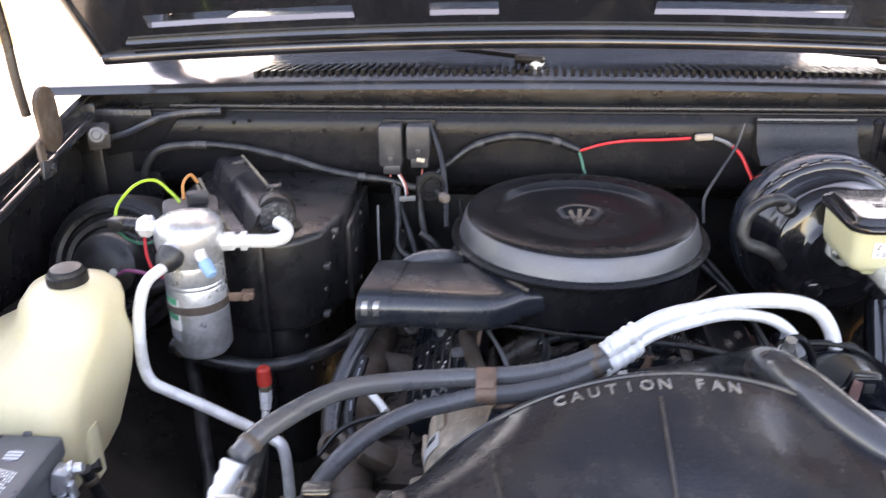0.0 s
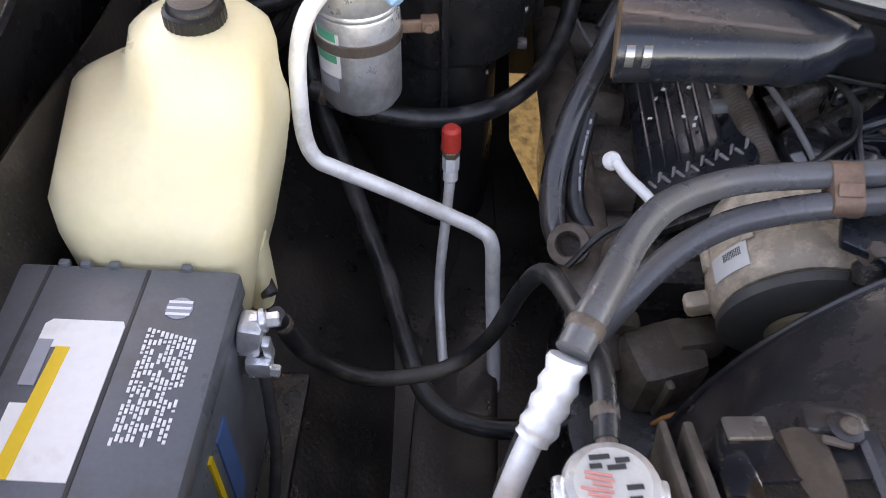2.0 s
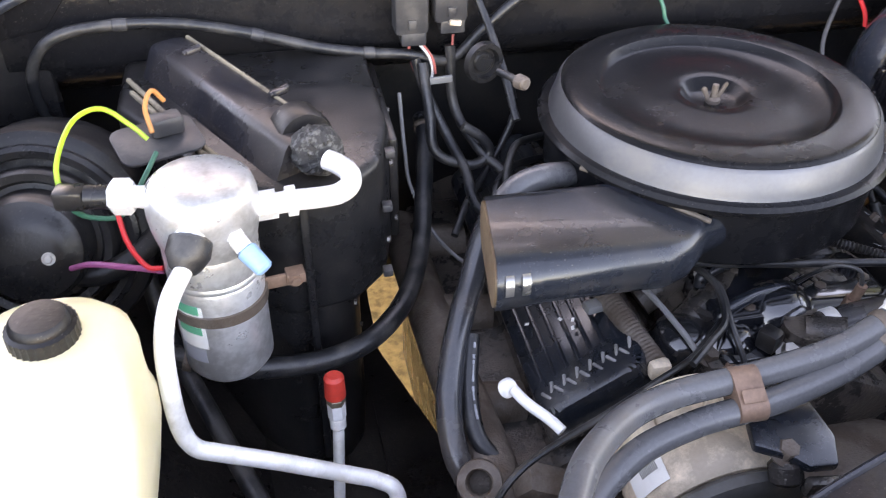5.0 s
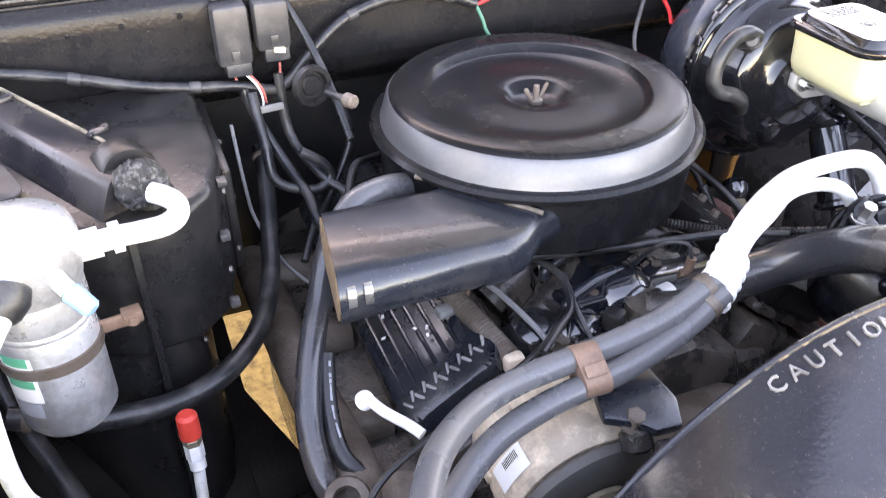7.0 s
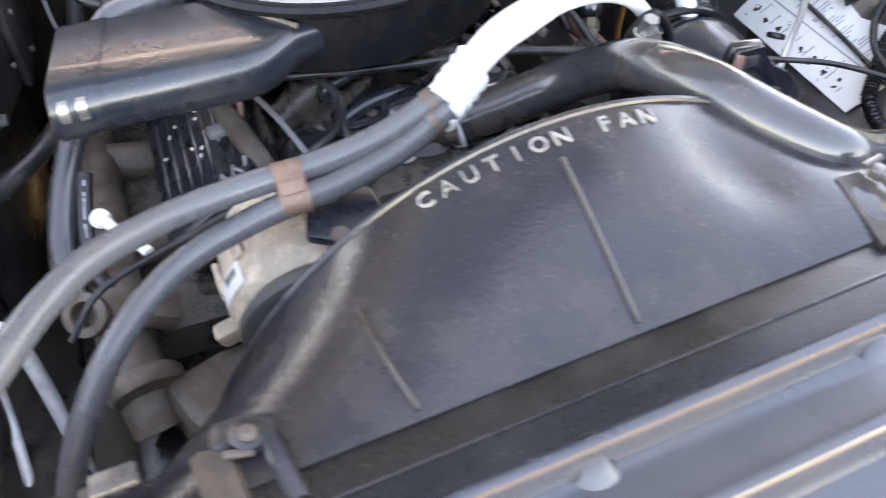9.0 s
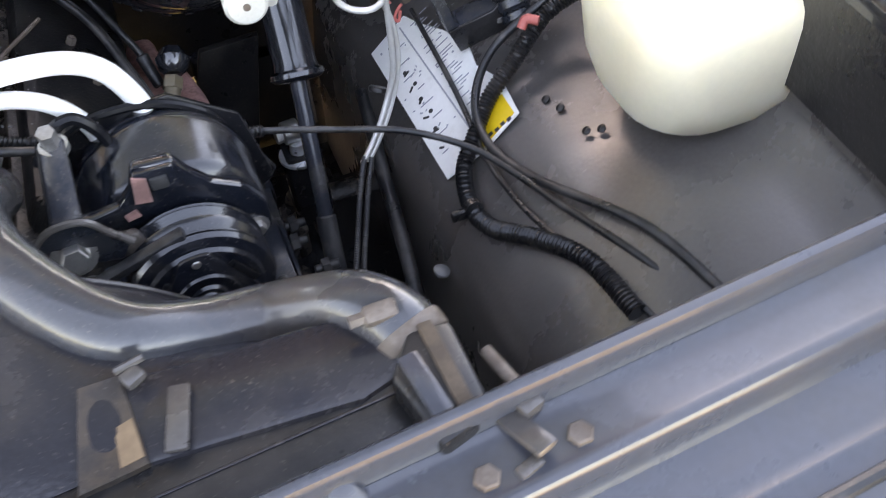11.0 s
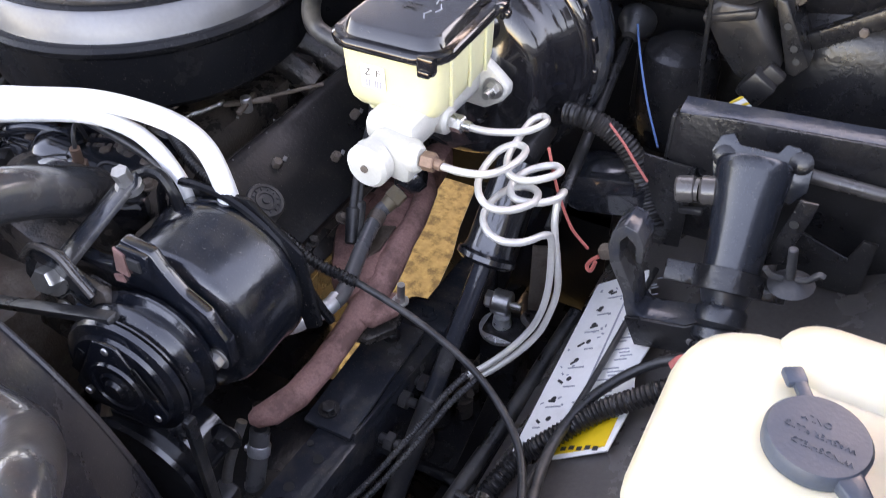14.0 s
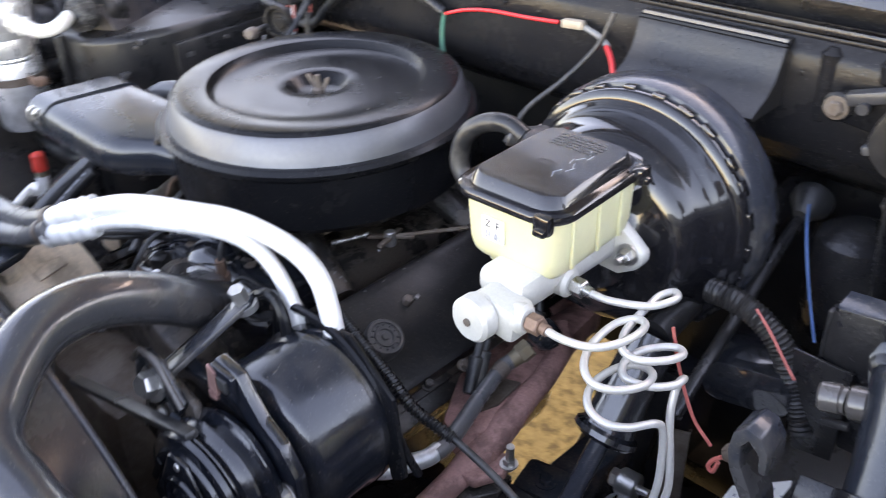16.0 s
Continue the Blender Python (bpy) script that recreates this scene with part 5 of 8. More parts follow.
part("tag", box((0.243, -0.262, 1.0135), (0.026, 0.013, 0.0008), 0.0, (25, -38, 30)), "paper", comp, "loose white tag")
arm = thing("adjuster_bracket", (0.215, -0.3, 1.03), "grimy steel adjuster arm with two bolts", "bracket")
ARM = frame_at((0.213, -0.292, 1.037), (0.05, 0.94, 0.34), (1, -0.1, 0.25))
part("arm", prism([(-0.040, -0.010), (0.045, -0.009), (0.056, 0.0), (0.045, 0.010), (-0.040, 0.012)], 0.006, ARM, 0.002), "chassis", arm)
part("arm_flange", prism([(-0.044, -0.013), (0.048, -0.012), (0.048, -0.008), (-0.044, -0.009)], 0.016, ARM, 0.0015), "satin", arm)
part("fork_plate", prism([(0.177, 1.007), (0.186, 1.028), (0.205, 1.046), (0.228, 1.046), (0.240, 1.030), (0.252, 1.016), (0.242, 1.000), (0.224, 1.004), (0.208, 0.990), (0.186, 0.992)], 0.007, frame_at((0, -0.330, 0), (1, 0, 0), (0, 0, 1)), 0.002), "compaint", arm)
part("fork_edge", tube([(0.186, -0.338, 1.029), (0.205, -0.338, 1.047), (0.228, -0.338, 1.047), (0.241, -0.338, 1.031), (0.253, -0.338, 1.016)], 0.0028, 8), "wheelarch", arm, "worn bare edge")
part("bolt", join(bolt_bm((0.213, -0.338, 1.019), (0.1, -1, 0.35), 0.0105, 0.012), bolt_bm((0.214, -0.338, 0.985), (0, -1, 0.2), 0.006, 0.006)), "steel", arm, "shiny hexagon bolt")
part("bolt", join(rod((0.217, -0.250, 1.045), (0.217, -0.256, 1.066), 0.007, 6), rod((0.217, -0.25, 1.044), (0.217, -0.251, 1.05), 0.011, 16)), "steel", arm)
part("plate", prism([(-0.05, -0.035), (0.02, -0.05), (0.05, -0.02), (0.035, 0.03), (-0.03, 0.04)], 0.010, frame_at((0.222, -0.326, 0.985), (1, 0, 0), (0, 0.15, 1)), 0.004), "iron", arm)
part("hook", tube([(0.200, -0.245, 1.03), (0.215, -0.238, 1.050), (0.235, -0.234, 1.055), (0.25, -0.236, 1.035), (0.252, -0.24, 1.01)], 0.005, 8), "satin", arm)
cover = thing("compressor_shelf", (0.29, -0.23, 1.0), "black steel bracket plate behind the compressor", "bracket")
part("plate", prism([(-0.075, 0), (-0.06, 0.05), (0.02, 0.055), (0.07, 0.02), (0.085, -0.05), (0.07, -0.06), (0.05, 0.0)], 0.006, frame_at((0.285, -0.215, 0.985), (1, 0, 0), (0, 0.1, 1)), 0.002), "satin", cover)
part("edge", tube([(0.21, -0.222, 0.99), (0.225, -0.221, 1.035), (0.285, -0.219, 1.04), (0.332, -0.218, 1.012), (0.36, -0.215, 0.955), (0.37, -0.21, 0.93)], 0.004, 8), "satin", cover)
belt = thing("drive_belt", (0.1, -0.38, 0.9), "worn rubber drive belt to the compressor pulley", "belt")
part("belt", join(box((0.175, -0.350, 0.982), (0.24, 0.011, 0.007), 0.002, (0, -19, 0)), box((0.345, -0.358, 0.86), (0.007, 0.010, 0.18), 0.002)), "rubber", belt)
pump = thing("steering_pump", (0.29, -0.34, 0.83), "black power steering pump pulley below the compressor", "pulley")
part("pulley", lathe([(0.0, 0.004), (0.02, 0.0), (0.055, 0.006), (0.068, 0.0), (0.070, 0.004), (0.062, 0.012), (0.070, 0.02), (0.05, 0.022)], between((0.268, -0.368, 0.832), (0.266, -0.32, 0.832)), 44), "gloss", pump)
part("body", lathe([(0.03, 0), (0.034, 0.01), (0.034, 0.05), (0.02, 0.06)], between((0.275, -0.345, 0.825), (0.270, -0.24, 0.820)), 28), "gloss", pump)

# heater case and blower
case = thing("evaporator_case", (-0.46, 0.05, 0.9), "black plastic evaporator case with a dusty ridged top", "heater case")
OUT = [(-0.60, 0.21), (-0.336, 0.21), (-0.336, 0.02), (-0.352, -0.045), (-0.385, -0.080), (-0.445, -0.092), (-0.495, -0.06), (-0.60, 0.10)]
part("body", prism(OUT, 0.140, Matrix.Translation((0, 0, 0.960)), 0.010, 3), "plastic", case, smooth=30)
part("lower_body", prism([(-0.60, 0.21), (-0.378, 0.21), (-0.374, 0.02), (-0.384, -0.045), (-0.405, -0.075), (-0.445, -0.086), (-0.490, -0.055), (-0.60, 0.10)], 0.262, Matrix.Translation((0, 0, 0.715)), 0.010, 3), "plastic", case, smooth=30)
RG = frame_at((-0.483, 0.065, 1.10), (0.87, 0.485, 0), (-0.485, 0.87, 0))
part("ridge", moved(loft([[(x * w, y, z) for x, z in ((-0.040, -0.01), (0.048, -0.01), (0.026, 0.024), (0.0225, 0.0295), (0.017, 0.0325), (-0.014, 0.0325), (-0.0195, 0.0305), (-0.0235, 0.025))] for y, w in ((-0.133, 0.96), (-0.128, 1.0), (0.0, 1.0), (0.13, 0.95))]), RG), "shroud", case, smooth=45)
part("seam", moved(tube([(0.020, -0.125, 0.031), (0.020, 0.0, 0.032), (0.020, 0.125, 0.032)], 0.0022, 8), RG), "tanseam", case, "dusty seam")
part("seam", moved(tube([(-0.056, -0.125, 0.004), (-0.056, 0.0, 0.004), (-0.052, 0.125, 0.004)], 0.0028, 8), RG), "tanseam", case, "dusty seam")
part("seam", moved(tube([(-0.062, -0.10, 0.002), (-0.062, 0.0, 0.002), (-0.060, 0.10, 0.002)], 0.0028, 8), RG), "tanseam", case, "dusty seam")
part("side_flange", box((-0.332, 0.11, 1.02), (0.010, 0.18, 0.12), 0.004), "plastic", case)
part("front_flange", box((-0.428, -0.094, 0.93), (0.008, 0.012, 0.34), 0.003), "plastic", case)
for y, z in ((-0.05, 1.05), (0.04, 1.06), (0.12, 1.04), (-0.06, 0.98), (-0.02, 1.09)):
    part("clip", box((-0.331 - max(0, 0.02 - y) * 0.26, y, z), (0.010, 0.012, 0.008), 0.002), "relay", case)
for x, y in ((-0.437, 0.036), (-0.520, 0.142)):
    part("clip_lump", join(box((x, y, 1.1345), (0.018, 0.010, 0.007), 0.003, (0, 0, 35)), rod((x - 0.009, y - 0.006, 1.134), (x + 0.008, y + 0.006, 1.136), 0.003, 10)), "shroud", case, "dusty metal clip")
boot = lathe([(0.016, -0.010), (0.022, 0.0), (0.0225, 0.010), (0.0215, 0.016), (0.019, 0.019), (0.014, 0.022), (0.009, 0.023)], between((-0.412, -0.055, 1.124), (-0.402, -0.094, 1.129)), 40)
rnd = random.Random(6)
for v in boot.verts:
    v.co += Vector((rnd.uniform(-1, 1), rnd.uniform(-1, 1), rnd.uniform(-1, 1))) * 0.0016
part("pipe_boot", boot, "foam", case, "crumbling black foam boot round the pipe", smooth=20)
part("boot_collar", lathe([(0.0265, -0.03), (0.0265, -0.002), (0.0245, 0.003), (0.021, 0.003)], between((-0.418, -0.036, 1.121), (-0.406, -0.078, 1.126)), 32), "plastic", case)
for y, z in ((-0.062, 1.02), (-0.055, 0.94), (-0.03, 1.085), (0.0, 1.0), (0.02, 0.93), (0.05, 1.03), (0.08, 0.97), (0.10, 1.07), (-0.045, 0.88), (0.0, 0.86)):
    part("flange_screw", bolt_bm(((-0.3265 if z > 0.965 else -0.3725) - max(0, 0.03 - y) * (0.27 if z > 0.965 else 0.16), y, z), (1, -0.3, 0.1), 0.0032, 0.003, False), "wheelarch", case)
part("rust_bolt", bolt_bm((-0.345, 0.204, 1.085), (0, -1, 0.3), 0.006, 0.006), "copper", case)
plate = part("resistor_plate", join(prism(rounded(0, 0, 0.075, 0.055, 0.012), 0.003, frame_at((-0.548, -0.01, 1.118), (0.9, 0.35, 0), (-0.3, 0.9, 0.15)), 0.001), box((-0.54, 0.0, 1.130), (0.03, 0.02, 0.018), 0.004, (0, 0, 20))), "relay", case)
blow = thing("blower_motor", (-0.68, 0.07, 0.95), "black round blower motor housing with a stepped cover", "blower")
BL = between((-0.672, 0.0, 1.02), (-0.672, -0.1, 1.06))
part("scroll", lathe([(0.0, 0.012), (0.094, 0.012), (0.103, 0.008), (0.106, 0.0), (0.106, -0.075), (0.094, -0.088)], BL, 48), "cover", blow)
part("ring", lathe([(0.092, 0.010), (0.0905, 0.017), (0.086, 0.0195), (0.080, 0.0175), (0.078, 0.012)], BL, 48), "plastic", blow)
part("ring", lathe([(0.072, 0.010), (0.071, 0.024), (0.067, 0.0285), (0.060, 0.027), (0.057, 0.020)], BL, 48), "plastic", blow)
part("motor", lathe([(0.060, 0.010), (0.052, 0.020), (0.050, 0.044), (0.046, 0.050), (0.038, 0.0515), (0.034, 0.055), (0.020, 0.057), (0.0, 0.057)], BL, 44), "plastic", blow)
part("cooling_tube", tube([(-0.66, -0.03, 1.00), (-0.62, -0.04, 1.0), (-0.585, -0.03, 1.01), (-0.56, 0.0, 1.02)], 0.011, 10), "cover", blow)
part("stud", bolt_bm((-0.655, -0.055, 1.035), (0, -0.9, 0.4), 0.004, 0.004), "steel", blow)

# water hoses
clamped("heater_hose", [(-0.56, -0.115, 0.955), (-0.503, -0.127, 0.941), (-0.454, -0.121, 0.928), (-0.41, -0.117, 0.929), (-0.37, -0.098, 0.932), (-0.332, -0.044, 0.928), (-0.303, 0.035, 0.925), (-0.285, 0.11, 0.945), (-0.272, 0.17, 0.985), (-0.27, 0.205, 1.0)], 0.0105, "rubber", "black rubber heater hose", "hose", "heater hoses", 16)
clamped("heater_hose", [(-0.61, 0.10, 1.03), (-0.60, 0.05, 0.97), (-0.578, -0.015, 0.888), (-0.537, -0.107, 0.853), (-0.505, -0.186, 0.846), (-0.478, -0.248, 0.836), (-0.453, -0.323, 0.828), (-0.43, -0.37, 0.808), (-0.39, -0.39, 0.795), (-0.33, -0.39, 0.79), (-0.25, -0.37, 0.80)], 0.0095, "rubber", "black rubber heater hose", "hose", "heater hoses", 16)
clamped("overflow_hose", [(-0.532, -0.432, 0.995), (-0.525, -0.420, 0.945), (-0.512, -0.413, 0.915), (-0.48, -0.408, 0.888), (-0.444, -0.398, 0.876), (-0.407, -0.386, 0.878), (-0.376, -0.381, 0.915), (-0.358, -0.396, 0.99), (-0.346, -0.426, 1.045), (-0.332, -0.475, 1.068), (-0.322, -0.53, 1.082), (-0.322, -0.570, 1.078)], 0.0068, "rubber", "black rubber hose looping to the radiator neck", "hose", "", 14)
rh = thing("radiator_hose", (0.2, -0.4, 1.05), "thick black moulded upper radiator hose with clamps", "hose")
part("hose", tube([(0.036, -0.206, 0.960), (0.070, -0.208, 0.969), (0.107, -0.217, 0.983), (0.143, -0.232, 1.003), (0.164, -0.262, 1.030), (0.169, -0.303, 1.060), (0.172, -0.348, 1.082), (0.185, -0.394, 1.090), (0.210, -0.432, 1.081), (0.245, -0.462, 1.066), (0.285, -0.462, 1.046), (0.325, -0.460, 1.037), (0.352, -0.474, 1.048), (0.379, -0.497, 1.064), (0.398, -0.528, 1.062), (0.406, -0.56, 1.03), (0.405, -0.58, 0.98)], 0.0215, 28, 8), "moulded", rh)
part("clamp", lathe([(0.0225, 0), (0.0232, 0.001), (0.0232, 0.011), (0.0225, 0.012)], between((0.042, -0.2065, 0.9615), (0.056, -0.2075, 0.9655)), 28), "pipe", rh, "bright worm clamp")
cl = part("clamp", join(lathe([(0.0225, 0), (0.0232, 0.001), (0.0232, 0.011), (0.0225, 0.012)], between((0.396, -0.522, 1.063), (0.400, -0.534, 1.058)), 28), box((0.384, -0.520, 1.084), (0.020, 0.012, 0.010), 0.003, (20, 0, 0)), rod((0.366, -0.520, 1.084), (0.376, -0.520, 1.084), 0.004, 6)), "greyiron", rh, "worm clamp with its screw")
line("heat_riser_pipe", [(-0.255, -0.078, 1.042), (-0.268, -0.092, 1.020), (-0.279, -0.11, 1.0), (-0.292, -0.132, 0.983), (-0.309, -0.167, 0.957), (-0.320, -0.205, 0.930), (-0.320, -0.235, 0.907), (-0.312, -0.252, 0.89)], 0.0122, "moulded", "black tube from the exhaust to the air cleaner", "tube", "", 18)
line("spark_tube", [(-0.288, -0.15, 0.965), (-0.298, -0.19, 0.935), (-0.298, -0.225, 0.912), (-0.28, -0.25, 0.895)], 0.0085, "rubber", "black marked ignition lead boot", "lead", "", 12)
wc = thing("plug_elbow", (-0.26, -0.255, 0.975), "white plastic elbow connector", "connector")
part("head", lathe([(0.006, 0.0), (0.0085, 0.002), (0.0085, 0.007), (0.006, 0.010)], between((-0.277, -0.228, 0.972), (-0.270, -0.236, 0.985)), 18), "white", wc)
part("stem", tube([(-0.272, -0.236, 0.979), (-0.264, -0.250, 0.976), (-0.250, -0.268, 0.973), (-0.242, -0.280, 0.970)], 0.0048, 12), "white", wc)


# ---- bottles and battery ----
def bottle_ring(cx, cy, sx, sy, r, z):
    return [(x, y, z) for x, y in rounded(cx, cy, sx, sy, r, 6)]
cb = thing("coolant_bottle", (-0.635, -0.31, 0.95), "yellowed milky plastic coolant bottle with black screw cap", "coolant bottle")
def tank_ring(cx, cy, sx, sy, r, z):
    """A ring of the tank, whose outer front corner is cut back."""
    return [(x + (0.45 * (cy - y) * min(1, (cx - x) / 0.05) if x < cx and y < cy else 0), y, z) for x, y, z in bottle_ring(cx, cy, sx, sy, r, z)]
TANK = ((-0.632, -0.342, 0.08, 0.07, 0.020, 0.925), (-0.632, -0.341, 0.118, 0.120, 0.022, 0.929), (-0.633, -0.337, 0.134, 0.150, 0.024, 0.945), (-0.635, -0.328, 0.160, 0.180, 0.026, 0.992),
        (-0.636, -0.319, 0.176, 0.196, 0.030, 1.031), (-0.636, -0.316, 0.178, 0.195, 0.034, 1.050), (-0.632, -0.310, 0.168, 0.184, 0.042, 1.064), (-0.622, -0.297, 0.146, 0.160, 0.044, 1.0745), (-0.612, -0.283, 0.124, 0.134, 0.042, 1.0825),
        (-0.608, -0.275, 0.114, 0.120, 0.036, 1.096), (-0.607, -0.271, 0.108, 0.110, 0.036, 1.110), (-0.605, -0.268, 0.088, 0.092, 0.036, 1.1215), (-0.603, -0.266, 0.05, 0.05, 0.0249, 1.1265))
part("tank", loft([tank_ring(*row) for row in TANK]), "milk", cb)
part("foot", loft([bottle_ring(-0.562, -0.365, 0.02, 0.03, 0.008, z) for z in (0.935, 1.0)]), "milk", cb)
part("outlet", rod((-0.560, -0.366, 0.958), (-0.552, -0.378, 0.950), 0.007), "rubber", cb)
part("clip", box((-0.574, -0.388, 0.957), (0.02, 0.006, 0.012), 0.002), "copper", cb)
def scallop(r, z, n=30, depth=0.0008):
    return [(-0.603 + (r + depth * (i % 2)) * math.cos(math.pi * i / n), -0.266 + (r + depth * (i % 2)) * math.sin(math.pi * i / n), z) for i in range(2 * n)]
capc = part("cap", loft([scallop(0.0215, 1.1235), scallop(0.0222, 1.1260), scallop(0.0220, 1.1365), scallop(0.0197, 1.1380, 30, 0.0), scallop(0.0190, 1.1415, 30, 0.0), scallop(0.0168, 1.1440, 30, 0.0), scallop(0.008, 1.1445, 30, 0.0)]), "cover", cb, "ribbed black screw cap")
mk = moved(letters("COLD LEVEL", 0.0112, 0.0008), frame_at((-0.618, -0.4085, 0.985), (1, 0, 0.02), (0, -0.18, 1)))
part("level_mark", mk, "milk", cb, "raised COLD LEVEL lettering", smooth=0)
part("level_line", box((-0.618, -0.4095, 0.974), (0.070, 0.003, 0.0025), 0.001, (0, -2, 0)), "milk", cb)

bat = thing("battery", (-0.63, -0.52, 0.85), "dark grey car battery with white and yellow label, side terminals", "battery")
part("tray", box((-0.63, -0.515, 0.845), (0.20, 0.27, 0.012), 0.004), "bay", bat)
part("case", box((-0.630, -0.515, 0.935), (0.152, 0.182, 0.17), 0.008), "battery", bat)
part("lid", box((-0.630, -0.515, 1.018), (0.156, 0.186, 0.024), 0.005), "battery", bat)
for x in (-0.683, -0.615):
    part("lid_seam", box((x, -0.515, 1.0302), (0.0025, 0.178, 0.001), 0.0), "ink", bat, smooth=0)
for x in (-0.675, -0.66, -0.64, -0.59):
    part("lid_tab", box((x, -0.423, 1.028), (0.008, 0.006, 0.010), 0.002), "battery", bat)
lbl = part("label", prism([(-0.026, 0.03), (-0.022, 0.034), (0.024, 0.034), (0.026, 0.03), (0.026, -0.08), (-0.026, -0.08), (-0.026, -0.03), (-0.010, -0.03), (-0.010, 0.012), (-0.026, 0.012)], 0.0007, Matrix.Translation((-0.643, -0.505, 1.0300))), "paper", bat, "white label with yellow stripe")
part("stripe", prism([(-0.0035, 0.012), (0.0055, 0.012), (0.001, -0.08), (-0.009, -0.08)], 0.0006, Matrix.Translation((-0.652, -0.505, 1.0306))), "yellow", lbl)
part("grey_field", box((-0.664, -0.505, 1.0307), (0.010, 0.035, 0.0006)), "inkgrey", lbl, smooth=0)
rnd = random.Random(11)
for i in range(11):
    y = -0.475 - 0.0008 * i
    while y > -0.556:
        w = rnd.uniform(0.0012, 0.0052)
        if rnd.random() < 0.86:
            part("fine_print", box((-0.6005 + 0.0031 * i, y - w / 2, 1.0306), (0.0019, w, 0.0006)), "paper", bat, smooth=0)
        y -= w + rnd.uniform(0.0008, 0.0022)
part("emblem", lathe([(0.009, 1.0302), (0.009, 1.0308), (0, 1.0308)], Matrix.Translation((-0.586, -0.458, 0)), 20), "inkgrey", bat)
for a in range(3):
    part("emblem_bar", box((-0.586, -0.453 - 0.005 * a, 1.0309), (0.016, 0.002, 0.0006)), "paper", bat, smooth=0)
part("side_stripe", box((-0.5535, -0.52, 0.94), (0.002, 0.020, 0.09), 0.0), "bluewire", bat, smooth=0)
part("side_stripe", box((-0.5530, -0.545, 0.94), (0.002, 0.006, 0.10), 0.0), "yellow", bat, smooth=0)
term = part("terminal", join(box((-0.545, -0.452, 0.998), (0.018, 0.022, 0.030), 0.004, (0, 10, 0)), rod((-0.545, -0.450, 1.008), (-0.524, -0.447, 1.010), 0.0058, 6, None, 0.001), rod((-0.538, -0.449, 1.009), (-0.533, -0.448, 1.0095), 0.0085, 16, None, 0.001),
        box((-0.540, -0.463, 0.976), (0.020, 0.012, 0.018), 0.004), rod((-0.532, -0.466, 0.976), (-0.525, -0.466, 0.975), 0.005, 6, None, 0.001), box((-0.533, -0.458, 0.990), (0.006, 0.010, 0.022), 0.002, (8, 0, 0))), "alu", bat, "corroded steel side terminal bolts")
part("cable", tube([(-0.540, -0.458, 0.985), (-0.536, -0.470, 0.95), (-0.535, -0.485, 0.90), (-0.54, -0.50, 0.85)], 0.0045, 12), "relay", bat)

wb = thing("washer_bottle", (0.77, -0.27, 0.95), "milky white windshield washer bottle with a dark snap cap", "washer bottle")
part("tank", loft([bottle_ring(x, y + 0.008, sx, sy, r, z) for x, y, sx, sy, r, z in ((0.762, -0.310, 0.07, 0.055, 0.026, 0.953), (0.760, -0.308, 0.135, 0.115, 0.05, 0.957), (0.759, -0.303, 0.180, 0.150, 0.055, 0.970), (0.761, -0.300, 0.198, 0.166, 0.052, 0.997), (0.761, -0.298, 0.202, 0.171, 0.046, 1.035),
                   (0.759, -0.297, 0.205, 0.172, 0.044, 1.060), (0.760, -0.297, 0.198, 0.166, 0.042, 1.073), (0.760, -0.297, 0.184, 0.152, 0.040, 1.0815), (0.761, -0.297, 0.155, 0.125, 0.038, 1.0865), (0.762, -0.297, 0.05, 0.05, 0.02, 1.0880))]), "milkwhite", wb)
part("shoulder", loft([bottle_ring(x, y, sx, sy, r, z) for x, y, sx, sy, r, z in ((0.785, -0.222, 0.15, 0.06, 0.025, 0.975), (0.783, -0.222, 0.160, 0.072, 0.034, 1.04), (0.783, -0.222, 0.160, 0.072, 0.034, 1.068), (0.784, -0.222, 0.150, 0.064, 0.030, 1.083), (0.785, -0.223, 0.124, 0.046, 0.021, 1.0915), (0.786, -0.224, 0.06, 0.02, 0.009, 1.094))]), "milkwhite", wb)
part("dimple", lathe([(0.0, 0.002), (0.004, 0.0022), (0.007, 0.001), (0.008, -0.001)], between((0.812, -0.3755, 1.028), (0.816, -0.40, 1.03)), 16), "capgrey", wb, "dark grey stub on the bottle side")
wc2 = part("cap", join(lathe([(0.024, 1.088), (0.0268, 1.089), (0.0272, 1.097), (0.0255, 1.0995), (0.0, 1.1)], Matrix.Translation((0.740, -0.289, 0)), 40),
         prism([(-0.008, 0), (0.008, 0), (0.006, -0.018), (0.0, -0.022), (-0.006, -0.018)], 0.009, frame_at((0.756, -0.304, 1.0895), (0.8, 0.6, 0), (-0.6, 0.8, 0)), 0.002),
         box((0.729, -0.261, 1.094), (0.008, 0.026, 0.005), 0.002, (0, 0, 30)), box((0.7215, -0.2505, 1.094), (0.012, 0.012, 0.006), 0.002, (0, 0, 30))), "capgrey", wb, "dark blue-grey snap cap with raised writing")
for i, (txt, dy) in enumerate((("ONLY", 0.008), ("WASHER FLUID", -0.001), ("WINDSHIELD", -0.010))):
    part("cap_writing", moved(letters(txt, 0.0052 if i else 0.0058, 0.00025), frame_at((0.740 - dy * 0.30, -0.289 + dy, 1.1003), (-1, 0.1, 0), (-0.3, -1, 0))), "capgrey", wc2, "raised letters", smooth=0)

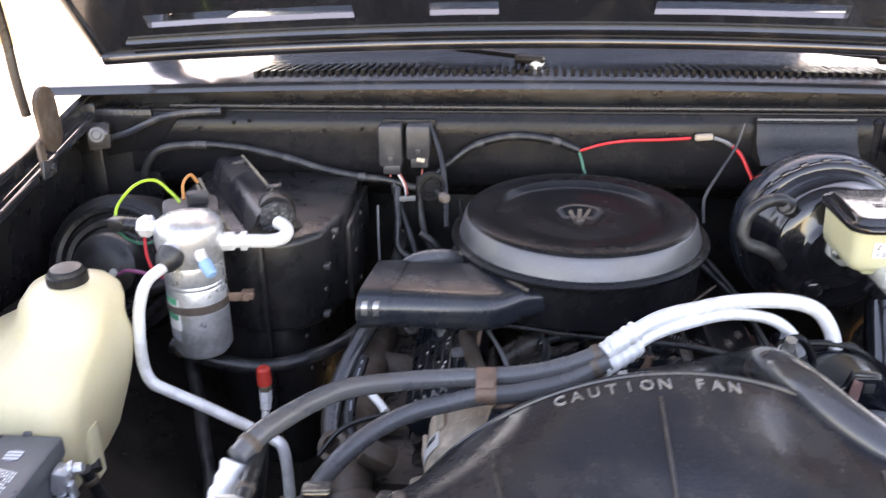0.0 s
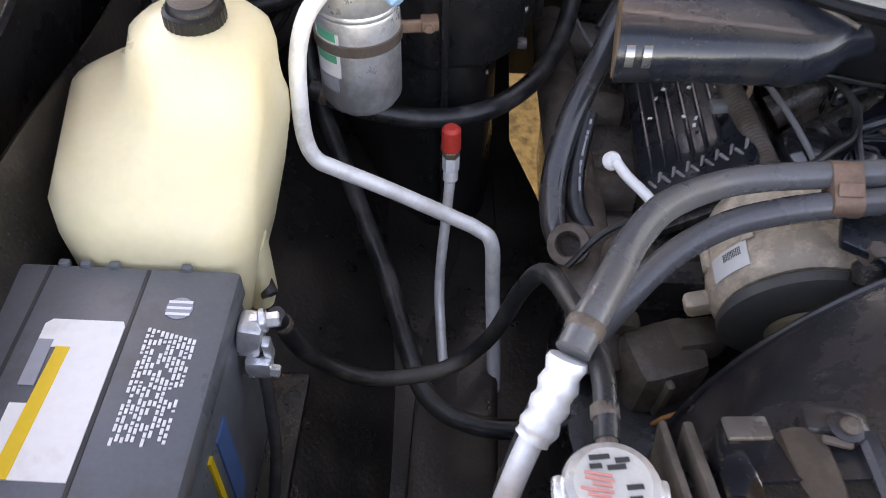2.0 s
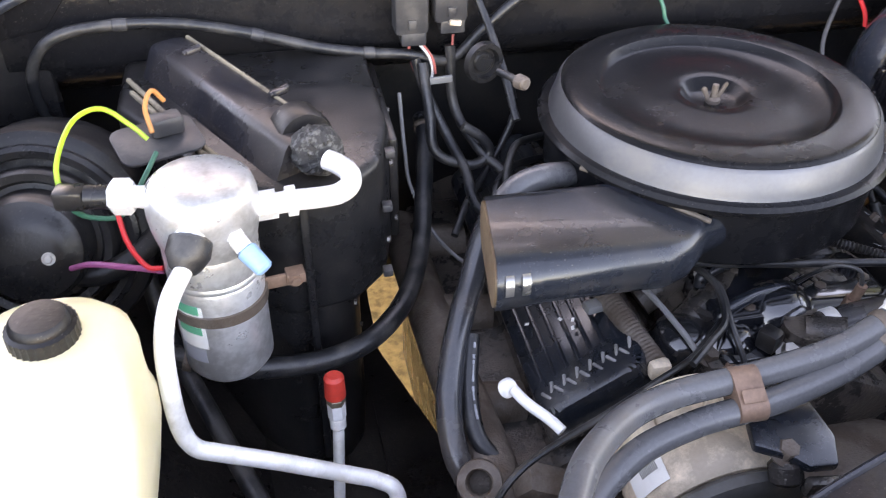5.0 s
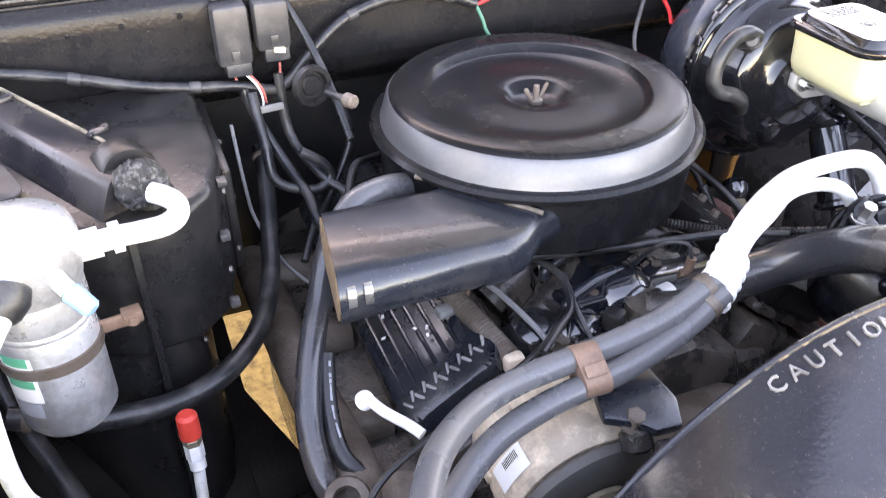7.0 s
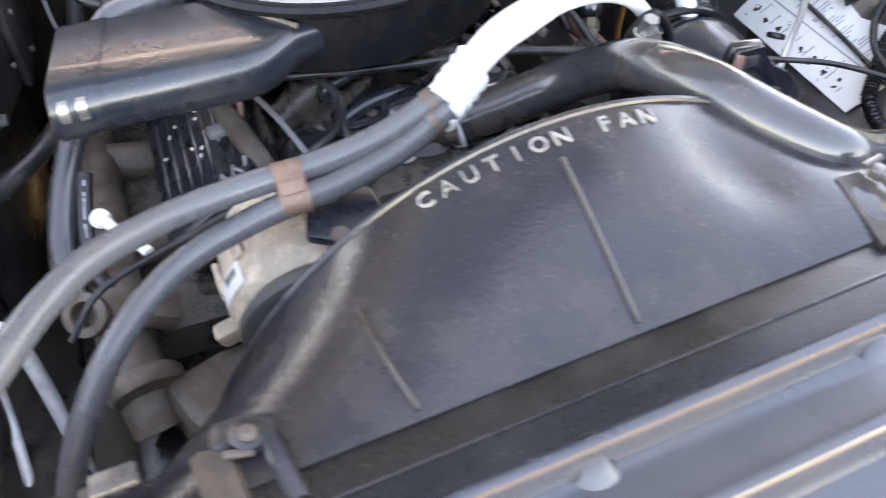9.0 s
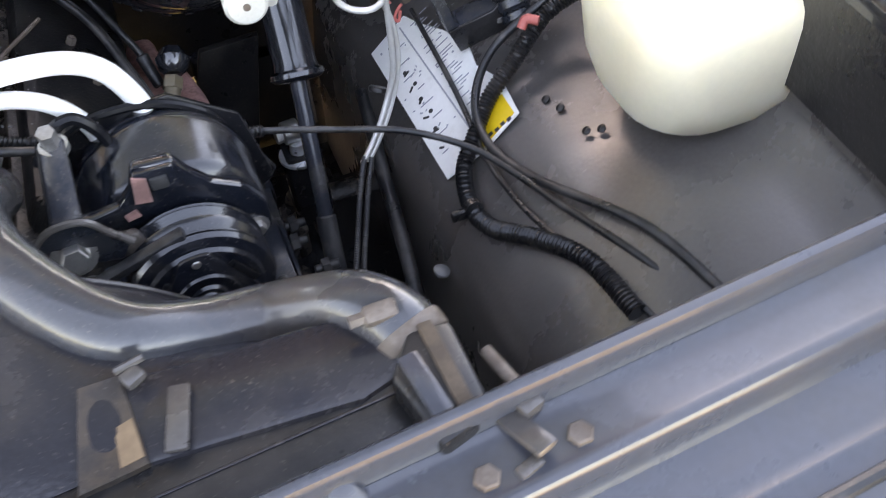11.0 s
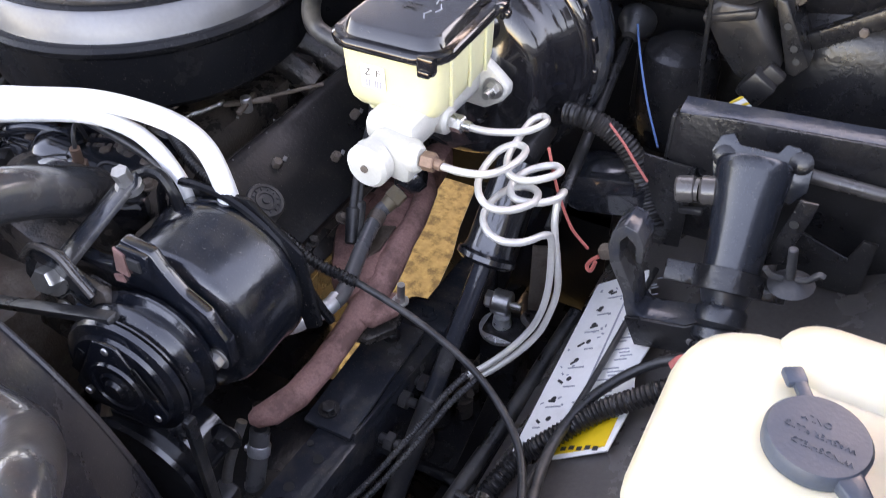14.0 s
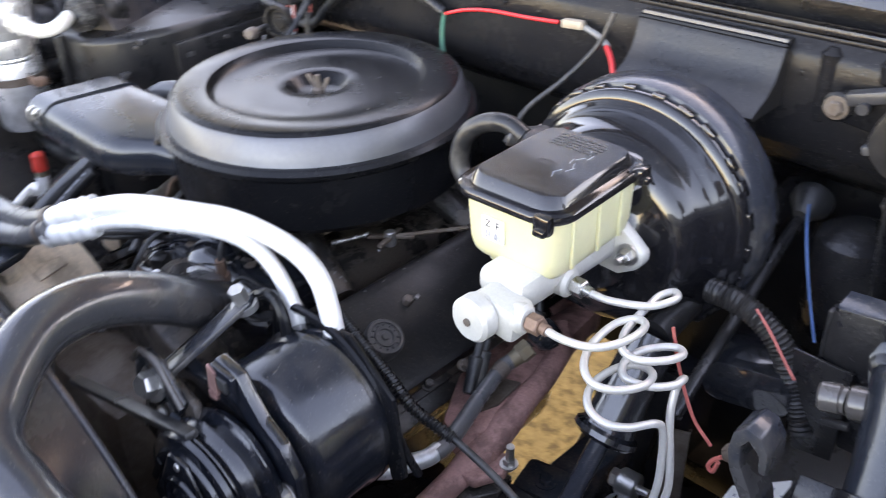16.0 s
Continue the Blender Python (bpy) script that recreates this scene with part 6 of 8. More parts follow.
# ---- brakes ----
boo = thing("brake_booster", (0.36, 0.1, 1.04), "glossy black brake booster drum on the firewall", "brake booster")
BM = between((0.3665, 0.006, 1.050), (0.3615, 0.175, 1.044))
part("front_shell", lathe([(0.0, -0.002), (0.030, 0.0), (0.047, 0.002), (0.051, 0.008), (0.056, 0.0125), (0.074, 0.0145), (0.084, 0.018), (0.090, 0.025), (0.0945, 0.038), (0.0985, 0.050), (0.1035, 0.0555), (0.1065, 0.058), (0.1085, 0.064), (0.1125, 0.067)], BM, 88), "shine", boo)
part("rim", lathe([(0.110, 0.065), (0.1165, 0.067), (0.1185, 0.070), (0.1190, 0.076), (0.1165, 0.081), (0.112, 0.083)], BM, 88), "shine", boo)
part("rear_shell", lathe([(0.1135, 0.078), (0.1215, 0.081), (0.1245, 0.088), (0.1250, 0.108), (0.1215, 0.126), (0.10, 0.155), (0.05, 0.17)], BM, 88), "chassis", boo)
rnd = random.Random(17)
for i in range(26):
    part("crimp_tab", moved(box((0.1188, 0, 0.0745 + rnd.uniform(-0.0012, 0.0012)), (0.0055, 0.013 + rnd.uniform(-0.003, 0.003), 0.009), 0.0014, (0, rnd.uniform(-10, 10), 0)), BM @ pose(0, 0, 0, 0, 0, 13.85 * i + rnd.uniform(-2, 2))), "shine", boo)
for a in (-62, 118):
    part("stud_boss", moved(lathe([(0.016, 0.010), (0.013, 0.0005), (0.009, -0.001), (0.0, -0.001)], None, 24), BM @ pose(0, 0, 0, 0, 0, a) @ Matrix.Translation((0.062, 0, 0.004))), "shine", boo)
part("check_valve", join(rod((0.292, 0.045, 1.112), (0.284, 0.012, 1.122), 0.013, 18, 0.011, 0.002), rod((0.286, 0.018, 1.120), (0.276, 0.008, 1.124), 0.0085, 14, None, 0.002)), "relay", boo, "grey-black vacuum check valve")
line("vacuum_hose", [(0.290, 0.016, 1.124), (0.272, 0.014, 1.132), (0.250, 0.010, 1.129), (0.232, 0.004, 1.116), (0.224, 0.0, 1.094), (0.229, -0.002, 1.075), (0.255, -0.002, 1.064), (0.275, 0.005, 1.05), (0.29, 0.02, 1.03)], 0.0092, "rubber", "black vacuum hose from the booster", "hose", "", 16)

mc = thing("master_cylinder", (0.39, -0.07, 1.06), "pale cast brake master cylinder with yellow reservoir and black lid", "master cylinder")
part("cylinder", join(rod((0.3875, -0.167, 1.068), (0.388, -0.150, 1.068), 0.0185, 32, 0.0185, 0.003), rod((0.388, -0.152, 1.068), (0.390, -0.005, 1.064), 0.0165, 28)), "zinc", mc)
part("port_block", box((0.399, -0.139, 1.068), (0.040, 0.026, 0.031), 0.006, (0, 8, 0)), "zinc", mc)
part("reservoir_seat", box((0.387, -0.105, 1.078), (0.046, 0.052, 0.024), 0.007), "zinc", mc)
part("reservoir_seat", box((0.389, -0.020, 1.074), (0.036, 0.040, 0.026), 0.007), "zinc", mc)
part("front_port", lathe([(0.0032, -0.0005), (0.0032, 0.001)], between((0.3875, -0.1675, 1.068), (0.3875, -0.18, 1.068)), 14), "greyiron", mc)
part("port_boss", rod((0.400, -0.140, 1.069), (0.4235, -0.140, 1.072), 0.0118, 18, None, 0.003), "zinc", mc)
part("port_boss", join(rod((0.394, -0.073, 1.064), (0.4135, -0.073, 1.065), 0.0122, 18, None, 0.003), box((0.392, -0.073, 1.070), (0.026, 0.024, 0.026), 0.006)), "zinc", mc)
part("mount_flange", prism([(-0.046, -0.008), (-0.024, -0.024), (0.024, -0.024), (0.040, -0.013), (0.046, -0.004), (0.046, 0.005), (0.036, 0.013), (0.02, 0.024), (-0.024, 0.024), (-0.046, 0.008)], 0.013, frame_at((0.388, 0.008, 1.064), (0.97, 0, -0.05), (0.05, 0, 0.97)), 0.003), "zinc", mc)
for sx in (-1, 1):
    part("flange_nut", join(bolt_bm((0.388 + sx * 0.032, -0.006, 1.063), (0, -1, 0), 0.0068, 0.008), rod((0.388 + sx * 0.032, -0.012, 1.063), (0.388 + sx * 0.032, -0.022, 1.063), 0.0034, 10)), "steel", mc)
RM = frame_at((0.374, -0.051, 0), (1, 0.02, 0), (-0.02, 1, 0))
res = part("reservoir", loft([[RM @ Vector((x, y, z)) for x, y in rounded(0, 0, w, d, r)] for w, d, r, z in ((0.066, 0.090, 0.012, 1.0795), (0.078, 0.104, 0.013, 1.0815), (0.084, 0.111, 0.014, 1.0865), (0.0875, 0.115, 0.014, 1.096), (0.090, 0.118, 0.014, 1.134), (0.0935, 0.1215, 0.015, 1.1350), (0.0935, 0.1215, 0.015, 1.1390))]), "reservoir", mc, "yellow-green translucent reservoir")
for dx, dy in ((0.0452, 0.030), (0.0452, 0.0), (0.0452, -0.034)):
    part("rib", moved(box((dx, dy, 1.112), (0.003, 0.004, 0.048), 0.001), RM), "reservoir", res)
part("saddle", moved(box((0.004, -0.014, 1.079), (0.060, 0.070, 0.010), 0.004), RM), "reservoir", res)
lidm = part("lid", loft([[RM @ Vector((x, y, z)) for x, y in rounded(0, 0, w, d, r)] for w, d, r, z in ((0.099, 0.127, 0.021, 1.1360), (0.1055, 0.1335, 0.024, 1.1372), (0.1075, 0.1355, 0.025, 1.1405), (0.1060, 0.1340, 0.024, 1.1435), (0.1020, 0.1300, 0.023, 1.1450), (0.0950, 0.1230, 0.020, 1.1440),
      (0.0885, 0.1160, 0.018, 1.1445), (0.0820, 0.1080, 0.015, 1.1520), (0.0790, 0.1050, 0.014, 1.1535))]), "shine", mc, "black glossy reservoir lid")
part("lid_crack", moved(join(*[box((0.017 + 0.0045 * math.sin(i * 1.7), 0.026 - 0.0066 * i, 1.1537), (0.0007, 0.0085, 0.0005), 0.0, (0, 0, 32 * math.cos(i * 1.7))) for i in range(8)]), RM), "inkgrey", lidm, smooth=0)
part("emblem", moved(join(box((-0.002, -0.004, 1.1537), (0.016, 0.0008, 0.0006)), box((-0.002, -0.014, 1.1537), (0.016, 0.0008, 0.0006)), box((-0.0096, -0.009, 1.1537), (0.0008, 0.0108, 0.0006)), box((0.0056, -0.009, 1.1537), (0.0008, 0.0108, 0.0006)), box((-0.002, -0.009, 1.1537), (0.009, 0.005, 0.0006))), RM), "plastic", lidm, smooth=0)
rnd = random.Random(31)
for row in range(5):
    x = -0.022
    while x < 0.020:
        w = rnd.uniform(0.003, 0.009)
        part("raised_print", moved(box((x + w / 2, 0.044 - 0.0048 * row, 1.1537), (w, 0.0022, 0.0005)), RM), "relay", lidm, smooth=0)
        x += w + 0.0018
part("latch", moved(join(box((0.0405, -0.0655, 1.1395), (0.015, 0.010, 0.016), 0.003), box((0.0405, -0.0700, 1.1345), (0.011, 0.006, 0.006), 0.002)), RM), "shine", lidm)
part("latch", moved(join(box((0.0530, 0.045, 1.1395), (0.009, 0.017, 0.014), 0.003), box((0.0575, 0.045, 1.136), (0.006, 0.010, 0.006), 0.002)), RM), "shine", lidm)
sq = part("label", moved(box((-0.0115, -0.0594, 1.1130), (0.0215, 0.0012, 0.0205), 0.0, (2, 0, 0)), RM), "paper", mc, "small white label with black letters", smooth=0)
for dx, ch in ((-0.0045, "Z"), (0.0050, "F")):
    part("letter", moved(letters(ch, 0.0092, 0.0002), RM @ frame_at((-0.0115 + dx, -0.0604, 1.1172), (1, 0, 0), (0, 0.04, 1))), "ink", sq, smooth=0)
for dx in (-0.006, -0.0035, 0.002, 0.004, 0.0065):
    part("print_bar", moved(box((-0.0115 + dx, -0.0602, 1.1075), (0.0011, 0.0006, 0.0062)), RM), "inkgrey", sq, smooth=0)

def brake_line(nut, pts, nut_material):
    """A thin bare tube wound by hand into loops, from its nut at the cylinder down to the rail."""
    b = thing("brake_line", nut[0], "bare steel brake line coiled beside the master cylinder", "brake line", "brake lines")
    part("tube", tube(pts, 0.0031, 12, 5), "lineside", b)
    part("line_nut", join(rod(nut[0], nut[1], 0.0078, 6, None, 0.001), rod(nut[1], pts[1], 0.0046, 12)), nut_material, b)
brake_line(((0.424, -0.140, 1.0715), (0.4355, -0.140, 1.072)),
     [(0.430, -0.140, 1.072), (0.442, -0.141, 1.072), (0.458, -0.141, 1.072), (0.476, -0.135, 1.072), (0.485, -0.117, 1.069), (0.488, -0.093, 1.066), (0.483, -0.077, 1.063), (0.472, -0.073, 1.060), (0.462, -0.086, 1.057), (0.462, -0.115, 1.054), (0.470, -0.134, 1.051), (0.483, -0.142, 1.048), (0.497, -0.135, 1.045),
      (0.507, -0.115, 1.041), (0.505, -0.097, 1.038), (0.494, -0.089, 1.035), (0.480, -0.093, 1.032), (0.472, -0.110, 1.029), (0.472, -0.128, 1.026), (0.481, -0.141, 1.023), (0.496, -0.144, 1.020), (0.510, -0.134, 1.017), (0.520, -0.114, 1.013), (0.523, -0.106, 1.003), (0.524, -0.104, 0.974), (0.524, -0.105, 0.945), (0.521, -0.110, 0.920), (0.513, -0.114, 0.897), (0.498, -0.126, 0.874), (0.480, -0.140, 0.856), (0.466, -0.150, 0.846)], "copper")
brake_line(((0.4135, -0.073, 1.065), (0.4255, -0.073, 1.0648)),
     [(0.420, -0.073, 1.065), (0.432, -0.073, 1.0645), (0.447, -0.071, 1.064), (0.467, -0.062, 1.064), (0.478, -0.052, 1.064), (0.484, -0.035, 1.064), (0.477, -0.026, 1.062), (0.470, -0.034, 1.060), (0.470, -0.053, 1.059), (0.471, -0.076, 1.057), (0.474, -0.091, 1.055), (0.482, -0.103, 1.053), (0.496, -0.102, 1.051), (0.510, -0.088, 1.050),
      (0.514, -0.073, 1.048), (0.506, -0.066, 1.046), (0.494, -0.072, 1.044), (0.485, -0.086, 1.043), (0.483, -0.102, 1.041), (0.492, -0.113, 1.039), (0.509, -0.107, 1.037), (0.520, -0.092, 1.035), (0.5205, -0.079, 1.033), (0.5165, -0.080, 1.025), (0.519, -0.090, 1.005), (0.528, -0.099, 0.974), (0.531, -0.101, 0.945), (0.528, -0.106, 0.920), (0.520, -0.110, 0.893), (0.505, -0.122, 0.870), (0.487, -0.136, 0.852), (0.473, -0.146, 0.842)], "steel")
for dx, dz in ((0.0, 0.0), (0.008, -0.004)):
    line("line_sleeve", [(0.470 + dx, -0.146, 0.850 + dz), (0.456 + dx, -0.170, 0.834 + dz), (0.437 + dx, -0.205, 0.800 + dz), (0.414 + dx, -0.253, 0.766 + dz), (0.38 + dx, -0.33, 0.74 + dz), (0.36 + dx, -0.42, 0.72 + dz)], 0.0030, "relay", "fine grey-black spring sleeve over a brake line", "sleeve", "line sleeves", 10, 6, 0.0004, 0.0026)

# ---- steering, frame and driver's side fittings ----
rail = thing("frame_rail", (0.33, -0.1, 0.68), "black painted steel frame rail with bolts and holes", "frame rail", "frame rails", "structure")
def rail_bm(x0, x1, y0, y1, w, h, z0, z1):
    return loft([[(x0 + (x1 - x0) * t + x, y0 + (y1 - y0) * t, z0 + (z1 - z0) * t + z) for x, z in rounded(0, 0, w, h, 0.008, 2)] for t in [i / 10 for i in range(11)]])
part("rail", rail_bm(0.357, 0.340, 0.32, -0.75, 0.050, 0.13, 0.66, 0.70), "chassis", rail)
for y in (-0.05, -0.19, -0.30):
    part("bolt", bolt_bm((0.350, y, 0.7385 - 0.037 * y), (0, 0, 1), 0.008, 0.006), "bay", rail)
for y in (-0.09, -0.13, -0.235, -0.275, -0.345):
    part("hole", lathe([(0.0055, 0.0), (0.0055, 0.0008)], Matrix.Translation((0.346 + 0.006 * math.sin(70 * y), y, 0.7375 - 0.037 * y - 0.0002)), 14), "ink", rail)
part("shock_bracket", join(box((0.346, -0.008, 0.722), (0.062, 0.052, 0.05), 0.010, (0, 0, 12)), bolt_bm((0.350, -0.012, 0.748), (0, 0, 1), 0.008, 0.007)), "chassis", rail)
rail2 = thing("frame_rail", (-0.38, -0.1, 0.68), "black painted steel frame rail with bolts and holes", "frame rail", "frame rails", "structure")
part("rail", rail_bm(-0.41, -0.40, 0.32, -0.75, 0.085, 0.13, 0.64, 0.70), "floorpan", rail2)
part("apron", box((-0.455, -0.25, 0.735), (0.10, 0.7, 0.01), 0.003, (0, 12, 0)), "floorpan", rail2)
shaft = thing("steering_shaft", (0.42, -0.1, 0.78), "black steering shaft with a rubber boot and joint", "steering shaft")
part("boot", lathe([(0.021, 0), (0.023, 0.02), (0.024, 0.088), (0.0255, 0.094), (0.030, 0.097), (0.0305, 0.102), (0.026, 0.106), (0.012, 0.108)], between((0.440, 0.02, 0.975), (0.4325, -0.055, 0.870)), 32), "gloss", shaft)
part("column", rod((0.448, 0.30, 1.03), (0.440, 0.02, 0.975), 0.015), "bay", shaft)
part("rod", rod((0.4345, -0.03, 0.904), (0.4195, -0.128, 0.766), 0.0095, 16), "chassis", shaft)
part("slip_rod", rod((0.4195, -0.128, 0.766), (0.398, -0.27, 0.565), 0.0115, 16, None, 0.002), "relay", shaft)
part("joint", join(rod((0.398, -0.265, 0.57), (0.394, -0.30, 0.52), 0.022, 16), box((0.396, -0.285, 0.545), (0.06, 0.03, 0.03), 0.008)), "iron", shaft)
gear = thing("steering_gear", (0.42, -0.36, 0.5), "dark grimy cast steering gearbox", "steering gear")
part("housing", join(box((0.40, -0.36, 0.47), (0.10, 0.14, 0.11), 0.025), lathe([(0.04, 0), (0.045, 0.03), (0.03, 0.06)], Matrix.Translation((0.40, -0.33, 0.5)), 20)), "iron", gear)
eye = thing("pivot_bolt", (0.42, 0.05, 0.73), "bright steel pivot bolt with a round collar", "bolt")
part("barrel", join(rod((0.410, 0.036, 0.757), (0.432, 0.038, 0.757), 0.0150, 24, None, 0.002), rod((0.401, 0.035, 0.757), (0.410, 0.036, 0.757), 0.0105, 6, None, 0.001), rod((0.432, 0.038, 0.757), (0.444, 0.039, 0.757), 0.0045, 10)), "steel", eye)
part("collar", lathe([(0.010, -0.012), (0.018, -0.006), (0.0265, -0.002), (0.027, 0.001), (0.0265, 0.003), (0.012, 0.004), (0.010, 0.022)], Matrix.Translation((0.425, 0.03, 0.722)), 24), "alu", eye)
part("upright", box((0.428, 0.035, 0.64), (0.05, 0.05, 0.18), 0.01), "bay", eye)
part("tab", box((0.452, 0.07, 0.78), (0.022, 0.004, 0.10), 0.001, (0, 0, 20)), "greyiron", eye)
sway = thing("control_arm", (0.46, -0.25, 0.62), "black suspension control arm below the wheelhouse", "suspension arm")
part("arm", prism([(-0.05, -0.28), (0.05, -0.28), (0.035, -0.10), (0.06, 0.05), (0.05, 0.20), (-0.05, 0.20), (-0.03, 0.02)], 0.02, Matrix.Translation((0.462, -0.12, 0.60)), 0.004), "cover", sway)
for y in (-0.37, 0.05):
    part("bushing", join(rod((0.42, y, 0.612), (0.50, y, 0.612), 0.020, 20, None, 0.003), rod((0.412, y, 0.612), (0.508, y, 0.612), 0.009, 6)), "iron", sway)
part("bolt", bolt_bm((0.455, -0.16, 0.622), (0, 0, 1), 0.011, 0.010), "greyiron", sway)
part("bump_stop", lathe([(0.020, 0), (0.018, 0.012), (0.012, 0.026), (0.0, 0.028)], Matrix.Translation((0.475, -0.24, 0.618)), 20), "rubber", sway, "black rubber bump stop")
line("drain_tube", [(0.515, 0.02, 0.80), (0.50, -0.10, 0.765), (0.485, -0.22, 0.74), (0.468, -0.32, 0.70), (0.462, -0.40, 0.66), (0.465, -0.48, 0.60)], 0.0085, "rubber", "black rubber tube along the wheelhouse", "tube", "", 12)
line("throttle_cable", [(0.226, -0.153, 0.972), (0.299, -0.172, 0.966), (0.336, -0.178, 0.957), (0.377, -0.170, 0.940), (0.438, -0.170, 0.919), (0.504, -0.193, 0.911), (0.556, -0.232, 0.902), (0.583, -0.285, 0.900), (0.600, -0.34, 0.905), (0.628, -0.43, 0.915), (0.66, -0.52, 0.91)], 0.0034, "rubber", "thin black cable across the bay", "cable", "", 10)
line("cable_guard", [(0.10, -0.10, 0.985), (0.164, -0.134, 0.976), (0.226, -0.153, 0.972), (0.299, -0.172, 0.966), (0.334, -0.179, 0.958), (0.372, -0.171, 0.942)], 0.0052, "plastic", "black corrugated cable guard", "cable", "", 10, 6, 0.0008, 0.004)
line("wiring_loom", [(0.76, -0.19, 1.02), (0.715, -0.150, 0.985), (0.679, -0.139, 0.959), (0.637, -0.158, 0.930), (0.602, -0.172, 0.903), (0.576, -0.196, 0.883), (0.553, -0.220, 0.864), (0.542, -0.262, 0.856), (0.547, -0.303, 0.862), (0.568, -0.351, 0.888), (0.590, -0.405, 0.905), (0.60, -0.47, 0.905)], 0.0082, "plastic", "black corrugated wiring loom", "wiring loom", "", 14, 6, 0.0010, 0.0040)
line("wiring_lead", [(0.74, -0.16, 1.01), (0.70, -0.130, 0.980), (0.674, -0.126, 0.960), (0.635, -0.126, 0.934), (0.609, -0.139, 0.915), (0.588, -0.168, 0.901), (0.579, -0.203, 0.893), (0.580, -0.241, 0.893), (0.590, -0.285, 0.900), (0.603, -0.326, 0.912), (0.627, -0.379, 0.925), (0.645, -0.425, 0.93), (0.66, -0.50, 0.93)], 0.0046, "rubber", "black wire along the wheelhouse", "wire", "", 10)
line("wiring_lead", [(0.588, 0.02, 0.895), (0.585, -0.06, 0.891), (0.582, -0.125, 0.887), (0.577, -0.190, 0.882), (0.573, -0.238, 0.879), (0.574, -0.306, 0.886), (0.580, -0.358, 0.896), (0.593, -0.412, 0.905), (0.61, -0.48, 0.905)], 0.003, "rubber", "black wire along the wheelhouse", "wire", "", 10)
line("loom_tip", [(0.662, -0.158, 0.968), (0.652, -0.150, 0.968), (0.646, -0.152, 0.960)], 0.005, "pinkwire", "faded red wire wrap", "wire wrap", "", 10)
sticker = thing("warning_sticker", (0.58, -0.07, 0.86), "white warning label with a yellow corner on the wheelhouse", "label")
ST = frame_at((0.6206, -0.2052, 0.9012), (0, -0.9983, -0.058), (0.8, 0, 0.6))
part("sheet", moved(prism([(-0.222, -0.108), (-0.231, -0.050), (-0.205, -0.040), (-0.170, -0.022), (-0.132, -0.003), (-0.090, -0.010), (-0.050, 0.004), (0.0, 0.0), (0.008, -0.050), (0.004, -0.100)], 0.0012), ST), "paper", sticker, smooth=0)
part("yellow_corner", moved(prism([(-0.034, -0.004), (-0.004, -0.004), (0.004, -0.052), (-0.030, -0.052)], 0.0006), ST @ Matrix.Translation((0, 0, 0.0013))), "yellow", sticker, smooth=0)
part("fold_line", moved(box((-0.115, -0.056, 0.0014), (0.21, 0.0018, 0.0008), 0.0, (0, 0, 3)), ST), "inkgrey", sticker, smooth=0)
rnd = random.Random(8)
for row in range(8):
    x = -0.205 + 0.024 * row
    part("pictogram", moved(join(lathe([(0.0028, 0.0014), (0.0028, 0.0018)], Matrix.Translation((x, -0.082 + rnd.uniform(-0.004, 0.004), 0)), 10), box((x + 0.003, -0.084 + rnd.uniform(-0.005, 0.005), 0.0017), (0.0025, 0.006 + 0.005 * rnd.random(), 0.0006), 0.0, (0, 0, rnd.uniform(-50, 50)))), ST), "ink", sticker, smooth=0)
    for q in range(5):
        part("print_bar", moved(box((x - 0.008 + 0.0045 * q, -0.026 - 0.018 * rnd.random() - (0.045 if q == 4 else 0), 0.0016), (0.0012, 0.008 + 0.012 * rnd.random(), 0.0006)), ST), "inkgrey", sticker, smooth=0)
rnd = random.Random(12)
for i in range(26):
    part("scratch", moved(box((rnd.uniform(-0.21, -0.04), rnd.uniform(-0.10, -0.02), 0.0016), (rnd.uniform(0.0015, 0.004), rnd.uniform(0.001, 0.0025), 0.0005), 0.0, (0, 0, rnd.uniform(0, 180))), ST), "inkgrey", sticker, smooth=0)
for q in range(5):
    part("yellow_print", moved(box((-0.002 - 0.001 * (q % 2), -0.012 - 0.008 * q, 0.0019), (0.004, 0.005, 0.0006)), ST), "ink", sticker, smooth=0)

# cruise control / jack bracket on the wheelhouse
ser = thing("cruise_servo", (0.62, -0.03, 1.0), "black servo unit on a stamped steel bracket", "servo")
YB = frame_at((0, 0.056, 0), (1, 0, 0), (0, 0, 1))
part("back_plate", prism([(0.572, 0.985), (0.571, 1.044), (0.576, 1.051), (0.62, 1.056), (0.79, 1.070), (0.79, 0.93), (0.60, 0.92)], 0.004, YB, 0.001), "bay", ser)
part("top_lip", loft([[(x, y, z + 0.082 * (x - 0.576)) for y, z in ((0.052, 1.051), (0.058, 1.0535), (0.076, 1.0545), (0.077, 1.052), (0.058, 1.050))] for x in (0.574, 0.64, 0.72, 0.79)]), "chassis", ser)
part("side_lip", box((0.570, 0.062, 1.015), (0.004, 0.022, 0.062), 0.0015), "bay", ser)
part("pocket_wall", prism([(0.551, 1.005), (0.600, 1.003), (0.600, 0.91), (0.567, 0.905)], 0.003, frame_at((0, 0.046, 0), (1, 0, 0), (0, 0, 1)), 0.001), "bay", ser)
part("pocket_wall", prism([(0.690, 0.985), (0.742, 0.968), (0.748, 0.990), (0.760, 0.990), (0.760, 0.93), (0.69, 0.93)], 0.004, frame_at((0, 0.030, 0), (1, 0, 0), (0, 0, 1)), 0.001), "bay", ser)
part("tie_bar", tube([(0.688, 0.040, 1.030), (0.72, 0.040, 1.030), (0.775, 0.040, 1.030)], 0.0062, 12), "wheelarch", ser, "worn grey bar")
SV = between((0.664, -0.085, 0.958), (0.651, 0.004, 1.054))
